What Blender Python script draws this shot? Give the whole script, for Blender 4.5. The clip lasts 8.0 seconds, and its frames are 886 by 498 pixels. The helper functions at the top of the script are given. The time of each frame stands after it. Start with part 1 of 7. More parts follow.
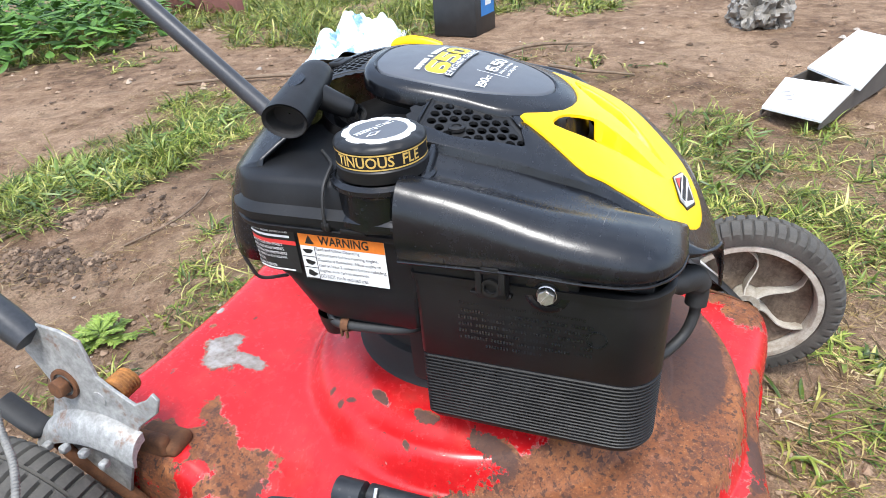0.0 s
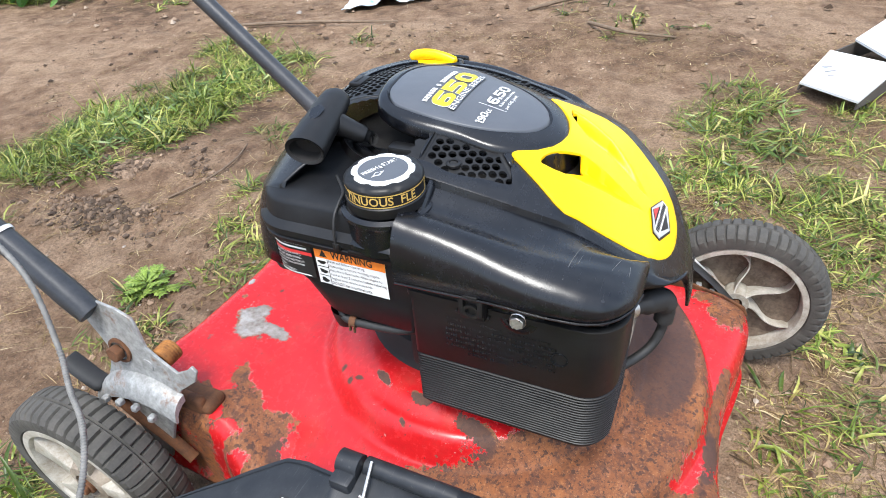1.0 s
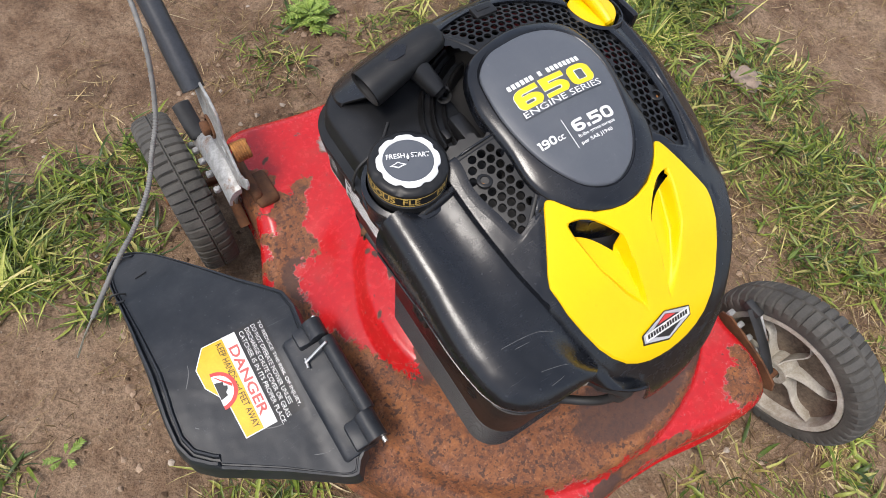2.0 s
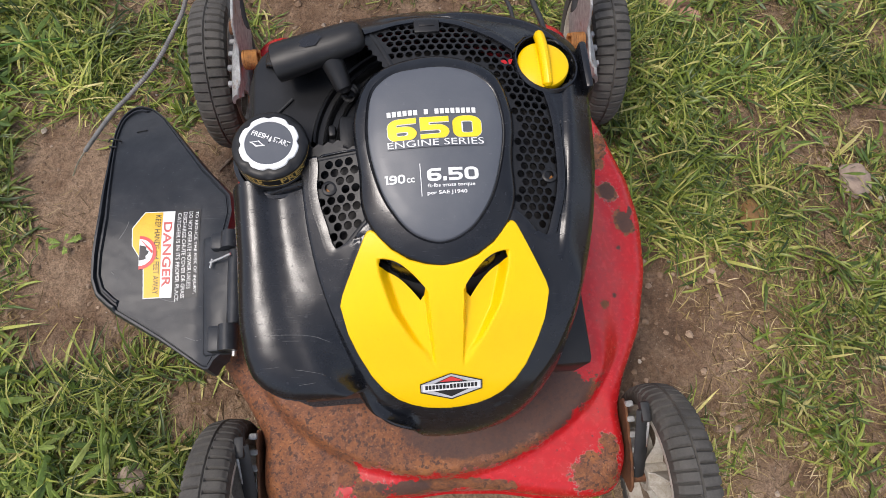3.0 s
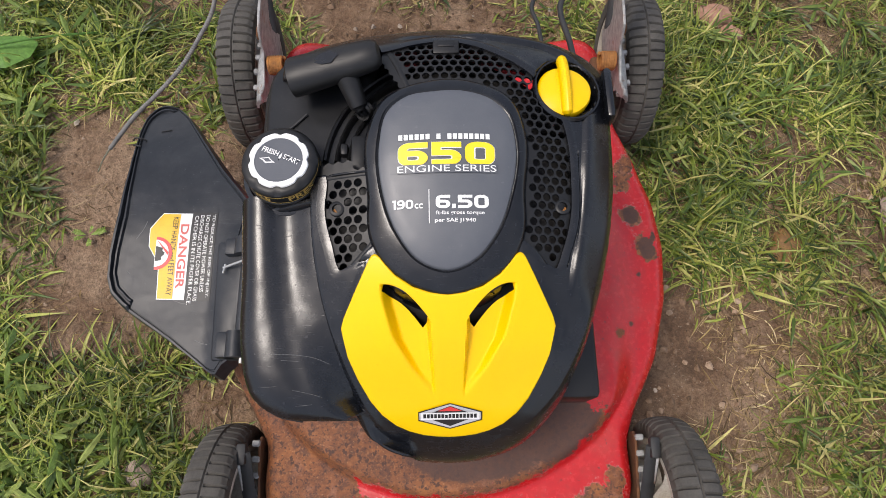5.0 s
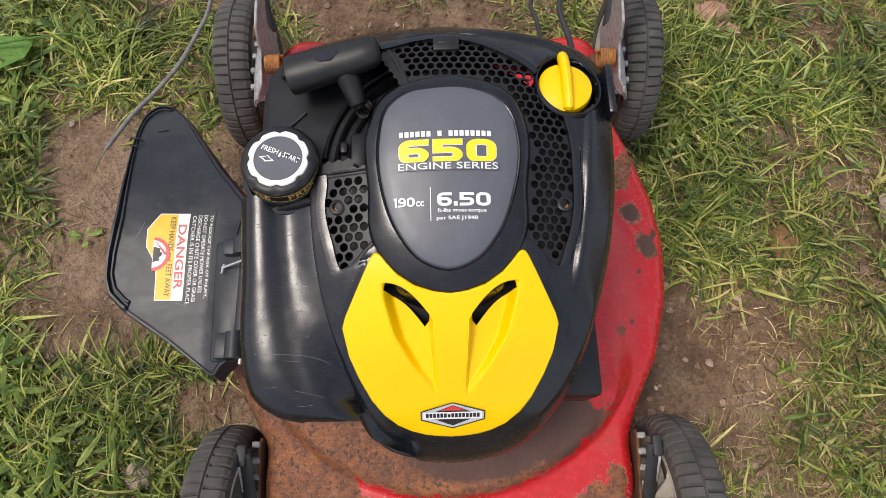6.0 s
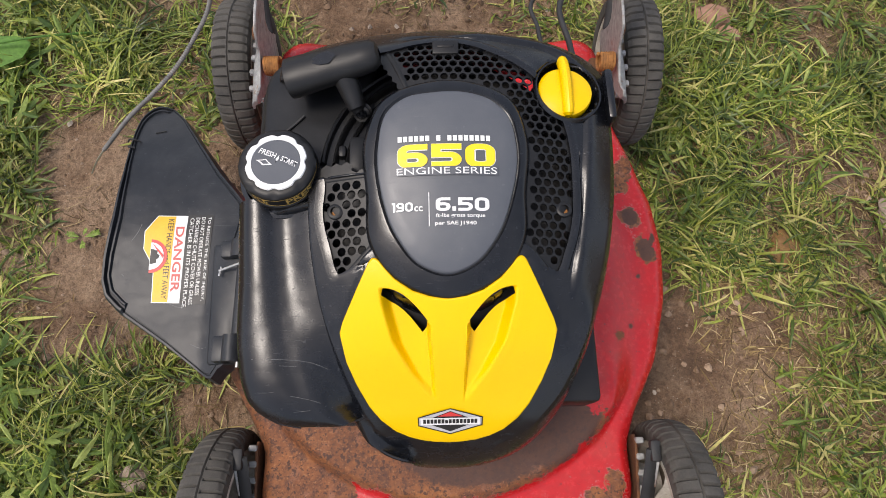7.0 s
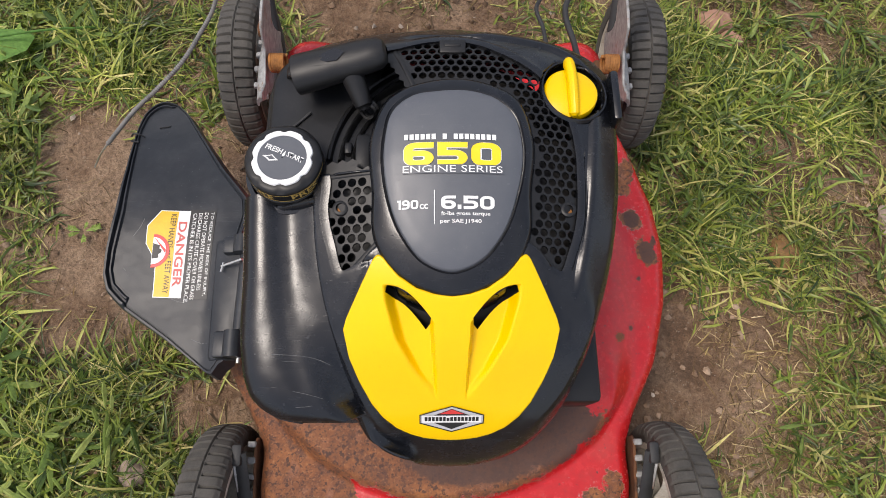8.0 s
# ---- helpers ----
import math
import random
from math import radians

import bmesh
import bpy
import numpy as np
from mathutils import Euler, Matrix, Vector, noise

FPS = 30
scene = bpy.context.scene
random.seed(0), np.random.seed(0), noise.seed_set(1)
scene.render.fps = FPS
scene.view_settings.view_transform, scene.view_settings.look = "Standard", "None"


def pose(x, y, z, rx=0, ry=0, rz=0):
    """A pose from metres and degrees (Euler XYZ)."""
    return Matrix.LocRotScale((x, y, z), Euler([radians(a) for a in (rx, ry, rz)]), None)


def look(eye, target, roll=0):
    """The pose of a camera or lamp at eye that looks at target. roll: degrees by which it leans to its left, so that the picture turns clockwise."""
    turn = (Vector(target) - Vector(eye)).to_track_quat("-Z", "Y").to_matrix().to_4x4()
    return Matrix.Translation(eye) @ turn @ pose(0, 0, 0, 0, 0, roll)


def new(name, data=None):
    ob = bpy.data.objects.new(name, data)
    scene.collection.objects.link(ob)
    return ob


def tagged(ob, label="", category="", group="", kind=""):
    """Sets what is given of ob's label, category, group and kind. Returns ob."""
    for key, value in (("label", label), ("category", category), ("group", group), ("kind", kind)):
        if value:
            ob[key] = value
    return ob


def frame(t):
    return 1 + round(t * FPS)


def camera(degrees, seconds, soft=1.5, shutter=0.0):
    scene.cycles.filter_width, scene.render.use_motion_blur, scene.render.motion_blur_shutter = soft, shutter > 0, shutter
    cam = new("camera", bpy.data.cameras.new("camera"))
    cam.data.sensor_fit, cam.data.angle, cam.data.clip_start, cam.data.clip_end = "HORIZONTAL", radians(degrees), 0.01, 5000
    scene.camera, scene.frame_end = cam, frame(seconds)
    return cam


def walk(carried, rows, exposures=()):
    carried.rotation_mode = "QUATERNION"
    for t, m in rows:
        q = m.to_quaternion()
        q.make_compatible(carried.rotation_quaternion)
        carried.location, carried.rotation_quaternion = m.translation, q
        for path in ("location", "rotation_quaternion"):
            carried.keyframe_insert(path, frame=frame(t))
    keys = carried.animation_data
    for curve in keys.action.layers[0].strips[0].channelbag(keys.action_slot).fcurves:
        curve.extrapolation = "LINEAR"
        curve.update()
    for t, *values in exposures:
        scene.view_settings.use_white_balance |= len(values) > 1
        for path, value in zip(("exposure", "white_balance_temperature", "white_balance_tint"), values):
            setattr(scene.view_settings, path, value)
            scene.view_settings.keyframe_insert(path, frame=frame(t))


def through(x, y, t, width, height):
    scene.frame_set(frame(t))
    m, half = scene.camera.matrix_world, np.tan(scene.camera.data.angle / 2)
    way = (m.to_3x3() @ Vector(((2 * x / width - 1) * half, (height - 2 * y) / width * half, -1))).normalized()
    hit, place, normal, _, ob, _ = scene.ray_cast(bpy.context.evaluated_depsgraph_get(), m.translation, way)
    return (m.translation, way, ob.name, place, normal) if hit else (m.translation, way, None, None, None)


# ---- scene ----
cam = camera(72.2, 8.0, soft=0.8)
PATH = [
    (0, (-0.4359, -0.0910, 0.5495), (-0.1963, 0.0059, 0.3973), -4.92),
    (0.5, (-0.4397, -0.0978, 0.5526), (-0.1997, -0.0004, 0.4012), -4.97),
    (0.8, (-0.4407, -0.1103, 0.5821), (-0.2052, -0.0089, 0.4263), -4.60),
    (1, (-0.4403, -0.1300, 0.6304), (-0.2238, -0.0217, 0.4532), -4.38),
    (1.2, (-0.4248, -0.1608, 0.6821), (-0.2401, -0.0407, 0.4785), -4.91),
    (2.3, (-0.1824, -0.1320, 0.7879), (-0.1112, -0.0298, 0.5150), 13.51),
    (2.5, (-0.1287, -0.1396, 0.8062), (-0.0746, -0.0361, 0.5299), 13.42),
    (2.7, (-0.0708, -0.1534, 0.8193), (-0.0298, -0.0538, 0.5394), 16.10),
    (3, (-0.0238, -0.1570, 0.8336), (-0.0077, -0.0621, 0.5495), 4.98),
    (3.2, (-0.0120, -0.1300, 0.8340), (-0.0102, -0.0453, 0.5462), -3.40),
    (3.5, (-0.0152, -0.1296, 0.8284), (-0.0113, -0.0374, 0.5430), -0.50),
    (4, (-0.0089, -0.1324, 0.8311), (-0.0074, -0.0393, 0.5459), 0.85),
    (4.5, (-0.0035, -0.1330, 0.8314), (-0.0032, -0.0388, 0.5466), -0.25),
    (6, (-0.0088, -0.1331, 0.8271), (-0.0058, -0.0390, 0.5423), 0.47),
    (6.5, (-0.0073, -0.1307, 0.8253), (-0.0049, -0.0371, 0.5402), 0.28),
    (7, (-0.0082, -0.1291, 0.8259), (-0.0047, -0.0348, 0.5411), 1.04),
    (7.5, (-0.0094, -0.1279, 0.8322), (-0.0060, -0.0325, 0.5478), 1.29),
    (8, (-0.0132, -0.1320, 0.8265), (-0.0085, -0.0370, 0.5420), 2.62),
]
walk(cam, [(t, look(eye, target, roll)) for t, eye, target, roll in PATH],
     [(0.0, 0.62, 6050, 9), (0.8, 0.57, 6050, 8), (1.2, 0.42, 6150, 9), (2.3, -0.15, 6500, 13), (3.0, -0.25, 6500, 14), (3.5, -0.31, 6500, 14), (4.5, -0.25, 6600, 14), (8.0, -0.27, 6750, 14)])

# ---- daylight: bright sky with a veiled sun ----
SUN_EL, SUN_AZ = 66.0, 260.0          # degrees; azimuth clockwise from +y, where the light comes from
world = bpy.data.worlds.new("sky")
world.use_nodes = True
scene.world = world
_wn = world.node_tree.nodes
_sky = _wn.new("ShaderNodeTexSky")
_sky.sky_type, _sky.sun_disc = "NISHITA", False
_sky.sun_elevation, _sky.sun_rotation = radians(SUN_EL), radians(SUN_AZ)
_sky.air_density, _sky.dust_density, _sky.ozone_density = 1.0, 2.5, 1.0
_bg = next(n for n in _wn if n.type == "BACKGROUND")
_bg.inputs["Strength"].default_value = 0.15
# thin bright cloud over the whole sky
_veil = _wn.new("ShaderNodeMix")
_veil.data_type, _veil.blend_type = "RGBA", "ADD"
_veil.inputs[0].default_value = 1.0
_up = _wn.new("ShaderNodeTexCoord")
_sep = _wn.new("ShaderNodeSeparateXYZ")
_ov = _wn.new("ShaderNodeValToRGB")        # bright haze, a little stronger overhead
_ov.color_ramp.elements[0].position, _ov.color_ramp.elements[0].color = 0.0, (0.74, 0.75, 0.77, 1)
_ov.color_ramp.elements[1].position, _ov.color_ramp.elements[1].color = 1.0, (0.86, 0.88, 0.91, 1)
_gain = _wn.new("ShaderNodeVectorMath")
_gain.operation = "SCALE"
_gain.inputs["Scale"].default_value = 3.8
_cloud = _wn.new("ShaderNodeTexNoise")      # broken cloud, brighter and duller all over the sky
_cloud.inputs["Scale"].default_value, _cloud.inputs["Detail"].default_value, _cloud.inputs["Roughness"].default_value = 2.6, 5.0, 0.55
_puff = _wn.new("ShaderNodeValToRGB")
_puff.color_ramp.elements[0].position, _puff.color_ramp.elements[0].color = 0.38, (0.56, 0.59, 0.64, 1)
_puff.color_ramp.elements[1].position, _puff.color_ramp.elements[1].color = 0.64, (1.55, 1.54, 1.51, 1)
_both = _wn.new("ShaderNodeVectorMath")
_both.operation = "MULTIPLY"
world.node_tree.links.new(_up.outputs["Generated"], _cloud.inputs["Vector"])
world.node_tree.links.new(_cloud.outputs["Fac"], _puff.inputs[0])
world.node_tree.links.new(_gain.outputs[0], _both.inputs[0])
world.node_tree.links.new(_puff.outputs[0], _both.inputs[1])
world.node_tree.links.new(_up.outputs["Generated"], _sep.inputs[0])
world.node_tree.links.new(_sep.outputs["Z"], _ov.inputs[0])
world.node_tree.links.new(_ov.outputs[0], _gain.inputs[0])
world.node_tree.links.new(_both.outputs[0], _veil.inputs[7])
world.node_tree.links.new(_sky.outputs[0], _veil.inputs[6])
world.node_tree.links.new(_veil.outputs[2], _bg.inputs["Color"])
_sd = bpy.data.lights.new("sun", "SUN")
_sd.energy, _sd.angle, _sd.color = 2.7, radians(17.0), (1.0, 0.95, 0.87)
_sun = new("sun", _sd)
_az, _el = radians(SUN_AZ), radians(SUN_EL)
_from = Vector((math.sin(_az) * math.cos(_el), math.cos(_az) * math.cos(_el), math.sin(_el)))
_sun.matrix_world = look(_from * 20, (0, 0, 0))


# ---- materials ----
def nodes_of(name):
    m = bpy.data.materials.new(name)
    m.use_nodes = True
    nt = m.node_tree
    return m, nt, next(n for n in nt.nodes if n.type == "BSDF_PRINCIPLED")


def noise_node(nt, scale, detail=4.0, rough=0.55, source="Object"):
    tc = nt.nodes.new("ShaderNodeTexCoord")
    n = nt.nodes.new("ShaderNodeTexNoise")
    n.inputs["Scale"].default_value, n.inputs["Detail"].default_value, n.inputs["Roughness"].default_value = scale, detail, rough
    nt.links.new(tc.outputs[source], n.inputs["Vector"])
    return n.outputs["Fac"]


def ramp(nt, fac, stops):
    r = nt.nodes.new("ShaderNodeValToRGB")
    els = r.color_ramp.elements
    while len(els) < len(stops):
        els.new(0.5)
    for e, (p, c) in zip(els, stops):
        e.position = p
        e.color = (*c, 1.0) if not isinstance(c, float) else (c, c, c, 1.0)
    nt.links.new(fac, r.inputs["Fac"])
    return r.outputs["Color"]


def math_node(nt, op, a, b):
    n = nt.nodes.new("ShaderNodeMath")
    n.operation = op
    for s, v in zip(n.inputs, (a, b)):
        if isinstance(v, (int, float)):
            s.default_value = v
        else:
            nt.links.new(v, s)
    return n.outputs[0]


def mix_color(nt, fac, a, b):
    n = nt.nodes.new("ShaderNodeMix")
    n.data_type = "RGBA"
    for s, v in ((n.inputs[0], fac), (n.inputs[6], a), (n.inputs[7], b)):
        if isinstance(v, float):
            s.default_value = v
        elif isinstance(v, tuple):
            s.default_value = (*v, 1.0)
        else:
            nt.links.new(v, s)
    return n.outputs[2]


def add_bump(nt, bsdf, height, strength=0.3, dist=0.001):
    b = nt.nodes.new("ShaderNodeBump")
    b.inputs["Strength"].default_value, b.inputs["Distance"].default_value = strength, dist
    nt.links.new(height, b.inputs["Height"])
    nt.links.new(b.outputs[0], bsdf.inputs["Normal"])


def plain(name, lo, hi, rough=(0.4, 0.6), scale=30.0, metal=0.0, bump=0.2, grain=400.0, bump_dist=0.0006, source="Object"):
    """Two-scale variation: a slow drift between two colours and roughnesses, and a fine grain in relief."""
    m, nt, bs = nodes_of(name)
    slow = noise_node(nt, scale, 6.0, 0.65, source)
    fine = noise_node(nt, grain, 3.0, 0.6, source)
    both = math_node(nt, "ADD", math_node(nt, "MULTIPLY", slow, 0.75), math_node(nt, "MULTIPLY", fine, 0.25))
    nt.links.new(ramp(nt, both, [(0.3, lo), (0.7, hi)]), bs.inputs["Base Color"])
    nt.links.new(ramp(nt, both, [(0.3, rough[0]), (0.7, rough[1])]), bs.inputs["Roughness"])
    bs.inputs["Metallic"].default_value = metal
    if bump:
        add_bump(nt, bs, fine, bump, bump_dist)
    return m


def worn_plastic(name, base, dust, rough, scratch=0.5, spec=0.5, wave=1.0):
    """Moulded plastic: dusty film, scuffs and thin scratches."""
    m, nt, bs = nodes_of(name)
    tc = nt.nodes.new("ShaderNodeTexCoord")
    mp = nt.nodes.new("ShaderNodeMapping")
    mp.inputs["Scale"].default_value, mp.inputs["Rotation"].default_value = (60, 900, 300), (0.2, 0.1, 0.6)
    nt.links.new(tc.outputs["Object"], mp.inputs["Vector"])
    sc = nt.nodes.new("ShaderNodeTexNoise")
    sc.inputs["Scale"].default_value, sc.inputs["Detail"].default_value = 1.0, 2.0
    nt.links.new(mp.outputs[0], sc.inputs["Vector"])
    lines = ramp(nt, sc.outputs["Fac"], [(0.66, 0.0), (0.72, 1.0)])
    slow = noise_node(nt, 22.0, 7.0, 0.7)
    fine = noise_node(nt, 900.0, 2.0)
    smear = noise_node(nt, 70.0, 5.0, 0.75)
    film = math_node(nt, "MULTIPLY", ramp(nt, slow, [(0.38, 0.0), (0.72, 1.0)]), ramp(nt, smear, [(0.30, 0.25), (0.65, 1.0)]))
    specks = ramp(nt, noise_node(nt, 260.0, 2.0, 0.4), [(0.70, 0.0), (0.76, 1.0)])
    amount = math_node(nt, "ADD", math_node(nt, "MULTIPLY", film, 0.35), math_node(nt, "MULTIPLY", math_node(nt, "MULTIPLY", lines, film), scratch))
    amount = math_node(nt, "ADD", amount, math_node(nt, "MULTIPLY", specks, 0.35))
    nt.links.new(mix_color(nt, amount, base, dust), bs.inputs["Base Color"])
    nt.links.new(math_node(nt, "ADD", math_node(nt, "MULTIPLY", amount, 0.34), rough), bs.inputs["Roughness"])
    sink = math_node(nt, "ADD", math_node(nt, "MULTIPLY", noise_node(nt, 26.0, 2.0, 0.5), wave), math_node(nt, "MULTIPLY", fine, 0.035))
    add_bump(nt, bs, math_node(nt, "ADD", sink, math_node(nt, "MULTIPLY", lines, -0.02)), 1.0, 0.0012)
    bs.inputs["Specular IOR Level"].default_value = spec
    return m


BLACK = worn_plastic("black_plastic", (0.0034, 0.0039, 0.0054), (0.027, 0.030, 0.038), 0.23, 0.6, 0.52, 1.0)
BLACK_MATT = worn_plastic("matt_black_plastic", (0.0062, 0.0062, 0.0066), (0.030, 0.0296, 0.0292), 0.42, 0.8, 0.40)
TANK = worn_plastic("tank_plastic", (0.0058, 0.0062, 0.0072), (0.032, 0.033, 0.036), 0.42, 0.7, 0.34)
PLATE = worn_plastic("grey_plate", (0.080, 0.087, 0.100), (0.14, 0.144, 0.153), 0.38, 0.25)
CHUTE = worn_plastic("faded_chute_plastic", (0.016, 0.0185, 0.0225), (0.085, 0.087, 0.092), 0.40, 0.9, 0.36, 1.8)
# near-black block colour; behind grilles and in hollows it stands for shade
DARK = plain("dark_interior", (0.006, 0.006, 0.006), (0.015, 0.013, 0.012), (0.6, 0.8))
YELLOW = worn_plastic("yellow_plastic", (0.88, 0.545, 0.0), (0.78, 0.47, 0.0), 0.30, 0.10, 0.30, 0.4)
SCUFF = plain("pale_scuff", (.09, .09, .09), (.17, .17, .165), (.5, .7), 80.0)
WHITE = plain("white_print", (0.72, 0.72, 0.70), (0.80, 0.80, 0.78), (0.4, 0.55), 120.0)
GOLD = plain("gold_print", (0.45, 0.30, 0.07), (0.62, 0.42, 0.12), (0.35, 0.5), 150.0)
ORANGE = plain("orange_print", (0.75, 0.19, 0.02), (0.85, 0.24, 0.03), (0.35, 0.5), 120.0)
LABEL_YELLOW = plain("label_yellow", (0.84, 0.60, 0.01), (0.88, 0.66, 0.02), (0.35, 0.5), 60.0)
RED_PRINT = plain("red_print", (0.55, 0.03, 0.03), (0.70, 0.06, 0.05), (0.4, 0.5), 60.0)
INK = plain("black_print", (0.01, 0.01, 0.01), (0.02, 0.02, 0.02), (0.4, 0.55), 60.0)
RUBBER = plain("tyre_rubber", (0.026, 0.0245, 0.022), (0.105, 0.097, 0.084), (0.7, 0.95), 35.0, 0.0, 0.4, 500.0)
RIM = plain("cream_wheel_plastic", (0.21, 0.17, 0.115), (0.60, 0.575, 0.515), (0.4, 0.65), 42.0, 0.0, 0.3)
DIRTY_RIM = plain("dirty_wheel_plastic", (0.075, 0.050, 0.030), (0.44, 0.375, 0.30), (0.5, 0.8), 30.0, 0.0, 0.3)
BOLT = plain("zinc_bolt", (0.45, 0.44, 0.42), (0.72, 0.71, 0.68), (0.25, 0.45), 200.0, 0.9, 0.2)
RUST = plain("rusty_steel", (0.045, 0.019, 0.010), (0.20, 0.085, 0.034), (0.75, 0.95), 60.0, 0.1, 0.6, 500.0)
ORANGE_RUST = plain("orange_rusty_spring", (0.12, 0.045, 0.014), (0.46, 0.20, 0.05), (0.7, 0.9), 80.0, 0.1, 0.5)
TUBE = plain("grey_painted_tube", (0.022, 0.024, 0.028), (0.055, 0.058, 0.064), (0.3, 0.5), 25.0, 0.1, 0.2)
CABLE = plain("grey_cable_sheath", (0.10, 0.10, 0.095), (0.24, 0.23, 0.21), (0.5, 0.7), 90.0)
RUBBER_BLACK = plain("black_rubber", (0.012, 0.012, 0.012), (0.03, 0.03, 0.03), (0.5, 0.7), 60.0)


def galvanised():
    m, nt, bs = nodes_of("galvanised_steel")
    spangle, slow, fine = noise_node(nt, 130.0, 5.0, 0.7), noise_node(nt, 34.0, 6.0, 0.7), noise_node(nt, 420.0, 3.0)
    zinc = ramp(nt, spangle, [(0.30, (0.20, 0.20, 0.19)), (0.52, (0.31, 0.31, 0.30)), (0.70, (0.42, 0.42, 0.405))])
    rusty = ramp(nt, math_node(nt, "ADD", math_node(nt, "MULTIPLY", slow, 0.8), math_node(nt, "MULTIPLY", spangle, 0.2)), [(0.56, 0.0), (0.64, 0.85)])
    nt.links.new(mix_color(nt, rusty, zinc, (0.17, 0.080, 0.036)), bs.inputs["Base Color"])
    nt.links.new(ramp(nt, spangle, [(0.3, 0.62), (0.7, 0.42)]), bs.inputs["Roughness"])
    bs.inputs["Metallic"].default_value = 0.2
    add_bump(nt, bs, fine, 0.35, 0.0006)
    return m


ZINC = galvanised()


def deck_material():
    """Red enamel over bare and rusted steel; the mesh attribute 'rust' says how far the paint has gone."""
    m, nt, bs = nodes_of("red_deck_paint")
    at = nt.nodes.new("ShaderNodeAttribute")
    at.attribute_name = "rust"
    st = nt.nodes.new("ShaderNodeAttribute")
    st.attribute_name = "stain_shadow"
    ba = nt.nodes.new("ShaderNodeAttribute")
    ba.attribute_name = "bare"
    big = noise_node(nt, 38.0, 6.0, 0.68)
    mid = noise_node(nt, 130.0, 5.0, 0.7)
    fine = noise_node(nt, 520.0, 3.0, 0.6)
    edge = math_node(nt, "ADD", at.outputs["Fac"], math_node(nt, "MULTIPLY", math_node(nt, "SUBTRACT", big, 0.5), 0.55))
    edge = math_node(nt, "ADD", edge, math_node(nt, "MULTIPLY", math_node(nt, "SUBTRACT", mid, 0.5), 0.34))
    edge = math_node(nt, "ADD", edge, math_node(nt, "MULTIPLY", math_node(nt, "SUBTRACT", noise_node(nt, 340.0, 4.0, 0.65), 0.5), 0.26))
    mask = ramp(nt, edge, [(0.49, 0.0), (0.51, 1.0)])
    rim = math_node(nt, "MULTIPLY", ramp(nt, edge, [(0.478, 0.0), (0.486, 0.8), (0.49, 0.8), (0.498, 0.0)]), ramp(nt, noise_node(nt, 16.0, 2.0), [(0.50, 0.0), (0.58, 1.0)]))
    red = ramp(nt, mid, [(0.3, (0.41, 0.007, 0.010)), (0.7, (0.56, 0.014, 0.016))])
    red = mix_color(nt, ramp(nt, noise_node(nt, 9.0, 5.0, 0.6), [(0.52, 0.0), (0.85, 0.22)]), red, (0.50, 0.06, 0.05))
    # dull chalky wear, road dust and small nicks in the enamel
    red = mix_color(nt, ramp(nt, noise_node(nt, 21.0, 8.0, 0.72), [(0.52, 0.0), (0.74, 0.34)]), red, (0.36, 0.085, 0.062))
    red = mix_color(nt, ramp(nt, noise_node(nt, 62.0, 6.0, 0.75), [(0.60, 0.0), (0.72, 0.55)]), red, (0.30, 0.035, 0.028))
    red = mix_color(nt, ramp(nt, noise_node(nt, 230.0, 2.0, 0.5), [(0.715, 0.0), (0.735, 0.9)]), red, (0.075, 0.030, 0.022))
    red = mix_color(nt, ramp(nt, noise_node(nt, 310.0, 2.0, 0.5), [(0.735, 0.0), (0.75, 0.8)]), red, (0.48, 0.36, 0.31))
    rustc = ramp(nt, math_node(nt, "ADD", math_node(nt, "MULTIPLY", big, 0.4), math_node(nt, "MULTIPLY", mid, 0.6)),
                 [(0.32, (0.060, 0.021, 0.010)), (0.44, (0.145, 0.048, 0.017)), (0.56, (0.215, 0.076, 0.025)), (0.72, (0.30, 0.125, 0.047))])
    orange = ramp(nt, noise_node(nt, 24.0, 5.0, 0.7), [(0.50, 0.0), (0.70, 0.62)])
    rustc = mix_color(nt, orange, rustc, (0.36, 0.132, 0.034))
    rustc = mix_color(nt, ramp(nt, noise_node(nt, 85.0, 7.0, 0.78), [(0.50, 0.0), (0.60, 0.8)]), rustc, (0.085, 0.034, 0.020))
    rustc = mix_color(nt, ramp(nt, noise_node(nt, 400.0, 4.0, 0.7), [(0.56, 0.0), (0.68, 0.6)]), rustc, (0.40, 0.19, 0.085))
    rustc = mix_color(nt, ramp(nt, noise_node(nt, 45.0, 6.0, 0.7), [(0.55, 0.0), (0.66, 0.42)]), rustc, (0.33, 0.155, 0.095))
    rustc = mix_color(nt, ramp(nt, noise_node(nt, 175.0, 3.0, 0.6), [(0.57, 0.0), (0.61, 0.85)]), rustc, (0.052, 0.023, 0.015))
    pits = ramp(nt, noise_node(nt, 300.0, 5.0, 0.75), [(0.56, 0.0), (0.63, 0.75)])
    rustc = mix_color(nt, pits, rustc, (0.045, 0.020, 0.014))
    # dark stains, with the hood's shadow on the deck painted in
    sedge = math_node(nt, "ADD", st.outputs["Fac"], math_node(nt, "MULTIPLY", math_node(nt, "SUBTRACT", mid, 0.5), 0.16))
    smask = ramp(nt, sedge, [(0.485, 0.0), (0.515, 0.85)])
    rustc = mix_color(nt, smask, rustc, (0.062, 0.030, 0.022))
    bedge = math_node(nt, "ADD", ba.outputs["Fac"], math_node(nt, "MULTIPLY", math_node(nt, "SUBTRACT", mid, 0.5), 0.5))
    rustc = mix_color(nt, ramp(nt, bedge, [(0.45, 0.0), (0.56, 0.9)]), rustc, ramp(nt, big, [(0.38, (0.085, 0.052, 0.036)), (0.47, (0.20, 0.185, 0.17)), (0.62, (0.36, 0.355, 0.345))]))
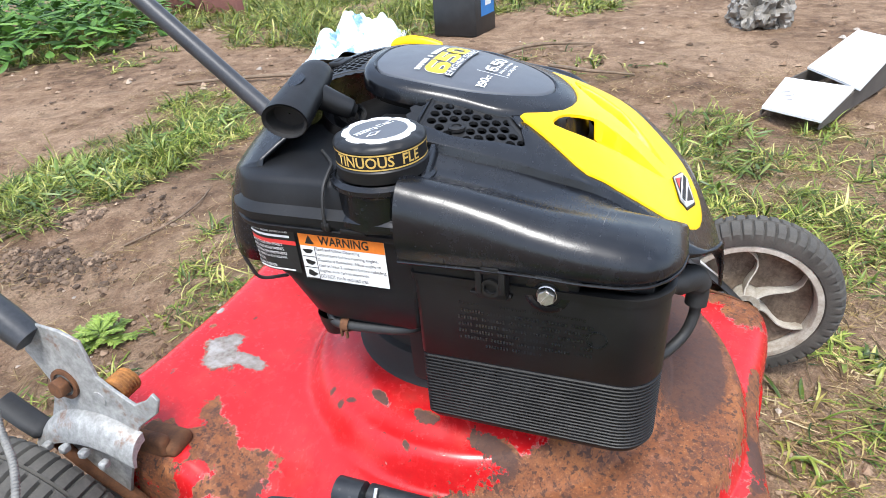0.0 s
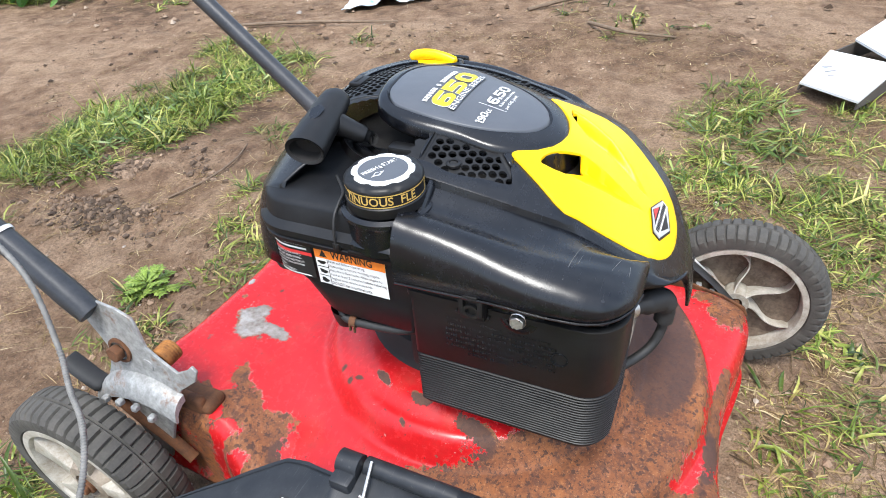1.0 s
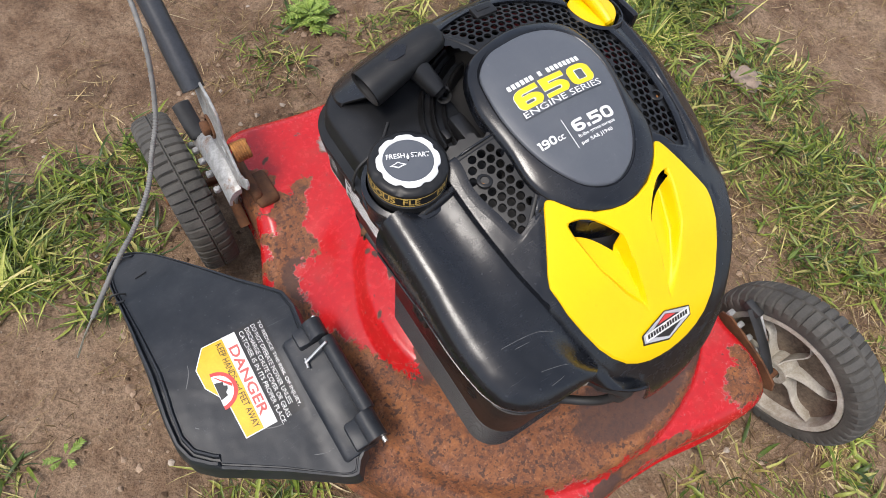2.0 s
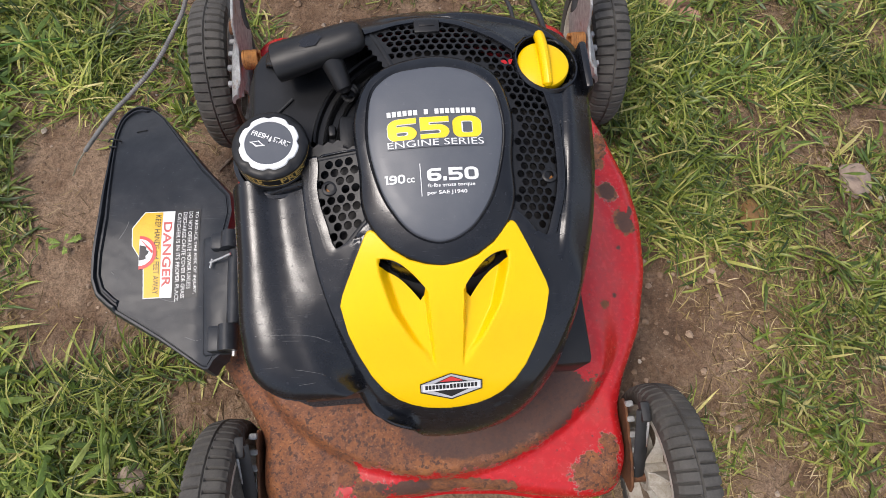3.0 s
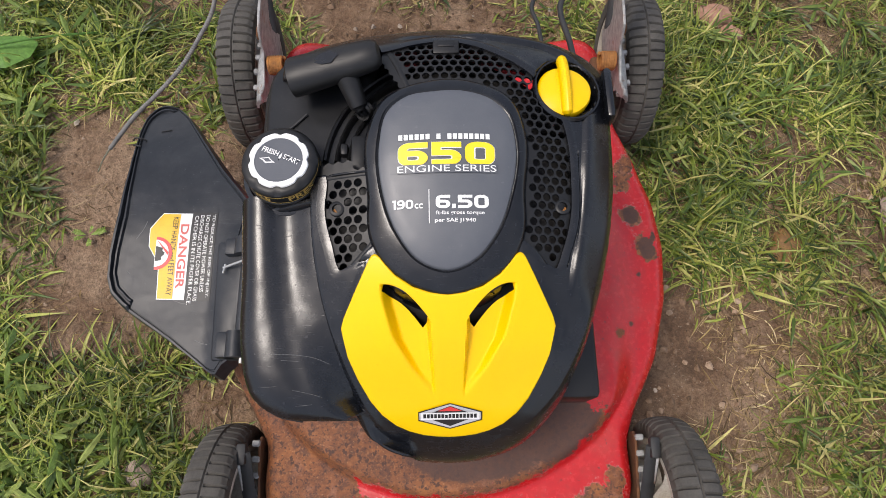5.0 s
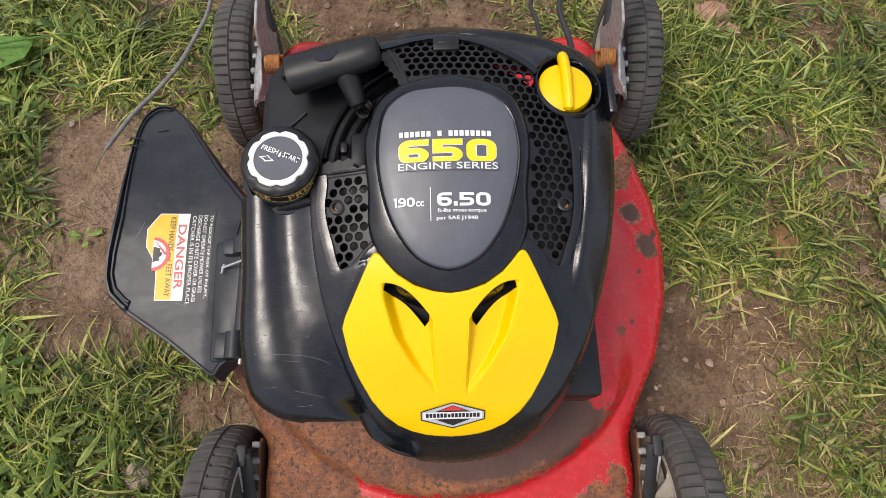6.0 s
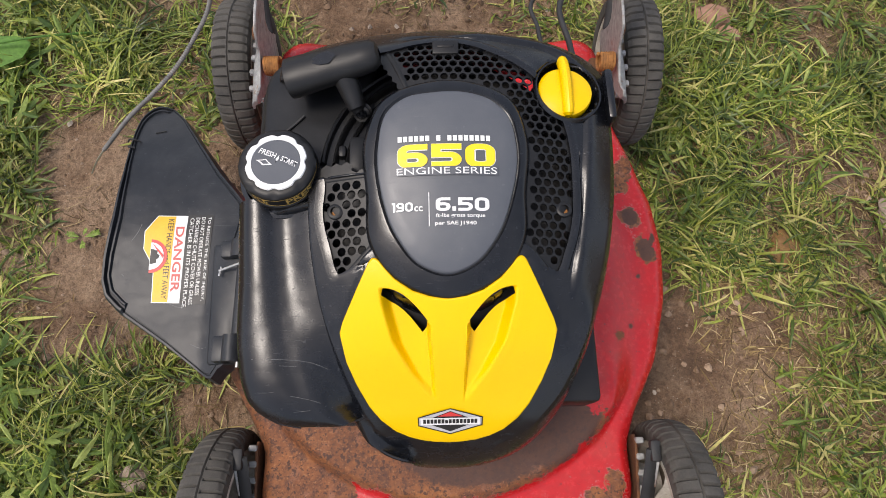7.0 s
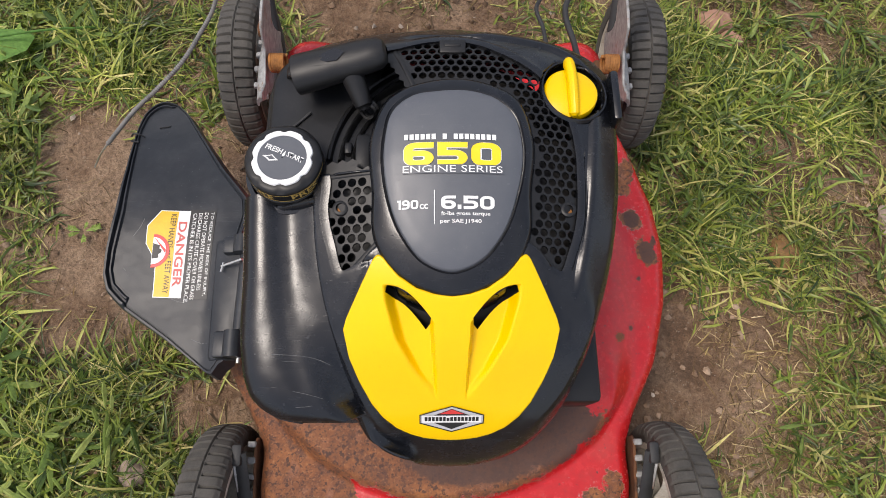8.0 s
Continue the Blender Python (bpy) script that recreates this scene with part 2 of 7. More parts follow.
    paint = mix_color(nt, math_node(nt, "MULTIPLY", rim, 0.75), red, (0.50, 0.40, 0.37))
    nt.links.new(mix_color(nt, mask, paint, rustc), bs.inputs["Base Color"])
    rough = math_node(nt, "ADD", math_node(nt, "MULTIPLY", mask, 0.45), math_node(nt, "ADD", math_node(nt, "MULTIPLY", mid, 0.2), 0.16))
    nt.links.new(rough, bs.inputs["Roughness"])
    hgt = math_node(nt, "ADD", math_node(nt, "MULTIPLY", mask, -0.7), math_node(nt, "MULTIPLY", math_node(nt, "MULTIPLY", fine, mask), 0.5))
    hgt = math_node(nt, "SUBTRACT", hgt, math_node(nt, "MULTIPLY", pits, math_node(nt, "MULTIPLY", mask, 0.3)))
    add_bump(nt, bs, hgt, 0.5, 0.0008)
    return m


DECK = deck_material()


def soil_material():
    m, nt, bs = nodes_of("bare_soil")
    big, mid, fine = noise_node(nt, 1.6, 6.0, 0.6), noise_node(nt, 14.0, 7.0, 0.7), noise_node(nt, 150.0, 5.0, 0.7)
    both = math_node(nt, "ADD", math_node(nt, "MULTIPLY", big, 0.45), math_node(nt, "MULTIPLY", mid, 0.55))
    col = ramp(nt, both, [(0.36, (0.085, 0.051, 0.031)), (0.47, (0.250, 0.156, 0.094)), (0.58, (0.418, 0.288, 0.186))])
    col = mix_color(nt, ramp(nt, fine, [(0.35, 0.55), (0.55, 0.0)]), col, (0.075, 0.048, 0.032))
    damp = ramp(nt, noise_node(nt, 5.2, 6.0, 0.68), [(0.56, 0.0), (0.68, 0.55)])
    col = mix_color(nt, damp, col, (0.105, 0.070, 0.048))
    grit = ramp(nt, noise_node(nt, 520.0, 3.0, 0.7), [(0.40, 0.38), (0.55, 0.0)])
    col = mix_color(nt, grit, col, (0.070, 0.047, 0.033))
    bits = ramp(nt, noise_node(nt, 320.0, 2.0, 0.5), [(0.68, 0.0), (0.73, 0.7)])
    col = mix_color(nt, bits, col, (0.42, 0.35, 0.27))
    nt.links.new(col, bs.inputs["Base Color"])
    bs.inputs["Roughness"].default_value = 0.95
    bs.inputs["Specular IOR Level"].default_value = 0.2
    add_bump(nt, bs, math_node(nt, "ADD", math_node(nt, "MULTIPLY", mid, 0.6), math_node(nt, "MULTIPLY", fine, 0.4)), 1.0, 0.022)
    return m


def leaf_material(name, stops, rough=0.55, through=0.14):
    """Each blade or leaf takes its own colour."""
    m, nt, bs = nodes_of(name)
    geo = nt.nodes.new("ShaderNodeNewGeometry")
    col = ramp(nt, geo.outputs["Random Per Island"], stops)
    streak = ramp(nt, noise_node(nt, 190.0, 3.0, 0.6), [(0.30, 0.72), (0.70, 1.22)])
    veined = nt.nodes.new("ShaderNodeMix")
    veined.data_type, veined.blend_type = "RGBA", "MULTIPLY"
    veined.inputs[0].default_value = 1.0
    nt.links.new(col, veined.inputs[6])
    nt.links.new(streak, veined.inputs[7])
    col = veined.outputs[2]
    drift = ramp(nt, noise_node(nt, 4.0, 3.0, 0.6), [(0.35, 0.72), (0.65, 1.32)])
    mul = nt.nodes.new("ShaderNodeMix")
    mul.data_type, mul.blend_type = "RGBA", "MULTIPLY"
    mul.inputs[0].default_value = 1.0
    nt.links.new(col, mul.inputs[6])
    nt.links.new(drift, mul.inputs[7])
    col = mul.outputs[2]
    nt.links.new(col, bs.inputs["Base Color"])
    if through:
        tr = nt.nodes.new("ShaderNodeBsdfTranslucent")
        nt.links.new(col, tr.inputs["Color"])
        mx = nt.nodes.new("ShaderNodeMixShader")
        mx.inputs[0].default_value = through
        nt.links.new(bs.outputs[0], mx.inputs[1])
        nt.links.new(tr.outputs[0], mx.inputs[2])
        nt.links.new(mx.outputs[0], next(n for n in nt.nodes if n.type == "OUTPUT_MATERIAL").inputs["Surface"])
    bs.inputs["Roughness"].default_value = rough
    bs.inputs["Specular IOR Level"].default_value = 0.35
    return m


SOIL = soil_material()
GRASS = leaf_material("grass_blades", [(0.0, (0.026, 0.048, 0.009)), (0.20, (0.068, 0.106, 0.016)), (0.46, (0.132, 0.184, 0.024)), (0.70, (0.222, 0.268, 0.041)), (0.88, (0.355, 0.358, 0.085)), (1.0, (0.53, 0.455, 0.18))], 0.36)
STRAW = leaf_material("dry_straw", [(0.0, (0.11, 0.068, 0.032)), (0.45, (0.27, 0.18, 0.085)), (0.80, (0.43, 0.32, 0.16)), (1.0, (0.60, 0.50, 0.30))], 0.7)
THATCH = leaf_material("old_thatch", [(0.0, (0.060, 0.038, 0.018)), (0.5, (0.165, 0.108, 0.046)), (0.85, (0.29, 0.205, 0.085)), (1.0, (0.38, 0.30, 0.12))], 0.8, 0.1)
LEAF = leaf_material("weed_leaves", [(0.0, (0.050, 0.120, 0.020)), (0.5, (0.085, 0.185, 0.030)), (1.0, (0.15, 0.26, 0.05))], 0.5)
DOCK = leaf_material("broad_weed_leaves", [(0.0, (0.052, 0.092, 0.022)), (0.4, (0.115, 0.180, 0.034)), (0.75, (0.20, 0.265, 0.062)), (1.0, (0.32, 0.37, 0.11))], 0.36)


# ---- mesh helpers ----
def mesh_of(name, verts, faces, smooth=True, sharp=None):
    me = bpy.data.meshes.new(name)
    me.from_pydata([tuple(v) for v in verts], [], [tuple(f) for f in faces])
    me.update()
    if smooth:
        me.polygons.foreach_set("use_smooth", [True] * len(me.polygons))
        if sharp:
            me.set_sharp_from_angle(angle=radians(sharp))
    return me


def part(name, data, material, parent=None, label="", at=None):
    """One mesh object under a thing or a part. data: a bmesh, or a mesh."""
    if isinstance(data, bmesh.types.BMesh):
        me = bpy.data.meshes.new(name)
        bmesh.ops.recalc_face_normals(data, faces=data.faces)
        data.to_mesh(me)
        data.free()
        me.polygons.foreach_set("use_smooth", [True] * len(me.polygons))
        me.set_sharp_from_angle(angle=radians(38))
    else:
        me = data
    if material and not me.materials:
        me.materials.append(material)
    ob = new(name, me)
    if parent:
        ob.parent = parent
    if at is not None:
        ob.matrix_local = at
    if label:
        tagged(ob, label)
    return ob


def solid(ob, thick, offset=-1.0, bevel=0.0):
    md = ob.modifiers.new("thickness", "SOLIDIFY")
    md.thickness, md.offset = thick, offset
    if bevel:
        bv = ob.modifiers.new("edge", "BEVEL")
        bv.width, bv.segments, bv.limit_method = bevel, 2, "ANGLE"
    return ob


def box_bm(cx, cy, cz, sx, sy, sz, bevel=0.0, segs=2, m=None):
    bm = bmesh.new()
    bmesh.ops.create_cube(bm, size=1.0)
    bmesh.ops.scale(bm, vec=(sx, sy, sz), verts=bm.verts)
    if bevel:
        bmesh.ops.bevel(bm, geom=bm.edges[:], offset=bevel, segments=segs, profile=0.5, affect="EDGES")
    if m is not None:
        bmesh.ops.transform(bm, matrix=m, verts=bm.verts)
    bmesh.ops.translate(bm, vec=(cx, cy, cz), verts=bm.verts)
    return bm


def prism_bm(points, depth, m=None, bevel=0.0, segs=2):
    """A flat outline (x, y) raised by depth along z, then placed by m."""
    bm = bmesh.new()
    vs = [bm.verts.new((x, y, 0)) for x, y in points]
    f = bm.faces.new(vs)
    up = bmesh.ops.extrude_face_region(bm, geom=[f])
    bmesh.ops.translate(bm, vec=(0, 0, depth), verts=[v for v in up["geom"] if isinstance(v, bmesh.types.BMVert)])
    bmesh.ops.recalc_face_normals(bm, faces=bm.faces)
    if bevel:
        bmesh.ops.bevel(bm, geom=bm.edges[:], offset=bevel, segments=segs, profile=0.5, affect="EDGES")
    if m is not None:
        bmesh.ops.transform(bm, matrix=m, verts=bm.verts)
    return bm


def lathe_bm(profile, n=48, m=None, wobble=None, close=False):
    """profile: (radius, height) rows, turned about z. wobble(angle, row): a factor on the radius."""
    bm = bmesh.new()
    rings = []
    for k, (r, z) in enumerate(profile):
        ring = []
        for i in range(n):
            a = 2 * math.pi * i / n
            q = r * (wobble(a, k) if wobble else 1.0)
            ring.append(bm.verts.new((q * math.cos(a), q * math.sin(a), z)))
        rings.append(ring)
    for a, b in zip(rings, rings[1:]):
        for i in range(n):
            bm.faces.new((a[i], a[(i + 1) % n], b[(i + 1) % n], b[i]))
    if close:
        bm.faces.new(rings[0][::-1])
        bm.faces.new(rings[-1])
    if m is not None:
        bmesh.ops.transform(bm, matrix=m, verts=bm.verts)
    return bm


def tube_bm(points, radius, n=12, caps=True, flat=None):
    """A round bar along points. radius: one, or one a point. flat(k): a factor on the second axis."""
    pts = [Vector(p) for p in points]
    rad = radius if isinstance(radius, (list, tuple)) else [radius, radius]
    rad = np.interp(np.linspace(0, 1, len(pts)), np.linspace(0, 1, len(rad)), rad).tolist()
    bm = bmesh.new()
    up = Vector((0, 0, 1))
    rings, last = [], None
    for k, p in enumerate(pts):
        way = (pts[min(k + 1, len(pts) - 1)] - pts[max(k - 1, 0)]).normalized()
        side = way.cross(up) if last is None else last - way * last.dot(way)
        if side.length < 1e-4:
            side = way.cross(Vector((1, 0, 0)))
        side.normalize()
        last = side
        other = way.cross(side)
        s = flat(k) if flat else 1.0
        rings.append([bm.verts.new(p + rad[k] * (math.cos(a) * side + s * math.sin(a) * other)) for a in (2 * math.pi * i / n for i in range(n))])
    for a, b in zip(rings, rings[1:]):
        for i in range(n):
            bm.faces.new((a[i], a[(i + 1) % n], b[(i + 1) % n], b[i]))
    if caps:
        bm.faces.new(rings[0][::-1])
        bm.faces.new(rings[-1])
    return bm


def curve_points(ctrl, n=40):
    """Catmull-Rom through the control points."""
    c = [np.array(p, float) for p in ctrl]
    c = [2 * c[0] - c[1]] + c + [2 * c[-1] - c[-2]]
    out, segs = [], len(c) - 3
    for k in range(n + 1):
        u = k / n * segs
        i = min(int(u), segs - 1)
        t = u - i
        a, b, d, e = c[i:i + 4]
        out.append(tuple(0.5 * (2 * b + (d - a) * t + (2 * a - 5 * b + 4 * d - e) * t * t + (3 * b - a - 3 * d + e) * t ** 3)))
    return out


def join_bm(*many):
    bm = bmesh.new()
    for other in many:
        me = bpy.data.meshes.new("tmp")
        other.to_mesh(me)
        other.free()
        bm.from_mesh(me)
        bpy.data.meshes.remove(me)
    return bm


def cut_mesh(me, cutter_bm):
    """The mesh less the cutter's volume."""
    a = new("tmp_a", me)
    cm = bpy.data.meshes.new("tmp_c")
    bmesh.ops.recalc_face_normals(cutter_bm, faces=cutter_bm.faces)
    cutter_bm.to_mesh(cm)
    cutter_bm.free()
    b = new("tmp_b", cm)
    md = a.modifiers.new("cut", "BOOLEAN")
    md.object, md.operation, md.solver = b, "DIFFERENCE", "EXACT"
    bpy.context.view_layer.update()
    out = bpy.data.meshes.new_from_object(a.evaluated_get(bpy.context.evaluated_depsgraph_get()))
    bpy.data.objects.remove(a)
    bpy.data.objects.remove(b)
    bpy.data.meshes.remove(cm)
    return out


def text_mesh(body, where, width, height, spacing=1.0, thick=False):
    """Lettering: each vertex (u across 0..width, v up 0..height) goes to where(u, v)."""
    cu = bpy.data.curves.new("letters", "FONT")
    cu.body, cu.align_x, cu.align_y, cu.space_character = body, "LEFT", "BOTTOM_BASELINE", spacing
    cu.resolution_u = 3
    if thick:
        cu.offset = 0.018
    ob = new("tmp_text", cu)
    bpy.context.view_layer.update()
    me = bpy.data.meshes.new_from_object(ob.evaluated_get(bpy.context.evaluated_depsgraph_get()))
    bpy.data.objects.remove(ob)
    xs = np.array([v.co.x for v in me.vertices])
    ys = np.array([v.co.y for v in me.vertices])
    x0, y0 = xs.min(), ys.min()
    kx, ky = width / (xs.max() - x0), height / (ys.max() - y0)
    for v in me.vertices:
        v.co = where((v.co.x - x0) * kx, (v.co.y - y0) * ky)
    return me


def numeral_mesh(body, where, width, height, stem, bar):
    """Wide square numerals drawn as bent strokes. stem, bar: thickness of upright and level strokes."""
    h, r = height, 0.30 * height
    unit = {"1": 0.45, ".": 0.28}
    total = sum(unit.get(c, 1.0) for c in body) + 0.12 * (len(body) - 1)
    cell = width / total
    verts, faces, x0 = [], [], 0.0

    def corner(cx, cy, rx, ry, a0, a1):
        return [(cx + rx * math.cos(radians(a0 + (a1 - a0) * k / 6)), cy + ry * math.sin(radians(a0 + (a1 - a0) * k / 6))) for k in range(7)]

    def stroke(pts, x0, closed=False):
        n, base = len(pts), len(verts)
        for k, (x, y) in enumerate(pts):
            ax, ay = pts[(k - 1) % n] if closed or k else pts[k]
            bx, by = pts[(k + 1) % n] if closed or k < n - 1 else pts[k]
            d = math.hypot(bx - ax, by - ay) or 1.0
            nx, ny = -(by - ay) / d * stem / 2, (bx - ax) / d * bar / 2
            verts.extend((where(x0 + x + nx, y + ny), where(x0 + x - nx, y - ny)))
        for k in range(n if closed else n - 1):
            a, b = base + 2 * k, base + 2 * ((k + 1) % n)
            faces.append((a, a + 1, b + 1, b))

    for c in body:
        w = cell * unit.get(c, 1.0)
        l, rt, lo, hi, mid = stem / 2, w - stem / 2, bar / 2, h - bar / 2, 0.53 * h
        rx, ry = min(r, (rt - l) / 2), min(r * 0.8, (mid - lo) / 2)
        six = [(w, hi), (w * .5, hi)] + corner(l + rx, hi - ry, rx, ry, 90, 180) + corner(l + rx, lo + ry, rx, ry, 180, 270) + corner(rt - rx, lo + ry, rx, ry, 270, 360) + corner(rt - rx, mid - ry, rx, ry, 0, 90) + [(l, mid)]
        if c == "6":
            stroke(six, x0)
        elif c == "9":
            stroke([(w - x, h - y) for x, y in six], x0)
        elif c == "5":
            stroke([(w, hi), (w * .5, hi), (l, hi)], x0)
            stroke([(l, hi + bar / 2), (l, hi - 0.5 * (hi - mid)), (l, mid - bar / 2)], x0)
            stroke([(l, mid)] + corner(rt - rx, mid - ry, rx, ry, 90, 0) + corner(rt - rx, lo + ry, rx, ry, 0, -90) + [(w * .5, lo), (0, lo)], x0)
        elif c == "0":
            stroke(corner(rt - rx, hi - ry, rx, ry, 0, 90) + corner(l + rx, hi - ry, rx, ry, 90, 180) + corner(l + rx, lo + ry, rx, ry, 180, 270) + corner(rt - rx, lo + ry, rx, ry, 270, 360), x0, True)
        elif c == "1":
            stroke([(0, hi), (w - stem, hi)], x0)
            stroke([(w - stem / 2, h), (w - stem / 2, 0)], x0)
        else:
            base = len(verts)
            verts.extend(where(x0 + u * w * .9, v * bar * 1.5) for u, v in ((0, 0), (1, 0), (1, 1), (0, 1)))
            faces.append((base, base + 1, base + 2, base + 3))
        x0 += w + 0.12 * cell
    return mesh_of("numerals", verts, faces, False)


def block_row(name, where, width, height, pattern, gap=0.18):
    """A row of small plain blocks, one for each sign of the pattern; a space leaves a gap."""
    step = width / len(pattern)
    verts, faces = [], []
    for k, c in enumerate(pattern):
        if c != " ":
            b = len(verts)
            hh = height if c == "#" else 0.8 * height
            verts += [where(step * k, 0), where(step * (k + 1 - gap), 0), where(step * (k + 1 - gap), hh), where(step * k, hh)]
            faces.append((b, b + 1, b + 2, b + 3))
    return mesh_of(name, verts, faces, False)


def bar_mesh(name, where, width, height, n=6):
    vs = [where(width * i / n, height * j) for j in (0, 1) for i in range(n + 1)]
    return mesh_of(name, vs, [(i, i + 1, n + 2 + i, n + 1 + i) for i in range(n)], False)


def ring_radius(points, centre, angles, soften=2, curved=False):
    """Distance of a closed outline from a centre, at each angle."""
    p = np.array(points, float) - centre
    q = np.roll(p, -1, 0)
    if curved:
        ch = np.hypot(*(q - p).T)[:, None]
        sl = (q - p) / ch
        back, pre = np.roll(ch, 1, 0), np.roll(sl, 1, 0)
        tg = (pre * ch + sl * back) / (ch + back)
        tn = np.roll(tg, -1, 0)
        p = np.concatenate([(2 * k ** 3 - 3 * k ** 2 + 1) * p + (k ** 3 - 2 * k ** 2 + k) * ch * tg + (3 * k ** 2 - 2 * k ** 3) * q + (k ** 3 - k ** 2) * ch * tn for k in np.arange(0, 1, 0.0625)])
    else:
        p = np.concatenate([p + (q - p) * k for k in np.arange(0, 1, 0.0625)])
    th, r = np.arctan2(p[:, 1], p[:, 0]) % (2 * np.pi), np.hypot(p[:, 0], p[:, 1])
    o = np.argsort(th)
    th, r = th[o], r[o]
    fine = np.linspace(0, 2 * np.pi, 720, endpoint=False)
    # straight edges between the corners
    x = np.interp(fine, np.r_[th[-1] - 2 * np.pi, th, th[0] + 2 * np.pi], np.r_[r[-1], r, r[0]])
    ker = np.hanning(4 * soften + 3)[1:-1]
    ker /= ker.sum()
    pad = len(ker)
    y = np.convolve(np.r_[x[-pad:], x, x[:pad]], ker, "same")[pad:-pad]
    return np.interp(np.asarray(angles) % (2 * np.pi), np.r_[fine, 2 * np.pi], np.r_[y, y[0]])


def smooth_line(xs, ys):
    """A smooth curve through points, for one number or many."""
    xs, ys = np.array(xs, float), np.array(ys, float)
    sl = np.diff(ys) / np.diff(xs)
    tg = np.r_[sl[0], (sl[:-1] * np.diff(xs)[1:] + sl[1:] * np.diff(xs)[:-1]) / (xs[2:] - xs[:-2]), sl[-1]]
    def at(v):
        v = min(max(v, xs[0]), xs[-1])
        i = min(int(np.searchsorted(xs, v, "right")) - 1, len(xs) - 2)
        h = xs[i + 1] - xs[i]
        t = (v - xs[i]) / h
        return float((2 * t ** 3 - 3 * t ** 2 + 1) * ys[i] + (t ** 3 - 2 * t ** 2 + t) * h * tg[i] + (-2 * t ** 3 + 3 * t ** 2) * ys[i + 1] + (t ** 3 - t ** 2) * h * tg[i + 1])
    return at


def smooth01(a, b, v):
    t = np.clip((v - a) / (b - a), 0, 1)
    return t * t * (3 - 2 * t)


# ---- ground ----
def ground_z(x, y):
    """Uneven trodden soil; level where the wheels stand."""
    far = np.hypot(x, y - 0.1)
    h = 0.0
    for k, (f, a) in enumerate(((1.3, 0.020), (4.0, 0.010), (11.0, 0.006), (24.0, 0.005))):
        h = h + a * noise.noise((x * f + 7.1 * k, y * f - 3.3 * k, 0.4))
    return float(h * smooth01(0.25, 0.9, far) - 0.002 + 0.003 * noise.noise((x * 30, y * 30, 2.0)))


def build_ground():
    verts, faces = [], []
    xs = np.r_[-400, -60, -20, -8, -4, np.arange(-2.5, -1.0, 0.1), np.arange(-1.0, 1.4, 0.016), np.arange(1.4, 3.6, 0.05), 5, 8, 20, 60, 400]
    ys = np.r_[-400, -60, -20, -8, -4, np.arange(-2.0, -0.7, 0.1), np.arange(-0.7, 1.6, 0.016), np.arange(1.6, 4.2, 0.05), 6, 9, 20, 60, 400]
    for y in ys:
        for x in xs:
            verts.append((x, y, ground_z(x, y) if max(abs(x), abs(y)) < 8 else 0.0))
    n = len(xs)
    for j in range(len(ys) - 1):
        for i in range(n - 1):
            faces.append((j * n + i, j * n + i + 1, (j + 1) * n + i + 1, (j + 1) * n + i))
    g = part("ground", mesh_of("ground", verts, faces), SOIL)
    tagged(g, "bare trodden brown soil with crumbs and scuffed hollows", "ground", kind="structure")


build_ground()


# ---- the lawn mower ----
mower = new("lawn_mower")
tagged(mower, "old push mower with rusty red deck and black engine hood", "lawn mower")

# -- deck --
PLAT = np.array((0.0, 0.05))


def deck_z(x, y):
    r = math.hypot(x - PLAT[0], y - PLAT[1])
    z = 0.198 - 0.009 * smooth01(0.120, 0.150, r) - 0.025 * smooth01(0.149, 0.171, r) - 0.003 * smooth01(0.182, 0.225, r)
    front = 1.0 - smooth01(0.16, 0.26, y)
    z -= front * 0.026 * smooth01(0.222 - 0.055 * smooth01(-0.10, 0.02, y), 0.236 + 0.01 * smooth01(-0.10, 0.02, y), r)
    z += 0.010 * smooth01(0.22, 0.34, y)
    return float(z)


DECK_OUT = [(0, -.192), (.06, -.197), (.11, -.207), (.150, -.213), (.180, -.209), (.197, -.175), (.195, -.125), (.208, -.09), (.238, -.035), (.258, .035), (.264, .10), (.257, .16),
            (.236, .208), (.212, .25), (.202, .30), (.202, .355), (.180, .375), (.10, .362), (0, .358), (-.10, .362), (-.180, .375), (-.202, .355), (-.200, .30), (-.203, .245),
            (-.222, .205), (-.243, .16), (-.25, .10), (-.25, .035), (-.245, -.035), (-.212, -.09), (-.195, -.125), (-.197, -.175), (-.180, -.209), (-.150, -.213), (-.11, -.204), (-.06, -.195)]


def blot(x, y, cx, cy, rx, ry, turn=0.0):
    """1 in the middle of an ellipse, 0.5 on its edge, falling outside."""
    c, s = math.cos(radians(turn)), math.sin(radians(turn))
    u, v = ((x - cx) * c + (y - cy) * s) / rx, (-(x - cx) * s + (y - cy) * c) / ry
    return max(0.0, 0.78 - 0.28 * math.hypot(u, v))


RUST_SPOTS = [(-.076, .300, .026, .013, 62), (-.060, .302, .012, .012, 0), (-.078, .270, .022, .009, 80), (-.090, .300, .010, .012, 0), (-.148, .262, .018, .010, 25), (-.170, .240, .024, .018, 50), (-.190, .205, .026, .030, 60), (-.188, .288, .022, .020, 0), (-.045, .335, .005, .004, 0), (-.127, .060, .014, .005, 80), (-.138, .000, .020, .008, 80), (-.116, .104, .010, .004, 62), (.228, .136, .013, .014, 0), (.243, .095, .012, .018, 10), (.224, .192, .012, .022, -20),
              (.193, -.012, .006, .006, 0), (.160, -.188, .026, .022, 20), (.178, -.165, .010, .014, 20), (-.02, .345, .006, .004, 30), (-.02, -.189, .055, .008, 0), (.045, -.193, .030, .006, -8), (-.085, -.190, .02, .012, 0)]
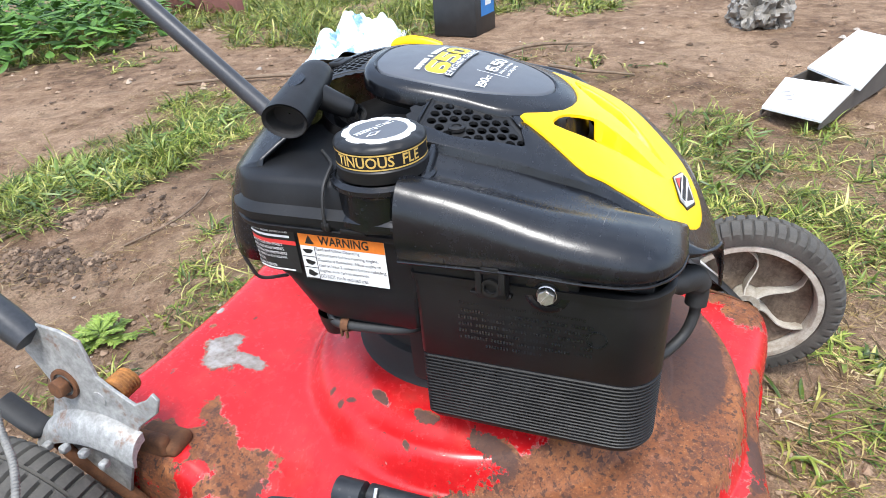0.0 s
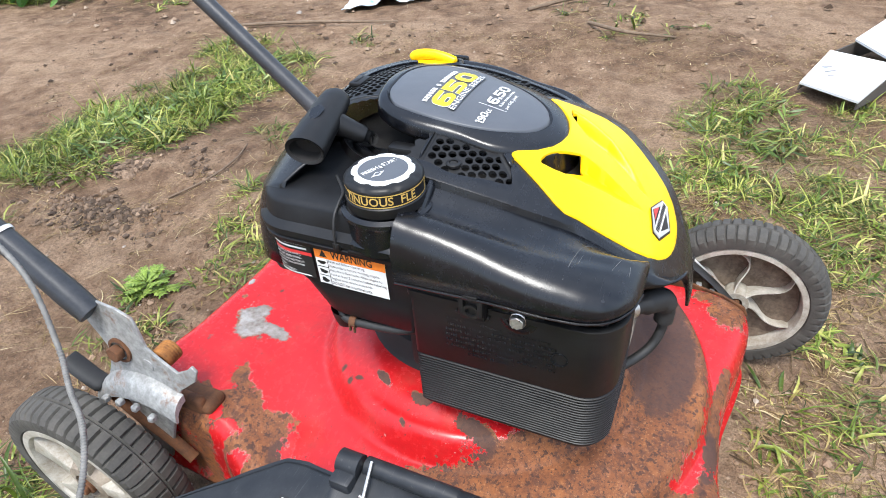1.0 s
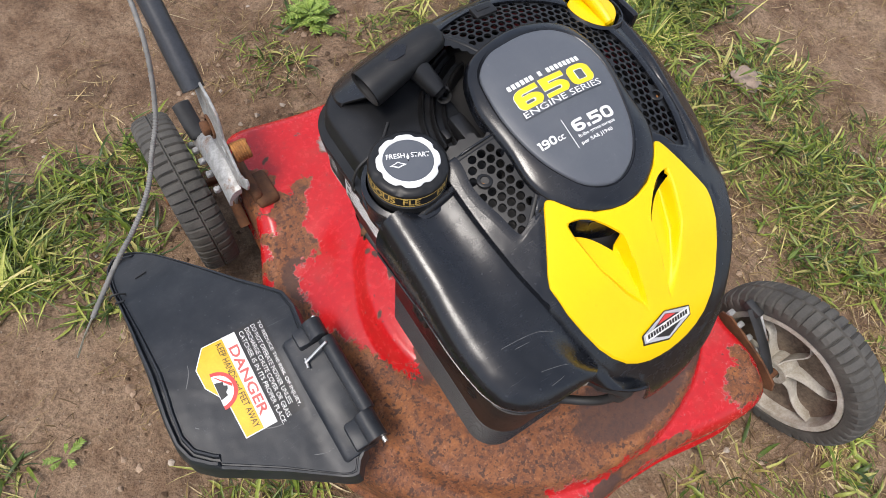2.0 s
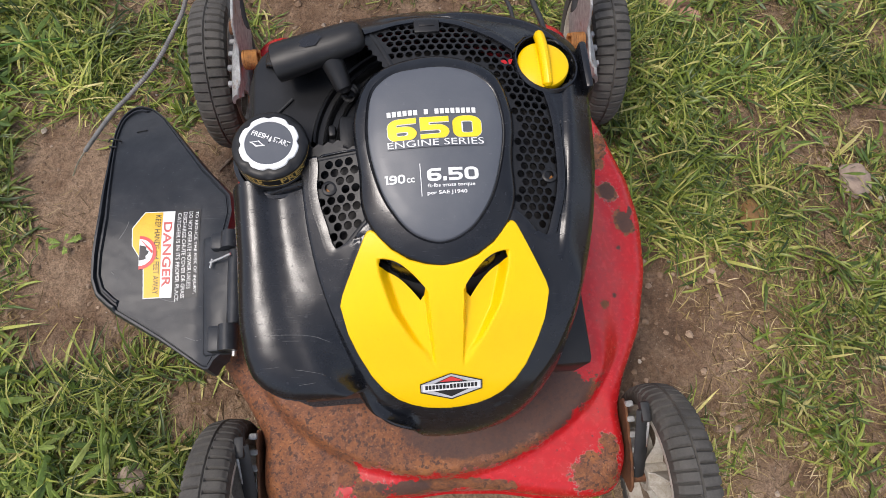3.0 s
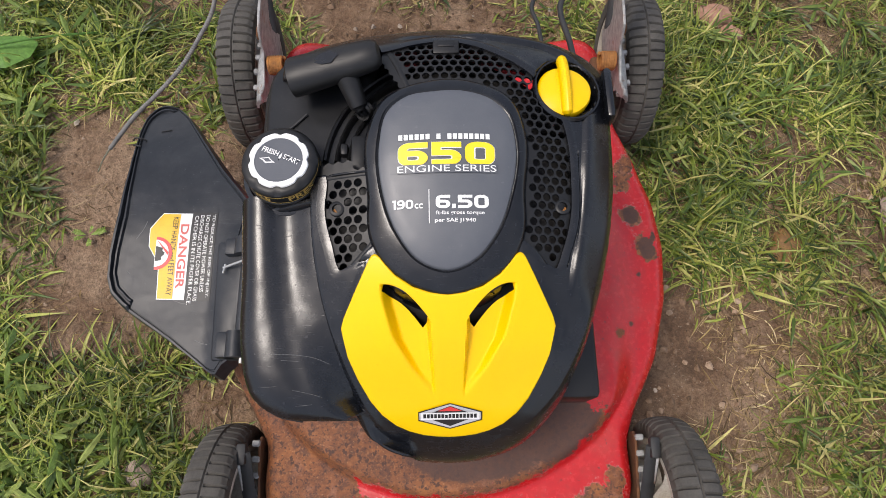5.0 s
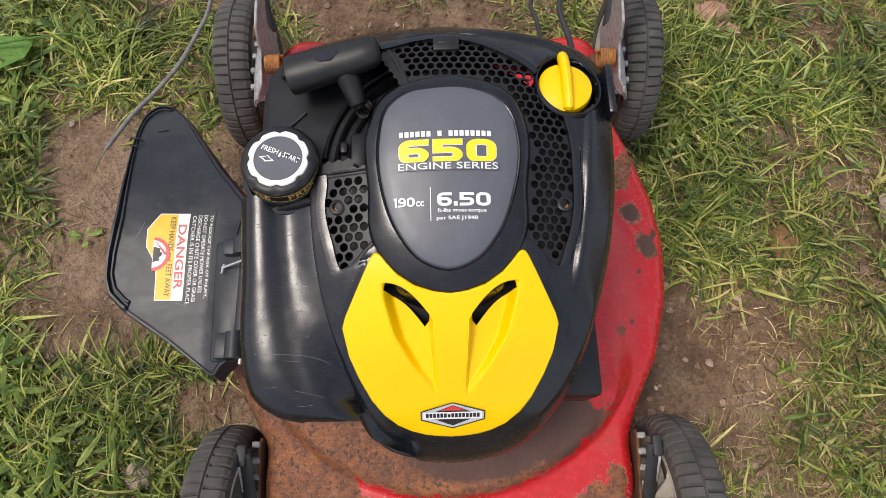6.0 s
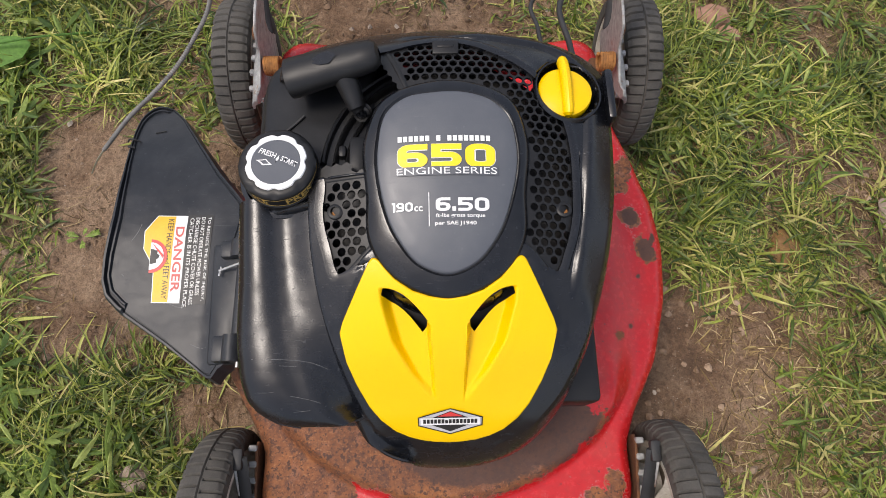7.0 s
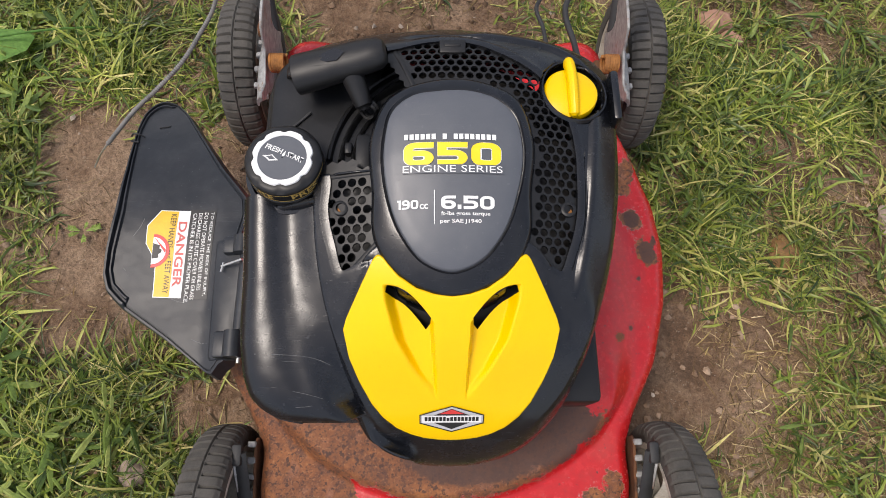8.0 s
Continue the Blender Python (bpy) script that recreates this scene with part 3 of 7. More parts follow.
# chips down to dark primer
CHIPS = [(-.112, .150, .004, .003, 0), (-.124, .137, .004, .003, 40), (-.121, .129, .003, .005, 0), (-.150, .068, .004, .002, 60), (-.166, .020, .003, .003, 30), (-.165, .312, .007, .003, 30), (-.116, .327, .004, .003, 0),
         (-.02, .300, .004, .002, 0), (.252, .11, .004, .005, 0), (.228, .06, .003, .003, 0), (.21, .0, .003, .003, 0)]
RED_LEFT = [(-.186, .262, .010, .007, 40), (-.203, .242, .009, .022, 35), (-.222, .222, .011, .024, 30), (-.236, .190, .012, .020, 20)]
FLANK = [(-.070, -.095), (-.035, -.119), (-.007, -.146), (.034, -.166), (.097, -.199), (.146, -.203), (.188, -.192), (.234, -.166), (.262, -.156), (.275, -.185), (.292, -.26)]


def rust_at(x, y):
    r = math.hypot(x - PLAT[0], y - PLAT[1])
    # the front of the plateau has lost its paint, and so has the flank behind the chute
    side = -0.045 - 0.05 * smooth01(0.10, 0.17, x)
    v = 0.5 + (side - y) * 9.0
    v = min(v, 0.5 + (0.227 - r) * 16.0)
    if x < -0.08:
        v = max(v, min(0.5 + (float(np.interp(y, [p[0] for p in FLANK], [p[1] for p in FLANK])) - x) * 13.0, 0.5 + (y + 0.155 + 0.3 * (x + .2)) * 14))
    v = min(max(v, 0.0), 1.0)
    # bare front corner beside the chute
    if x < -.08 and y < -.10:
        v = max(v, min(1.0, 0.5 + (-.118 - x) * 9.0))
    for s in RUST_SPOTS + CHIPS:
        v = max(v, blot(x, y, *s))
    # a strip of paint that has held on
    for s in RED_LEFT:
        v = min(v, 1.0 - blot(x, y, *s))
    return v


def stain_shadow_at(x, y):
    # first two blots: hood shadow painted in with the stain; the rest stains
    v = max(blot(x, y, *b) for b in [(.035, -.128, .080, .036, 6), (.115, -.105, .052, .036, 35), (-.133, .060, .020, .009, 80), (-.140, .010, .026, .012, 80), (-.120, .104, .016, .007, 62), (-.195, .165, .020, .03, 0), (-.05, -.187, .03, .008, 0), (.228, .136, .010, .011, 0), (.243, .095, .010, .015, 0)] + CHIPS)
    return v


def bare_at(x, y):
    return max(blot(x, y, *b) for b in ((-.076, .300, .026, .013, 62), (-.060, .302, .012, .012, 0), (-.078, .270, .022, .009, 80), (-.090, .300, .010, .012, 0), (-.03, .345, .02, .012, 0)))


def build_deck():
    n, m = 300, 84
    ang = np.linspace(0, 2 * np.pi, n, endpoint=False)
    centre = np.array((0.0, 0.06))
    R = ring_radius(DECK_OUT, centre, ang, 3)
    verts, faces = [], []
    for j in range(m + 1):
        s = (j / m) ** 0.85
        for a, r in zip(ang, R):
            x, y = centre[0] + s * r * math.cos(a), centre[1] + s * r * math.sin(a)
            verts.append((x, y, deck_z(x, y) - 0.010 * max(0, (s - 0.94) / 0.06) ** 2))
    for out, drop in ((1.012, 0.008), (1.018, 0.020), (1.022, 0.05), (1.024, 0.085), (1.045, 0.087), (1.045, 0.091), (1.02, 0.091)):
        for a, r in zip(ang, R):
            x, y = centre[0] + out * r * math.cos(a), centre[1] + out * r * math.sin(a)
            verts.append((x, y, deck_z(centre[0] + r * math.cos(a), centre[1] + r * math.sin(a)) - 0.010 - drop))
    rows = len(verts) // n
    for j in range(rows - 1):
        for i in range(n):
            faces.append((j * n + i, j * n + (i + 1) % n, (j + 1) * n + (i + 1) % n, (j + 1) * n + i))
    me = mesh_of("deck", verts, faces)
    for key, fn in (("rust", rust_at), ("stain_shadow", stain_shadow_at), ("bare", bare_at)):
        at = me.attributes.new(key, "FLOAT", "POINT")
        at.data.foreach_set("value", [fn(x, y) for x, y, z in verts])
    d = part("deck", me, DECK, mower, "red enamelled steel deck with flaking paint and rust")
    solid(d, 0.002)


build_deck()

# -- engine hood --
HC = np.array((0.0, 0.06))
HY = [-.150, -.137, -.125, -.11, -.09, -.06, -.03, 0.0, .04, .07, .10, .15, .17, .19, .21]
HZ = [.288, .305, .322, .341, .361, .389, .4075, .4195, .430, .4365, .4395, .4385, .431, .415, .39]


hood_line = smooth_line(HY, HZ)


def hood_z(x, y):
    """The dome that the hood's pieces follow."""
    return hood_line(y) - 1.9 * x * x * (0.25 + 0.75 * float(smooth01(-0.12, -0.02, y)))


PAN_W = 1.04


def pan_top(ax):
    ax = ax / PAN_W
    if ax < 0.0505:
        return float(np.interp(ax, [0, .012, .024, .036, .043, .0465, .0490, .0505], [-.0280, -.0265, -.0225, -.0142, -.0060, -.0014, .0004, .0008]))
    return float(np.interp(ax, [.0505, .0522, .0538, .0550, .0735, .0757], [.0008, .0002, -.0018, -.0040, -.0405, -.0475]))


def pan_low(ax):
    ax = ax / PAN_W
    return float(np.interp(ax, [0, .010, .02, .03, .04, .05, .058, .066, .072, .0757], [-.1240, -.1235, -.1222, -.1195, -.1150, -.1070, -.0970, -.0820, -.0670, -.0480]))


POD = [(-.0590, .085), (-.047, .114), (-.013, .127), (.018, .127), (.050, .113), (.0600, .084), (.0575, .043), (.0560, .012), (.052, .002), (.045, -.008), (.034, -.0175), (.016, -.0265), (0, -.0295),
       (-.016, -.0265), (-.034, -.0175), (-.045, -.008), (-.052, .002), (-.0560, .012), (-.0575, .044)]
GRID_OUT = [(-.044, .161), (-.02, .167), (.001, .169), (.02, .165), (.036, .158), (.055, .147), (.070, .135), (.082, .119), (.090, .100), (.0935, .080), (.094, .062), (.0925, .027), (.0865, .006), (.078, -.011), (.066, -.004),
            (.03, -.03), (0, -.04), (-.03, -.03), (-.066, -.004), (-.077, -.010), (-.086, .012), (-.091, .035), (-.0895, .058), (-.100, .085), (-.108, .115), (-.100, .143), (-.075, .160)]
HOOD_OUT = [(0, .194), (.06, .191), (.095, .184), (.118, .168), (.126, .155), (.127, .12), (.125, .07), (.119, .02), (.110, -.02), (.097, -.06), (.080, -.093), (.055, -.117), (.03, -.126), (0, -.129), (-.03, -.126), (-.052, -.117), (-.064, -.10),
            (-.078, -.068), (-.090, -.03), (-.097, .01), (-.100, .05), (-.106, .09), (-.118, .13), (-.130, .160), (-.124, .180), (-.105, .189), (-.06, .193)]


def ang_of(x, y):
    return math.atan2(y - HC[1], x - HC[0]) % (2 * math.pi)


def in_sector(a, a0, a1):
    return a0 <= a <= a1 if a0 <= a1 else (a >= a0 or a <= a1)


SECT_R = (ang_of(.079, -.012), ang_of(-.044, .163))     # grille that wraps round one side and the rear
SECT_L = (ang_of(-.0895, .060), ang_of(-.076, -.012))   # small grille beside the filler cap
SECT_W = (ang_of(-.131, .158), ang_of(-.100, .062))     # open well of the starter rope
SECT_O = (SECT_R[1], SECT_W[0])


DIP = (0.092, 0.128)


def build_hood():
    n = 360
    ang = np.linspace(0, 2 * np.pi, n, endpoint=False)
    A, B, C = (ring_radius(p, HC, ang, k, True) for p, k in ((POD, 2), (GRID_OUT, 2), (HOOD_OUT, 4)))
    near = np.array([1.0 if in_sector(a, SECT_R[0] - 0.06, SECT_R[1] + 0.06) or in_sector(a, SECT_L[0] - 0.06, SECT_L[1] + 0.06) or in_sector(a, SECT_R[1], SECT_L[0]) else 0.0 for a in ang])
    ker = np.hanning(15)
    wide = np.convolve(np.r_[near[-20:], near, near[:20]], ker / ker.sum(), "same")[20:-20]
    wide *= smooth01(-0.5, 0.2, np.cos(ang))
    B = np.where(near > 0, np.maximum(B, A + 0.001), A + 0.006)
    verts, faces = [], []
    kinds = []

    def row(radius, dz, kind, low=None, flare=0.0):
        for i, a in enumerate(ang):
            r = radius[i]
            x, y = HC[0] + r * math.cos(a), HC[1] + r * math.sin(a)
            if kind == "bevel":
                z = hood_z(x, y) + .0002 + (dz - .0002) * broad[i]
            else:
                z = hood_z(x, y) + dz * (wide[i] if kind == "rim" and dz > 0 else 1.0)
            if abs(x) < 0.072 and pan_low(abs(x)) + 0.011 < y < pan_top(abs(x)) - 0.008:
                z -= 0.026
            elif kind in ("rim", "bevel") and abs(x) < 0.085 and pan_low(abs(x)) - 0.006 < y < pan_top(abs(x)) + 0.005:
                z = min(z, hood_z(x, y) - 0.0004)
            if low is not None:
                x, y = HC[0] + (r + flare) * math.cos(a), HC[1] + (r + flare) * math.sin(a)
                z = z * (1 - low) + low * base[i]
            verts.append((x, y, z))
        kinds.append("rim" if kind == "bevel" else kind)

    base = [0.335 - 0.055 * max(0.0, -math.sin(a)) for a in ang]
    for i, a in enumerate(ang):          # arch over the spark plug
        gx, gy = HC[0] + C[i] * math.cos(a), HC[1] + C[i] * math.sin(a)
        if gy < -0.04:
            base[i] += 0.047 * float(smooth01(-.092, -.074, gx) * smooth01(-.018, -.034, gx))
    row(A - 0.004, -0.012, "in")
    row(A, 0.0, "in")
    for k in (0.25, 0.5, 0.75):
        row(A + (B - A) * k, 0.0, "mesh")
    row(B - 0.0005, -0.003, "mesh")
    row(B, 0.0003, "rim")
    row(B + 0.002, 0.0007, "rim")
    row(B + 0.0035, 0.0006, "rim")
    G = np.maximum(C, B + 0.008)
    # flat crown, a raised shoulder, then a band that falls to the edge
    broad = np.array([float(smooth01(.024, .031, v) * smooth01(-.06, .0, HC[0] + g * math.cos(a))) for v, g, a in zip(G - B, G, ang)])      # no bevel where the cover lies against the hood
    crown = np.maximum(G - 0.0255, B + 0.0055)
    # the shoulder dies out towards the front panel
    broad *= smooth01(-0.044, -0.018, HC[1] + G * np.sin(ang))
    foot = np.maximum(G - 0.0185, crown + 0.0008)
    for k in (0.0, 0.12, 0.24, 0.36, 0.48, 0.6, 0.72, 0.84, 0.95):
        row(B + 0.005 + (crown - B - 0.005) * k, 0.0003 + 0.0003 * k, "bevel")
    for k, dz in ((0.0, .0006), (0.12, .0007), (0.28, .0013), (0.5, .0025), (0.72, .0036), (0.88, .0041), (1.0, .0041)):
        row(crown + (foot - crown) * k, dz, "bevel")
    for k in (0.08, 0.25, 0.42, 0.6, 0.78, 0.9, 0.96):
        row(foot + (G - foot) * k, .0041 - .0075 * k ** 1.25, "bevel")
    row(G, -0.0046, "bevel")
    row(G, -0.004, "skirt", 0.08, 0.0032)
    row(G, -0.004, "skirt", 0.26, 0.0070)
    row(G, -0.004, "skirt", 0.50, 0.010)
    row(G, -0.004, "skirt", 0.75, 0.0115)
    row(G, -0.004, "skirt", 1.0, 0.0125)
    for j in range(len(kinds) - 1):
        for i in range(n):
            a = ang[i]
            open_here = in_sector(a, *SECT_R) or in_sector(a, *SECT_L)
            well = in_sector(a, *SECT_W)
            open_here = open_here or in_sector(a, *SECT_O)
            if kinds[j + 1] in ("mesh",) and (open_here or well):
                continue
            if well and kinds[j] != "in":
                continue
            if kinds[j] == "mesh" and in_sector(a, ang_of(-.044, .163), ang_of(-.131, .158)) and j < 5:
                continue
            px, py, pz = verts[j * n + i]
            if kinds[j] in ("in", "mesh", "rim") and abs(px) < 0.064 and pan_low(abs(px)) + 0.022 < py < pan_top(abs(px)) - 0.012:
                continue
            if math.hypot(px - DIP[0], py - DIP[1]) < 0.0245 and pz > 0.37:
                continue
            faces.append((j * n + i, j * n + (i + 1) % n, (j + 1) * n + (i + 1) % n, (j + 1) * n + i))
    h = part("hood", mesh_of("hood", verts, faces, True, 50), BLACK, mower, "glossy black moulded hood with scuffed edges")
    solid(h, 0.0022)


build_hood()

PLATE_OUT = [(-.0490, .080), (-.0425, .104), (-.028, .1145), (-.012, .117), (.017, .117), (.033, .112), (.0455, .101), (.0515, .079), (.0465, .038), (.036, .012), (.019, -.007), (0, -.0135), (-.020, -.007), (-.0365, .013), (-.0470, .043)]


def build_pod():
    n = 200
    ang = np.linspace(0, 2 * np.pi, n, endpoint=False)
    A, P = ring_radius(POD, HC, ang, 2, True), ring_radius(PLATE_OUT, HC, ang, 3, True)
    verts, faces = [], []
    rows = [(A + 0.0005, -0.006), (A, 0.001), (A - 0.0015, 0.0035), (A - 0.004, 0.0048), (P + 0.0012, 0.0052), (P + 0.0004, 0.0040), (P - 0.0006, 0.0036)]
    for r, dz in rows:
        for a, q in zip(ang, r):
            x, y = HC[0] + q * math.cos(a), HC[1] + q * math.sin(a)
            verts.append((x, y, hood_z(x, y) + dz))
    for j in range(len(rows) - 1):
        for i in range(n):
            faces.append((j * n + i, j * n + (i + 1) % n, (j + 1) * n + (i + 1) % n, (j + 1) * n + i))
    part("hood_centre", mesh_of("hood_centre", verts, faces, True, 50), BLACK, mower)
    verts, faces = [], []
    for k, dz in ((1.0, 0.0030), (0.992, 0.0050), (0.975, 0.0054), (0.8, 0.0054), (0.6, 0.0054), (0.4, 0.0054), (0.2, 0.0054), (0.02, 0.0054)):
        for a, q in zip(ang, (P - 0.0008) * k):
            x, y = HC[0] + q * math.cos(a), HC[1] + q * math.sin(a)
            verts.append((x, y, hood_z(x, y) + dz))
    for j in range(7):
        for i in range(n):
            faces.append((j * n + i, j * n + (i + 1) % n, (j + 1) * n + (i + 1) % n, (j + 1) * n + i))
    faces.append(tuple(7 * n + i for i in range(n)))
    return part("logo_plate", mesh_of("logo_plate", verts, faces), PLATE, mower, "matt grey plate with yellow and white print")


plate = build_pod()


def on_plate(x0, y0, lift=0.0062):
    return lambda u, v: (x0 + u, y0 + v, hood_z(x0 + u, y0 + v) + lift)


def on_plate_text(name, body, x0, y0, w, h, mat, lift=0.0060, thick=False, spacing=1.0):
    part(name, text_mesh(body, on_plate(x0, y0, lift), w, h, spacing, thick), mat, plate)


part("brand_bar", block_row("brand_bar", on_plate(-.0340, .0778), .0665, .0041, "###### # ########", 0.26), WHITE, plate)
part("number_edge", numeral_mesh("650", on_plate(-.0346, .0586, .0058), .0698, .0174, .0074, .0048), WHITE, plate)
part("number", numeral_mesh("650", on_plate(-.0342, .0589, .0062), .0690, .0168, .0065, .0040), LABEL_YELLOW, plate)
part("series_shadow", bar_mesh("series_shadow", on_plate(-.0350, .0535, .0065), .0715, .0060, 10), PLATE, plate)
on_plate_text("series_text", "ENGINE SERIES", -.0348, .0541, .0705, .0047, WHITE, 0.0068)
part("size_number", numeral_mesh("190", on_plate(-.0385, .0290), .0148, .0064, .0016, .0013), WHITE, plate)
on_plate_text("size_unit", "cc", -.0228, .0290, .0058, .0036, WHITE, thick=True)
part("divider", bar_mesh("divider", on_plate(-.0128, .0185), .0006, .0235, 1), WHITE, plate)
part("torque_number", numeral_mesh("6.50", on_plate(-.0078, .0287), .0375, .0092, .0029, .0020), WHITE, plate)
on_plate_text("torque_unit", "ft-lbs gross torque", -.0078, .0238, .0345, .0034, WHITE, thick=True)
on_plate_text("torque_norm", "per SAE J1940", -.0085, .0186, .0290, .0034, WHITE, thick=True)


# -- grilles: a sheet of cells with round holes --
def build_grille(name, sector, inner_pad, outer_pad, pitch, hole, dz, boss):
    verts, faces = [], []
    Aa = np.linspace(0, 2 * np.pi, 720, endpoint=False)
    A, B = ring_radius(POD, HC, Aa, 2, True), ring_radius(GRID_OUT, HC, Aa, 2, True)
    dy = pitch * math.sqrt(3) / 2
    for j in range(-60, 60):
        for i in range(-40, 40):
            cx, cy = (i + 0.5 * (j % 2)) * pitch, 0.06 + j * dy
            a = ang_of(cx, cy)
            r = math.hypot(cx - HC[0], cy - HC[1])
            if not in_sector(a, sector[0] - 0.10, sector[1] + 0.10):
                continue
            ra, rb = np.interp(a, Aa, A), np.interp(a, Aa, B)
            if not ra - inner_pad < r < rb + outer_pad:
                continue
            if math.hypot(cx - DIP[0], cy - DIP[1]) < 0.026:
                continue
            whole = math.hypot(cx - boss[0], cy - boss[1]) < pitch * 1.02 or r > rb - hole * 0.75 or r < ra + hole * 0.9 or not in_sector(a, sector[0] + 0.03, sector[1] - 0.03)
            z = hood_z(cx, cy) + dz
            k0 = len(verts)
            hexr = pitch / math.sqrt(3)
            hx = [(cx + hexr * math.cos(math.pi / 6 + k * math.pi / 3), cy + hexr * math.sin(math.pi / 6 + k * math.pi / 3)) for k in range(6)]
            verts += [(x, y, hood_z(x, y) + dz) for x, y in hx]
            if whole:
                faces.append(tuple(range(k0, k0 + 6)))
                continue
            for lay in (0.0, -0.0022):
                for k in range(12):
                    t = math.pi / 6 + k * math.pi / 6
                    x, y = cx + hole * math.cos(t), cy + hole * math.sin(t)
                    verts.append((x, y, hood_z(x, y) + dz + lay))
            for k in range(6):
                o0, o1 = k0 + k, k0 + (k + 1) % 6
                i0, i1, i2 = k0 + 6 + 2 * k, k0 + 6 + 2 * k + 1, k0 + 6 + (2 * k + 2) % 12
                faces += [(o0, o1, i1), (o0, i1, i0), (o1, i2, i1)]
            for k in range(12):
                a0, a1 = k0 + 6 + k, k0 + 6 + (k + 1) % 12
                faces.append((a0, a1, a1 + 12, a0 + 12))
    return part(name, mesh_of(name, verts, faces, False), BLACK_MATT, mower, "black grille with staggered round holes")


grille_r = build_grille("grille", SECT_R, 0.006, 0.004, 0.0070, 0.00285, -0.0003, (.0855, .0355))
grille_l = build_grille("grille", SECT_L, 0.006, 0.004, 0.0076, 0.00315, -0.0003, (-.0805, .036))
for g, x, y in ((grille_r, .0855, .0355), (grille_l, -.0805, .036)):
    part("boss", lathe_bm([(.0058, -.001), (.0058, .0010), (.0050, .0016), (.0034, .0016), (.0032, -.003), (.0005, -.003)], 24, pose(x, y, hood_z(x, y))), BLACK_MATT, g)
    part("screw", lathe_bm([(.0031, -.0025), (.0031, -.0008), (.0022, -.0002), (.0003, -.0002)], 16, pose(x, y, hood_z(x, y) - 0.0006), close=True), ORANGE_RUST, g, "rusty screw")
# straight borders where the grilles end
for g, sec in ((grille_r, SECT_R), (grille_l, SECT_L)):
    for a in sec:
        ra, rb = (float(ring_radius(p, HC, [a], 2, True)[0]) for p in (POD, GRID_OUT))
        line = [(HC[0] + r * math.cos(a), HC[1] + r * math.sin(a)) for r in np.linspace(ra - .001, rb + .003, 8)]
        part("grille_border", tube_bm([(x, y, hood_z(x, y) - .0012) for x, y in line], .0026, 10, True, lambda k: 0.55), BLACK_MATT, g)
# blower housing, near-black: shade behind the grille holes put into its colour
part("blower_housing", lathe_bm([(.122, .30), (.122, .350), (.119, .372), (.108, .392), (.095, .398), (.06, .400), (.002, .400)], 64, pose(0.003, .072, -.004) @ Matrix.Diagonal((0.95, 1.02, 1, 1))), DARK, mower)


# -- yellow front panel --
def scoop(x, y):
    """Depth of the two air scoops below their slots."""
    ax = abs(x)
    # slot edge runs from (0.047,-0.0195) to (0.0135,-0.0475)
    t = np.clip(((ax - .047) * -.0335 + (y + .0195) * -.028) / (.0335 ** 2 + .028 ** 2), 0, 1)
    sy = -.0210 - .0225 * t ** 1.15 + 0.0040 * math.sin(math.pi * t)
    sx = .0470 - .0315 * t
    d = (ax - sx) * -0.641 + (y - sy) * 0.767       # > 0: above the slot
    if d > -0.0005:
        return 0.0
    lx = float(np.interp(y, [-.100, -.0445, -.03], [.0095, .0135, .0135]))       # inner border
    hx = float(np.interp(y, [-.098, -.093, -.075, -.055, -.03, -.0185], [.0110, .0150, .030, .042, .0490, .0500]))
    if not lx < ax < hx:
        return 0.0
    across = float(smooth01(0.0, 0.009, hx - ax) * smooth01(0.0, 0.0022, ax - lx))
    fade = float(smooth01(-.112, -.040, y))
    return 0.0138 * across * fade


def build_panel():
    nx, ny = 180, 110
    verts, faces = [], []
    us = np.linspace(-1, 1, nx + 1)
    xs = 0.0757 * PAN_W * np.sign(us) * (1 - (1 - np.abs(us)) ** 1.25)
    for lay in (0, 1):
        for x in xs:
            t, l = pan_top(abs(x)), pan_low(abs(x))
            for j in range(ny + 1):
                v = j / ny
                y = t + (l - t) * v
                e = min(v, 1 - v) * (t - l)
                e = min(e, 0.0757 * PAN_W - abs(x) + 0.0002)
                rnd = 0.0016 * (1 - min(1.0, e / 0.002)) ** 2
                z = hood_z(x, y) + 0.0040 - rnd - scoop(x, y)
                verts.append((x, y, z if lay == 0 else z - 0.0022))
    N, k = (nx + 1) * (ny + 1), ny + 1
    for i in range(nx):
        for j in range(ny):
            a, b, c, d = i * k + j, (i + 1) * k + j, (i + 1) * k + j + 1, i * k + j + 1
            faces += [(a, d, c, b), (N + a, N + b, N + c, N + d)]
        for j in (0, ny):
            a, b = i * k + j, (i + 1) * k + j
            faces.append((a, b, N + b, N + a) if j == 0 else (b, a, N + a, N + b))
    for j in range(ny):
        a, b = j, j + 1
        faces.append((a, N + a, N + b, b))
        a, b = nx * k + j, nx * k + j + 1
        faces.append((b, N + b, N + a, a))
    me = mesh_of("panel", verts, faces, True)
    cutters = []
    for sgn in (-1, 1):
        pts = []
        for q in range(17):
            t = q / 16
            pts.append((sgn * (.0470 - .0315 * t - .0009), -.0210 - .0225 * t ** 1.15 + .0040 * math.sin(math.pi * t) + .0011))
        low = []
        for q in range(17):
            t = q / 16
            w = 0.0066 * min(1.0, 3.2 * math.sqrt(max(t, 0.0)) + 0.25) * (0.85 + 0.15 * t)
            x, y = pts[q]
            low.append((x + sgn * 0.641 * w, y - 0.767 * w))
        ring = pts + low[::-1]
        if sgn > 0:
            ring = ring[::-1]
        cutters.append(prism_bm(ring, 0.12, pose(0, 0, 0.34)))
    return me, cutters


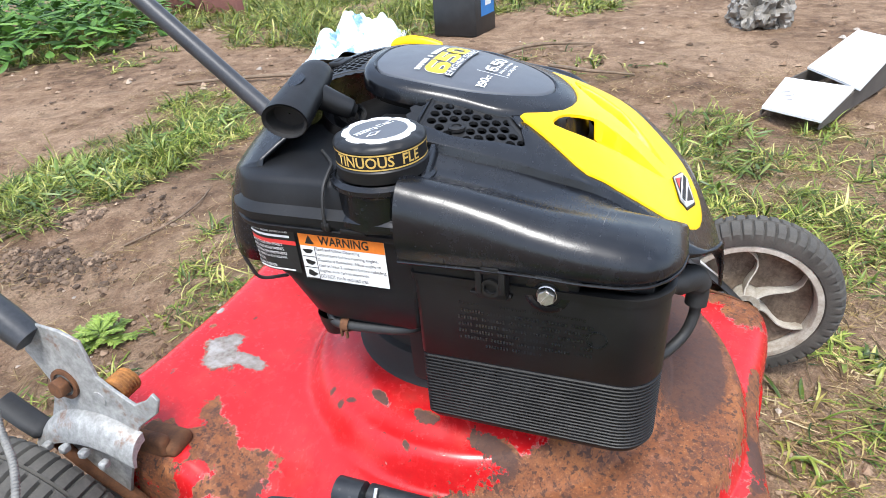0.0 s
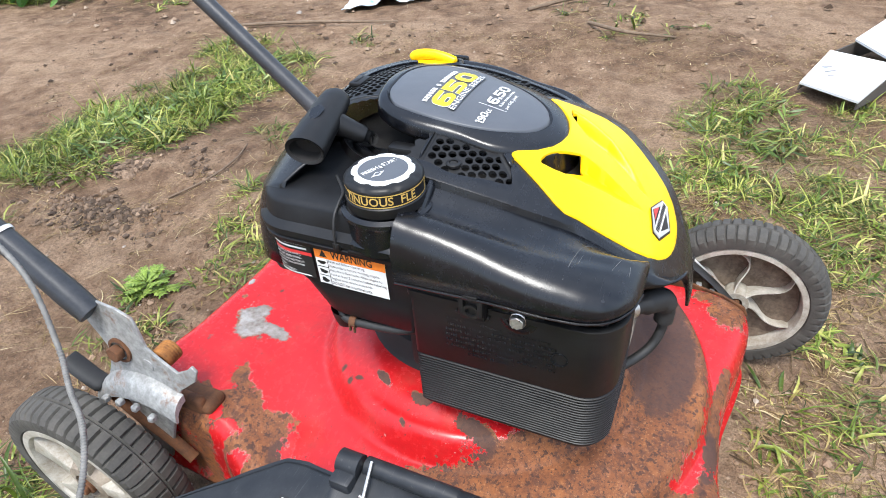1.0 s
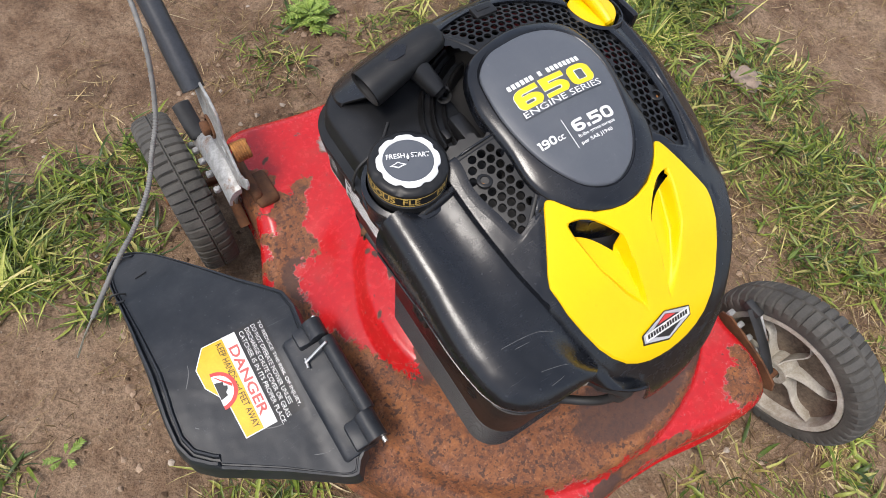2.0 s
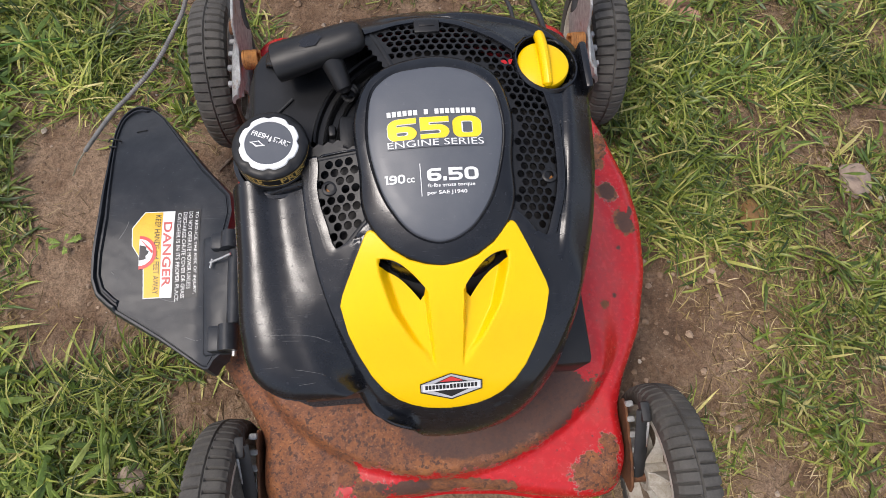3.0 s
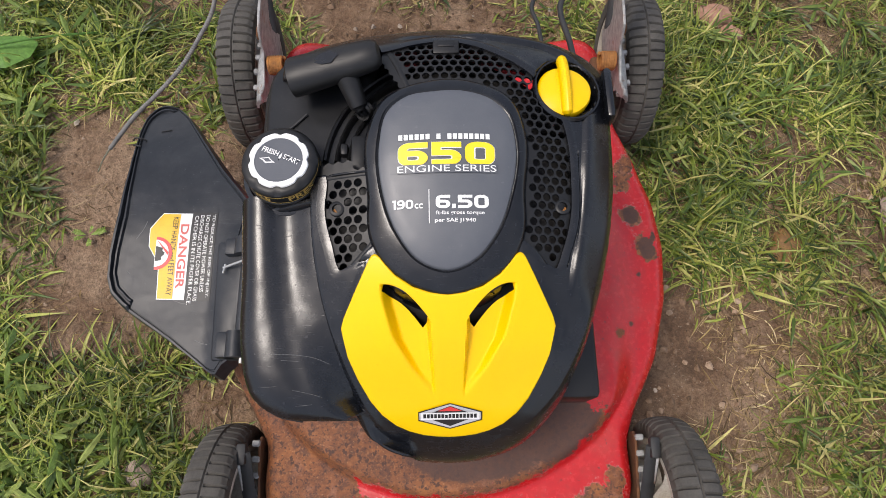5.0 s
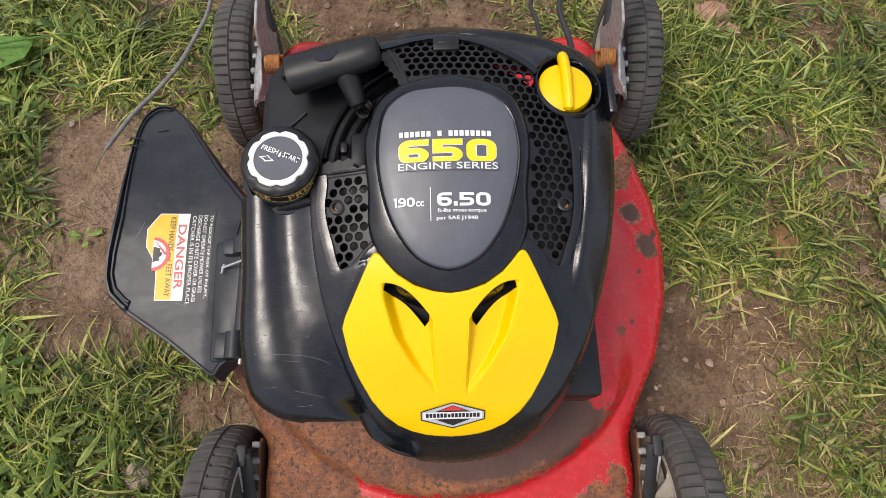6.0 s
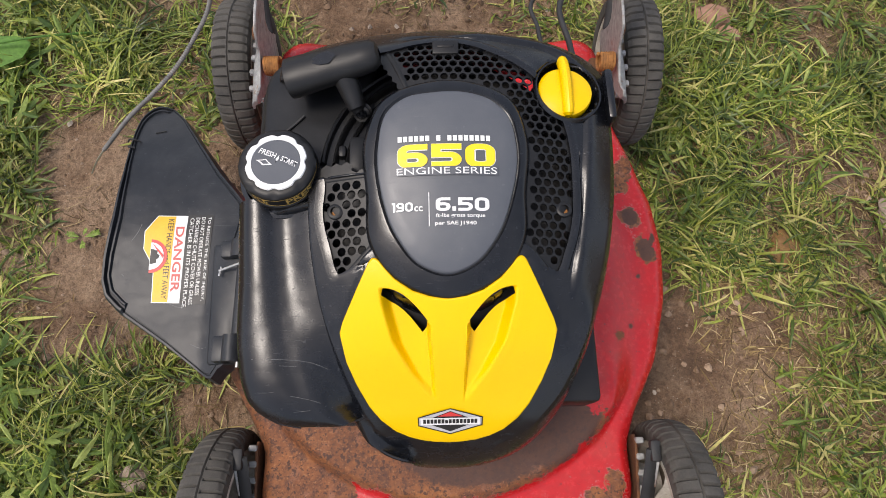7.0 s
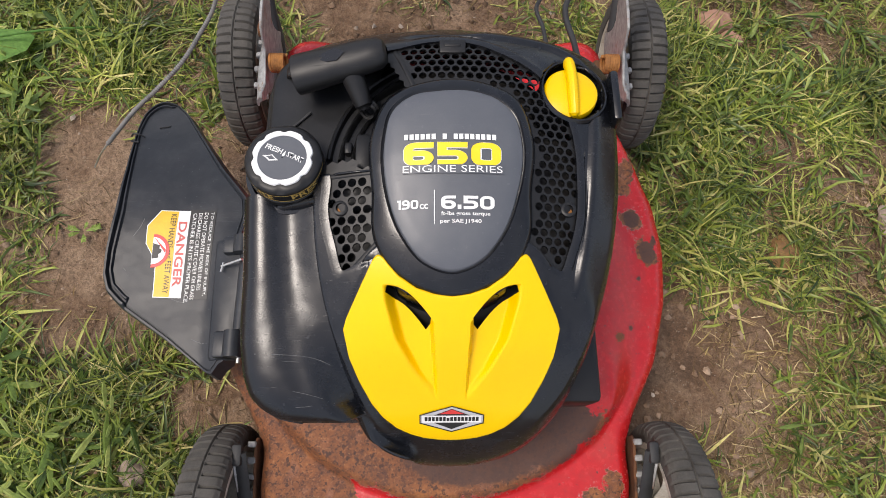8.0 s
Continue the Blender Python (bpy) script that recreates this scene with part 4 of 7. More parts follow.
pm, pcut = build_panel()
for cb in pcut:
    pm = cut_mesh(pm, cb)
pm.polygons.foreach_set("use_smooth", [True] * len(pm.polygons))
pm.set_sharp_from_angle(angle=radians(32))
panel = part("front_panel", pm, YELLOW, mower, "bright yellow panel with two slanted air slots")


def on_panel(x0, y0, lift=0.0048):
    return lambda u, v: (x0 + u, y0 + v, hood_z(x0 + u, y0 + v) + lift)


SILVER = plain("silver_print", (.42, .42, .43), (.56, .56, .57), (.3, .45), 90.0)


def badge():
    bx, by, z0, = 0.0005, -0.1085, 0.0
    def outline(w, h, sq):
        return [(-w, -sq), (-w, sq), (0, h), (w, sq), (w, -sq), (0, -h)]
    def layer(name, w, h, sq, lift, mat, parent):
        pts = outline(w, h, sq)
        vs = [(bx + x, by + y, hood_z(bx + x, by + y) + l) for l in (lift, 0.003) for x, y in pts]
        return part(name, mesh_of(name, vs, [tuple(range(6))[::-1]] + [(i, (i + 1) % 6, 6 + (i + 1) % 6, 6 + i) for i in range(6)], False), mat, parent)
    b = layer("badge", .0245, .0090, .0030, .0056, INK, panel)
    tagged(b, "small diamond badge in black, silver and red")
    layer("badge_rim", .0236, .0083, .0024, .0059, SILVER, b)
    layer("badge_field", .0195, .0070, .0006, .0062, INK, b)
    up = [(-.0095, .0034), (.0095, .0034), (0, .0066)]
    vs = [(bx + x, by + y, hood_z(bx + x, by + y) + .0066) for x, y in up]
    part("badge_red", mesh_of("badge_red", vs, [(0, 1, 2)], False), RED_PRINT, b)
    part("badge_bar", bar_mesh("badge_bar", lambda u, v: on_panel(bx - .0225, by - .0024, .0068)(u, v), .045, .0048, 8), WHITE, b)
    part("badge_dark_bar", block_row("badge_dark_bar", on_panel(bx - .0205, by - .0014, .0072), .0415, .0028, "######o########", 0.25), INK, b)


badge()


# -- fuel tank --
def rounded(x0, x1, y0, y1, radii, k=8):
    """Outline of a rectangle with rounded corners; radii for (x0,y0), (x1,y0), (x1,y1), (x0,y1)."""
    pts = []
    for (cx, cy, sx, sy, a0), r in zip(((x0, y0, 1, 1, 180), (x1, y0, -1, 1, 270), (x1, y1, -1, -1, 0), (x0, y1, 1, -1, 90)), radii):
        for q in range(k + 1):
            a = radians(a0 + 90 * q / k)
            pts.append((cx + sx * r + r * math.cos(a), cy + sy * r + r * math.sin(a)))
    return pts


def loft_bm(levels):
    """levels: (outline, z or function of x, y). All outlines have as many points."""
    bm = bmesh.new()
    rings = []
    for pts, z in levels:
        rings.append([bm.verts.new((x, y, z(x, y) if callable(z) else z)) for x, y in pts])
    n = len(rings[0])
    for a, b in zip(rings, rings[1:]):
        for i in range(n):
            bm.faces.new((a[i], a[(i + 1) % n], b[(i + 1) % n], b[i]))
    bm.faces.new(rings[0][::-1])
    bm.faces.new(rings[-1])
    return bm


def tank_ring(d=0.0, y1=0.183, y0=0.040, x0=-0.1455):
    return rounded(x0 + d, -0.055, y0 + d, y1 - d, (max(.006, .010 - d), .004, .004, max(.012, .034 - d)))


tank = part("fuel_tank", loft_bm([
    (tank_ring(.016, .144, .048), .2895), (tank_ring(.009, .146, .046), .2905), (tank_ring(.004, .149, .044), .297), (tank_ring(.002, .164, .042), .324), (tank_ring(.003, .177), .3310),
    (tank_ring(.0005, .181), .340), (tank_ring(.0), .3660), (tank_ring(-.004), .3668), (tank_ring(-.0046), .3705), (tank_ring(-.0030), .3715), (tank_ring(-.0030), .3732), (tank_ring(-.0052), .3742), (tank_ring(-.0056), .3795),
    (tank_ring(-.0035), .3815), (tank_ring(.0000), .3845), (tank_ring(.0020), .3975), (tank_ring(.0035), .4000), (tank_ring(.0070), .4018), (tank_ring(.018), .4045), (tank_ring(.030), .4060)]),
    TANK, mower, "scuffed black plastic fuel tank with seam and stickers")

# rear shelf over the tank, starter well and rope guide
def swept(name, profile, a0, a1, centre, n=48):
    """A profile of (radius, z) swept round an upright axis between two angles, in degrees."""
    verts, faces = [], []
    for q in range(n + 1):
        a = radians(a0 + (a1 - a0) * q / n)
        verts += [(centre[0] + r * math.cos(a), centre[1] + r * math.sin(a), z) for r, z in profile]
    m = len(profile)
    for q in range(n):
        for k in range(m - 1):
            faces.append((q * m + k, q * m + k + 1, (q + 1) * m + k + 1, (q + 1) * m + k))
    return mesh_of(name, verts, faces, True, 40)


part("starter_guard", swept("starter_guard", [(.0745, .390), (.0755, .4085), (.0770, .4100), (.0785, .4085), (.0795, .4040), (.0835, .4045), (.0845, .4100), (.0860, .4115), (.0875, .4100), (.0885, .4060), (.0925, .4065), (.0935, .4110), (.0950, .4120), (.0965, .4100), (.0985, .4030), (.1040, .3990), (.112, .3940)], 111, 176, (.002, .072)), BLACK_MATT, mower)
part("rope_well", lathe_bm([(.074, .380), (.074, .388), (.072, .390), (.0005, .390)], 48, pose(-.060, .108, 0)), BLACK_MATT, mower)
part("rope_guide", join_bm(box_bm(-.0655, .082, .405, .013, .030, .026, .003), box_bm(-.078, .088, .402, .006, .010, .02, .002)), BLACK_MATT, mower)
part("tank_collar", loft_bm([(rounded(-.153, -.083, .036, .108, (.018, .012, .02, .03)), .376), (rounded(-.153, -.084, .037, .107, (.018, .012, .02, .03)), .380),
     (rounded(-.150, -.087, .042, .103, (.02, .014, .02, .028)), .3835), (rounded(-.146, -.090, .046, .099, (.02, .018, .02, .024)), .3850)]), BLACK, tank)
part("collar_rib", join_bm(box_bm(-.100, .0465, .398, .022, .010, .026, .004), box_bm(-.092, .052, .402, .012, .022, .022, .004)), BLACK, tank)
part("saddle_rib", tube_bm(curve_points([(-.090, .0475, .4105), (-.104, .0445, .4085), (-.122, .0425, .4030), (-.138, .0410, .3935), (-.147, .0400, .3820), (-.1505, .0395, .3725)], 30), .0034, 10, True, lambda k: 1.4), BLACK, tank)
part("tank_strap", tube_bm(curve_points([(-.151, .1015, .372), (-.1508, .1015, .385), (-.146, .1015, .3985), (-.137, .102, .4045), (-.128, .104, .4065), (-.118, .112, .407), (-.109, .121, .4075)], 26), .0011, 8), RUBBER_BLACK, tank, "thin black tether")
part("strap_foot", join_bm(box_bm(-.1505, .1015, .3745, .003, .006, .006, .001), box_bm(-.1502, .083, .3725, .003, .018, .004, .001), box_bm(-.1502, .052, .374, .003, .008, .008, .001)), BLACK_MATT, tank)
part("filler_neck", lathe_bm([(.0310, .374), (.0305, .396), (.0312, .3985), (.0335, .4000), (.0335, .4030), (.0300, .4050)], 48, pose(-.1225, .0705, 0)), BLACK, tank)
part("fuel_hose", tube_bm(curve_points([(-.130, .122, .300), (-.135, .121, .291), (-.1385, .114, .2880), (-.1385, .095, .2880), (-.135, .062, .2895), (-.12, .045, .291)], 30), .0038, 12), RUBBER_BLACK, tank, "black rubber fuel hose")
part("hose_clamp", join_bm(lathe_bm([(.0052, -.003), (.0052, .003)], 20, pose(-.1388, .1080, .2881, 90, 0, 0)), box_bm(-.1430, .1105, .2835, .002, .0014, .006), box_bm(-.1430, .1065, .2825, .002, .0014, .006)), RUST, tank, "small steel hose clamp")
part("tank_spout", lathe_bm([(.013, .292), (.012, .284), (.010, .276), (.004, .274)], 20, pose(-.128, .122, 0)), BLACK_MATT, tank)


def side(x, y0, z0, tilt=0.0):
    """Flat on a side that faces -x: reading runs towards -y."""
    c, s = math.cos(radians(tilt)), math.sin(radians(tilt))
    return lambda u, v: (x, y0 - (u * c - v * s), z0 + u * s + v * c)


def tank_side(x_off, y0, z0):
    """Follows the tank's rounded rear corner."""
    def where(u, v):
        y = y0 - u
        x, cy, r = -.1455, .183 - .034, .034
        if y > cy:
            x = -.1455 + r - math.sqrt(max(r * r - (y - cy) ** 2, 1e-8))
        zz = z0 + v
        return (x - x_off, y, zz)
    return where


def card(name, where, w, h, mat, parent, label="", n=14):
    return part(name, bar_mesh(name, where, w, h, n), mat, parent, label)


WY, WZ, WW, WH = .1275, .3300, .0620, .0360
warn = card("warning_label", tank_side(.0004, WY, WZ), WW, WH, WHITE, tank, "orange and white warning sticker")
card("warning_head", tank_side(.0006, WY, WZ + .0258), WW, .0102, ORANGE, warn)
part("warning_word", text_mesh("WARNING", tank_side(.0008, WY - .0150, WZ + .0276), .036, .0066, thick=True), INK, warn)
part("warning_sign", mesh_of("warning_sign", [tank_side(.0008, WY - .0045, WZ + .0275)(u, v) for u, v in ((0, 0), (.0068, 0), (.0034, .0066))], [(0, 1, 2)], False), INK, warn)
for k, line in enumerate(("Read and follow Operating", "Instructions before running engine.", "Gasoline is flammable. Allow engine to", "cool at least 2 minutes before refueling.", "Engines emit carbon monoxide,", "DO NOT run in enclosed area.")):
    part("warning_text", text_mesh(line, tank_side(.0007, WY - .0118, WZ + .0222 - .0041 * k), .0013 * len(line) * (0.93 if len(line) > 36 else 0.98), .0030), INK, warn)
for k in range(3):
    card("pictogram_frame", tank_side(.0006, WY - .0006, WZ + .0172 - .0085 * k), .0104, .0006, INK, warn, n=2)
    part("pictogram", mesh_of("pictogram", [tank_side(.0007, WY - .0055, WZ + .0216 - .0085 * k)(.0034 * math.cos(a) * (1 + .3 * math.sin(3 * a + k)), .0022 * math.sin(a) * (1 + .3 * math.cos(2 * a + k))) for a in np.linspace(0, 2 * np.pi, 14, endpoint=False)], [tuple(range(14))], False), INK, warn)
card("sticker_rule", tank_side(.0006, WY - .0106, WZ), .0005, .0256, INK, warn, n=1)
info = card("information_label", tank_side(.0004, .1795, .3330), .0490, .0345, INK, tank, "black sticker with small white lettering")
card("red_strip", tank_side(.0006, .1795, .3545), .0490, .0032, RED_PRINT, info)
for k, (line, ind) in enumerate((("IMPORTANT ENGINE INFORMATION", .010), ("", .010), ("", .0), ("CONFORMS TO U.S. EPA PHASE 2", .004), ("FOR SMALL OFF-ROAD ENGINES.", .006), ("OWNER'S MANUAL FOR MAINTENANCE", .004), ("ADJUSTMENTS, AND EMISSIONS", .008), ("INFORMATION.", .006), ("COMPLIANCE PERIOD:", .008))):
    z = .3632 - .0034 * k
    if line:
        part("information_text", text_mesh(line, tank_side(.0007, .1785 - ind, z), .00118 * len(line), .0021), WHITE, info)
    elif k == 1:
        card("text_bar", tank_side(.0007, .1785 - ind, z), .034, .0018, WHITE, info)
card("text_bar", tank_side(.0007, .165, .3340), .030, .0012, WHITE, info)

# -- filler cap --
CX, CY = -.1225, .0705
CAP_T = pose(CX, CY, 0)
lobes = lambda depth: (lambda a, k: 1.0 - depth * max(0.0, math.cos(8 * a)) ** 3)
cap = part("filler_cap", lathe_bm([(.0265, .4050), (.0284, .4055), (.0288, .4128), (.0280, .4136), (.0279, .4238), (.0284, .4244), (.0281, .4258), (.0272, .4272), (.0256, .4281), (.0240, .4285), (.0225, .4286), (.0010, .4286)], 96, CAP_T,
            lambda a, k: 1.0 - (0.055 * max(0.0, math.cos(8 * a)) ** 2 if 6 < k < 10 else 0.0)), BLACK_MATT, mower, "ribbed black filler cap with white scalloped ring")
part("cap_ring", lathe_bm([(.0176, .4288), (.0178, .4297), (.0218, .4297), (.0224, .4290), (.0225, .4276)], 96, CAP_T, lambda a, k: 1.0 - (0.075 * max(0.0, math.cos(8 * a)) ** 2 if k > 1 else 0.0)), WHITE, cap, "white scalloped ring")
part("cap_disc", lathe_bm([(.0177, .4290), (.0175, .4294), (.0005, .4294)], 64, CAP_T), PLATE, cap)


def on_cap(u0, v0, turn=-24.0, z=.4297):
    m = pose(CX, CY, z, 0, 0, turn)
    return lambda u, v: tuple(m @ Vector((u0 + u, v0 + v - 2.0 * (u0 + u) ** 2, 0)))


part("cap_word", text_mesh("FRESH", on_cap(-.0150, .0020), .0130, .0042, thick=True), WHITE, cap)
part("cap_word", text_mesh("START", on_cap(.0022, .0020), .0130, .0042, thick=True), WHITE, cap)
part("cap_drop", mesh_of("cap_drop", [on_cap(0, 0)(.0015 * math.sin(a) * (0.5 - 0.5 * math.cos(a)) , .0040 - .0026 * math.cos(a) * -1 - .0005) for a in np.linspace(0, 2 * np.pi, 16, endpoint=False)], [tuple(range(16))], False), WHITE, cap)
for w, mat, lift in ((1.0, WHITE, .4297), (.62, PLATE, .4299)):
    part("cap_emblem", mesh_of("cap_emblem", [on_cap(-.0075, -.0032, z=lift)(w * x, w * y) for x, y in ((-.0062, -.0008), (-.002, .0012), (0, .0026), (.0025, .0012), (.0062, .0), (.0025, -.0018), (0, -.003), (-.003, -.0016))], [tuple(range(8))], False), mat, cap)


def round_cap(a0, z0, r=.0281):
    return lambda u, v: (CX + r * math.cos(a0 + u / r), CY + r * math.sin(a0 + u / r), z0 + v)


for z in (.4142, .4228):
    part("gold_line", mesh_of("gold_line", [(CX + .0282 * math.cos(a), CY + .0282 * math.sin(a), z + h) for h in (0, .0009) for a in np.linspace(0, 2 * np.pi, 64, endpoint=False)], [(i, (i + 1) % 64, 64 + (i + 1) % 64, 64 + i) for i in range(64)], True), GOLD, cap)
part("band_text", text_mesh("TINUOUS  FLE", round_cap(radians(144), .4158), .055, .0066, thick=True), GOLD, cap, "gold lettering round the cap")
part("band_text", text_mesh("PRES", round_cap(radians(284), .4158), .022, .0066, thick=True), GOLD, cap)

# -- air filter cover and filter box --
COVER_LINE = smooth_line([-.1115, -.110, -.107, -.102, -.095, -.085, -.07, -.03, .02, .051], [.3600, .3632, .3672, .3712, .3750, .3788, .3828, .3910, .4030, .4090])
COVER_OUT = smooth_line([-.1115, -.109, -.104, -.096, -.083, -.065, .0, .051], [.108, .122, .134, .1440, .1510, .1548, .1575, .1595])


def cover_top(y):
    return COVER_LINE(y)


def cover_out(y):
    return COVER_OUT(y)


HOOD_EDGE_Y, HOOD_EDGE_X = (-.117, -.10, -.068, -.03, .01, .05), (-.052, -.064, -.078, -.090, -.097, -.100)


def build_cover():
    ys = np.r_[np.linspace(.0505, -.085, 46), np.linspace(-.088, -.1112, 16)]
    coarse = [(0.0, 0.0), (-.0016, .20), (-.0015, .37), (-.0004, .54), (.0018, .69), (.0050, .81), (.0092, .905), (.0142, .968), (.0195, .998), (.0245, 1.004), (.0285, .994), (.0322, .970), (.0358, .940), (.0395, .915), (.046, .893), (.055, .880), (.068, .87), (.080, .84)]
    prof = [tuple(p) for p in curve_points(coarse, 64)]
    verts, faces = [], []
    low = .3630
    for y in ys:
        o, t = cover_out(y), cover_top(y)
        edge = float(np.interp(y, HOOD_EDGE_Y, HOOD_EDGE_X)) + .003
        rim_z = hood_z(edge, y) - .0035
        lo = low - .004 * smooth01(-.02, -.09, y)
        for dx, k in prof:
            z = lo + (t - lo) * k
            z += (rim_z - z) * float(smooth01(.045, .080, dx))
            verts.append((-o + dx / .080 * (o + edge), y + .012 * float(smooth01(-.085, -.1112, y) * smooth01(.038, .080, dx)), z))
    n = len(prof)
    for j in range(len(ys) - 1):
        for i in range(n - 1):
            faces.append((j * n + i, j * n + i + 1, (j + 1) * n + i + 1, (j + 1) * n + i))
    last = (len(ys) - 1) * n
    faces.append(tuple(last + i for i in range(n)))
    faces.append(tuple(range(n))[::-1])
    c = part("filter_cover", mesh_of("filter_cover", verts, faces, True, 55), BLACK, mower, "glossy black cover sloping to the front")
    lip = [(-cover_out(y) - .0004, y, .3615 - .004 * smooth01(-.02, -.09, y)) for y in ys]
    def on_cover(x, y):
        o, t = cover_out(y), cover_top(y)
        edge = float(np.interp(y, HOOD_EDGE_Y, HOOD_EDGE_X)) + .003
        lo = low - .004 * smooth01(-.02, -.09, y)
        dx = (x + o) / (o + edge) * .080
        z = lo + (t - lo) * float(np.interp(dx, [p[0] for p in prof[24:]], [p[1] for p in prof[24:]]))
        return (x, y, z + (hood_z(edge, y) - .0035 - z) * float(smooth01(.045, .080, dx)))
    for pts, r in ((((-.143, -.064), (-.128, -.0645), (-.114, -.065), (-.105, -.066), (-.098, -.0675), (-.089, -.071)), .00022), (((-.123, -.069), (-.112, -.0695), (-.100, -.0705)), .00014), (((-.115, -.090), (-.107, -.0915), (-.097, -.094), (-.086, -.098)), .00014), (((-.113, -.101), (-.102, -.100), (-.090, -.097)), .00014)):
        part("scratch", tube_bm(curve_points([on_cover(x, y) for x, y in pts], 30), r, 5), SCUFF, c, "pale scratch in the plastic")
    part("cover_lip", tube_bm(lip, .0009, 8), BLACK, c)


build_cover()


def box_ring(d=0.0):
    return rounded(-.1475 + d, -.062, -.1055 + d, .0475 - d, (max(.01, .026 - d), .01, .004, .004), 10)


lv = [(box_ring(.010), .2215), (box_ring(.003), .2225), (box_ring(.0015), .2255)]
for k in range(19):
    z = .2275 + .00285 * k
    lv += [(box_ring(.0014), z), (box_ring(.0), z + .0007), (box_ring(.0), z + .0015), (box_ring(.0014), z + .0022)]
lv += [(box_ring(.0), .2835), (box_ring(.0), .3415), (box_ring(-.0014), .3425), (box_ring(-.0016), .3475), (box_ring(.0), .3480), (box_ring(.003), .3480), (box_ring(.0035), .3420)]
fbox = part("filter_box", loft_bm(lv), BLACK_MATT, mower, "matt black filter housing with fine horizontal ribs")
part("box_shoulder", join_bm(box_bm(-.1420, .024, .3535, .012, .046, .014, .002), box_bm(-.1425, -.030, .352, .010, .050, .012, .002)), BLACK_MATT, fbox)
part("filter_element", box_bm(-.108, -.03, .352, .06, .13, .014, .002), DARK, fbox)
part("filter_bolt", join_bm(lathe_bm([(.0062, 0), (.0062, .0010), (.0056, .0014)], 24, pose(-.1478, -.0368, .3440, 0, -90, 0)), prism_bm([(.0056 * math.cos(k * math.pi / 3), .0056 * math.sin(k * math.pi / 3)) for k in range(6)], .0045, pose(-.1482, -.0368, .3440, 0, -90, 0), .0005, 1), box_bm(-.1530, -.0368, .344, .0012, .0012, .009, 0, 1, pose(0, 0, 0, 35, 0, 0))), BOLT, fbox, "zinc hex bolt")
part("bolt_seat", lathe_bm([(.016, -.002), (.0125, .0004), (.0085, .0006), (.0085, -.002)], 28, pose(-.1478, -.0368, .3440, 0, -90, 0)), BLACK, fbox)
part("latch", join_bm(box_bm(-.1510, -.0055, .3520, .008, .0185, .025, .0014), box_bm(-.1560, -.0055, .3615, .005, .0110, .0045, .0008), box_bm(-.1560, -.0125, .3535, .004, .0040, .016, .0008), box_bm(-.1560, .0015, .3535, .004, .0040, .016, .0008), lathe_bm([(.0060, -.001), (.0060, .0022), (.0038, .0022), (.0038, -.002)], 20, pose(-.1552, -.0055, .3490, 0, -90, 0)), box_bm(-.149, -.0035, .3395, .0035, .026, .003, .001)), BLACK_MATT, fbox)
part("embossed_text", text_mesh("Read Owner's Manual Before Operating", side(-.1480, .018, .3275), .078, .0032), BLACK, fbox)
for k in range(6):
    signs = "".join(" " if (q * 7 + k * 5) % 9 == 0 or (k == 5 and not 8 < q < 28) else "#" if (q * 3 + k) % 4 else "o" for q in range(44))
    part("embossed_line", block_row("embossed_line", side(-.1480, .019, .3222 - .0052 * k), .084, .0026, signs, 0.35), BLACK, fbox)
part("moulded_mark", lathe_bm([(.0062, 0), (.0062, .0006), (.0054, .0006), (.0054, 0)], 28, pose(-.1476, -.0665, .3155, 0, -90, 0)), BLACK, fbox)

# -- engine under the hood --
part("crankcase", join_bm(lathe_bm([(.117, .184), (.1185, .193), (.1165, .1985), (.105, .2000), (.1015, .2045), (.0995, .226), (.0985, .2275), (.093, .229), (.0915, .25), (.088, .31)], 56, pose(.005, .065, 0)), box_bm(-.03, .0, .26, .15, .16, .10, .008)), DARK, mower, "oily black engine block")
part("cylinder_head", join_bm(*[box_bm(-.025, -.088, .262 + .0085 * k, .075, .034, .0028, .0008, 1) for k in range(8)], box_bm(-.025, -.080, .29, .055, .03, .075, .004)), DIRTY_RIM, mower, "rusty finned cylinder head")
part("plug_boot", tube_bm(curve_points([(-.060, -.100, .300), (-.048, -.112, .300), (-.036, -.122, .296), (-.032, -.126, .284), (-.033, -.126, .272)], 20), [.0075] * 4 + [.0100] * 10 + [.008] * 7, 16), RUBBER_BLACK, mower, "black rubber spark plug boot")
part("plug_sleeve", tube_bm([(-.075, -.090, .302), (-.058, -.102, .300)], .0085, 18), BOLT, mower)
part("plug_wire", tube_bm(curve_points([(-.033, -.126, .276), (-.034, -.126, .262), (-.041, -.121, .248), (-.054, -.110, .240), (-.072, -.096, .240), (-.085, -.086, .244)], 30), .0042, 12), RUBBER_BLACK, mower)
part("muffler_guard", box_bm(.112, -.055, .255, .046, .074, .055, .006), BLACK_MATT, mower, "flat black exhaust guard")

# -- dipstick --
DZ = .4255
dip = part("dipstick", join_bm(
    lathe_bm([(.0185, -.012), (.0205, -.010), (.0212, -.004), (.0205, .0005), (.0180, .0025), (.0005, .0030)], 56, pose(DIP[0] - .0008, DIP[1] - .001, DZ), lambda a, k: 1 + 0.02 * math.cos(3 * a)),
    tube_bm(curve_points([(DIP[0] + .0005, DIP[1] - .0215, DZ + .0010), (DIP[0], DIP[1] - .010, DZ + .0050), (DIP[0] - .0005, DIP[1] + .006, DZ + .0075), (DIP[0] - .001, DIP[1] + .020, DZ + .0055), (DIP[0] - .001, DIP[1] + .0245, DZ + .001)], 24), [.0022] + [.0042] * 22 + [.0040, .003], 12, True, lambda k: 1.3)),
    YELLOW, mower, "yellow dipstick knob with raised grip")
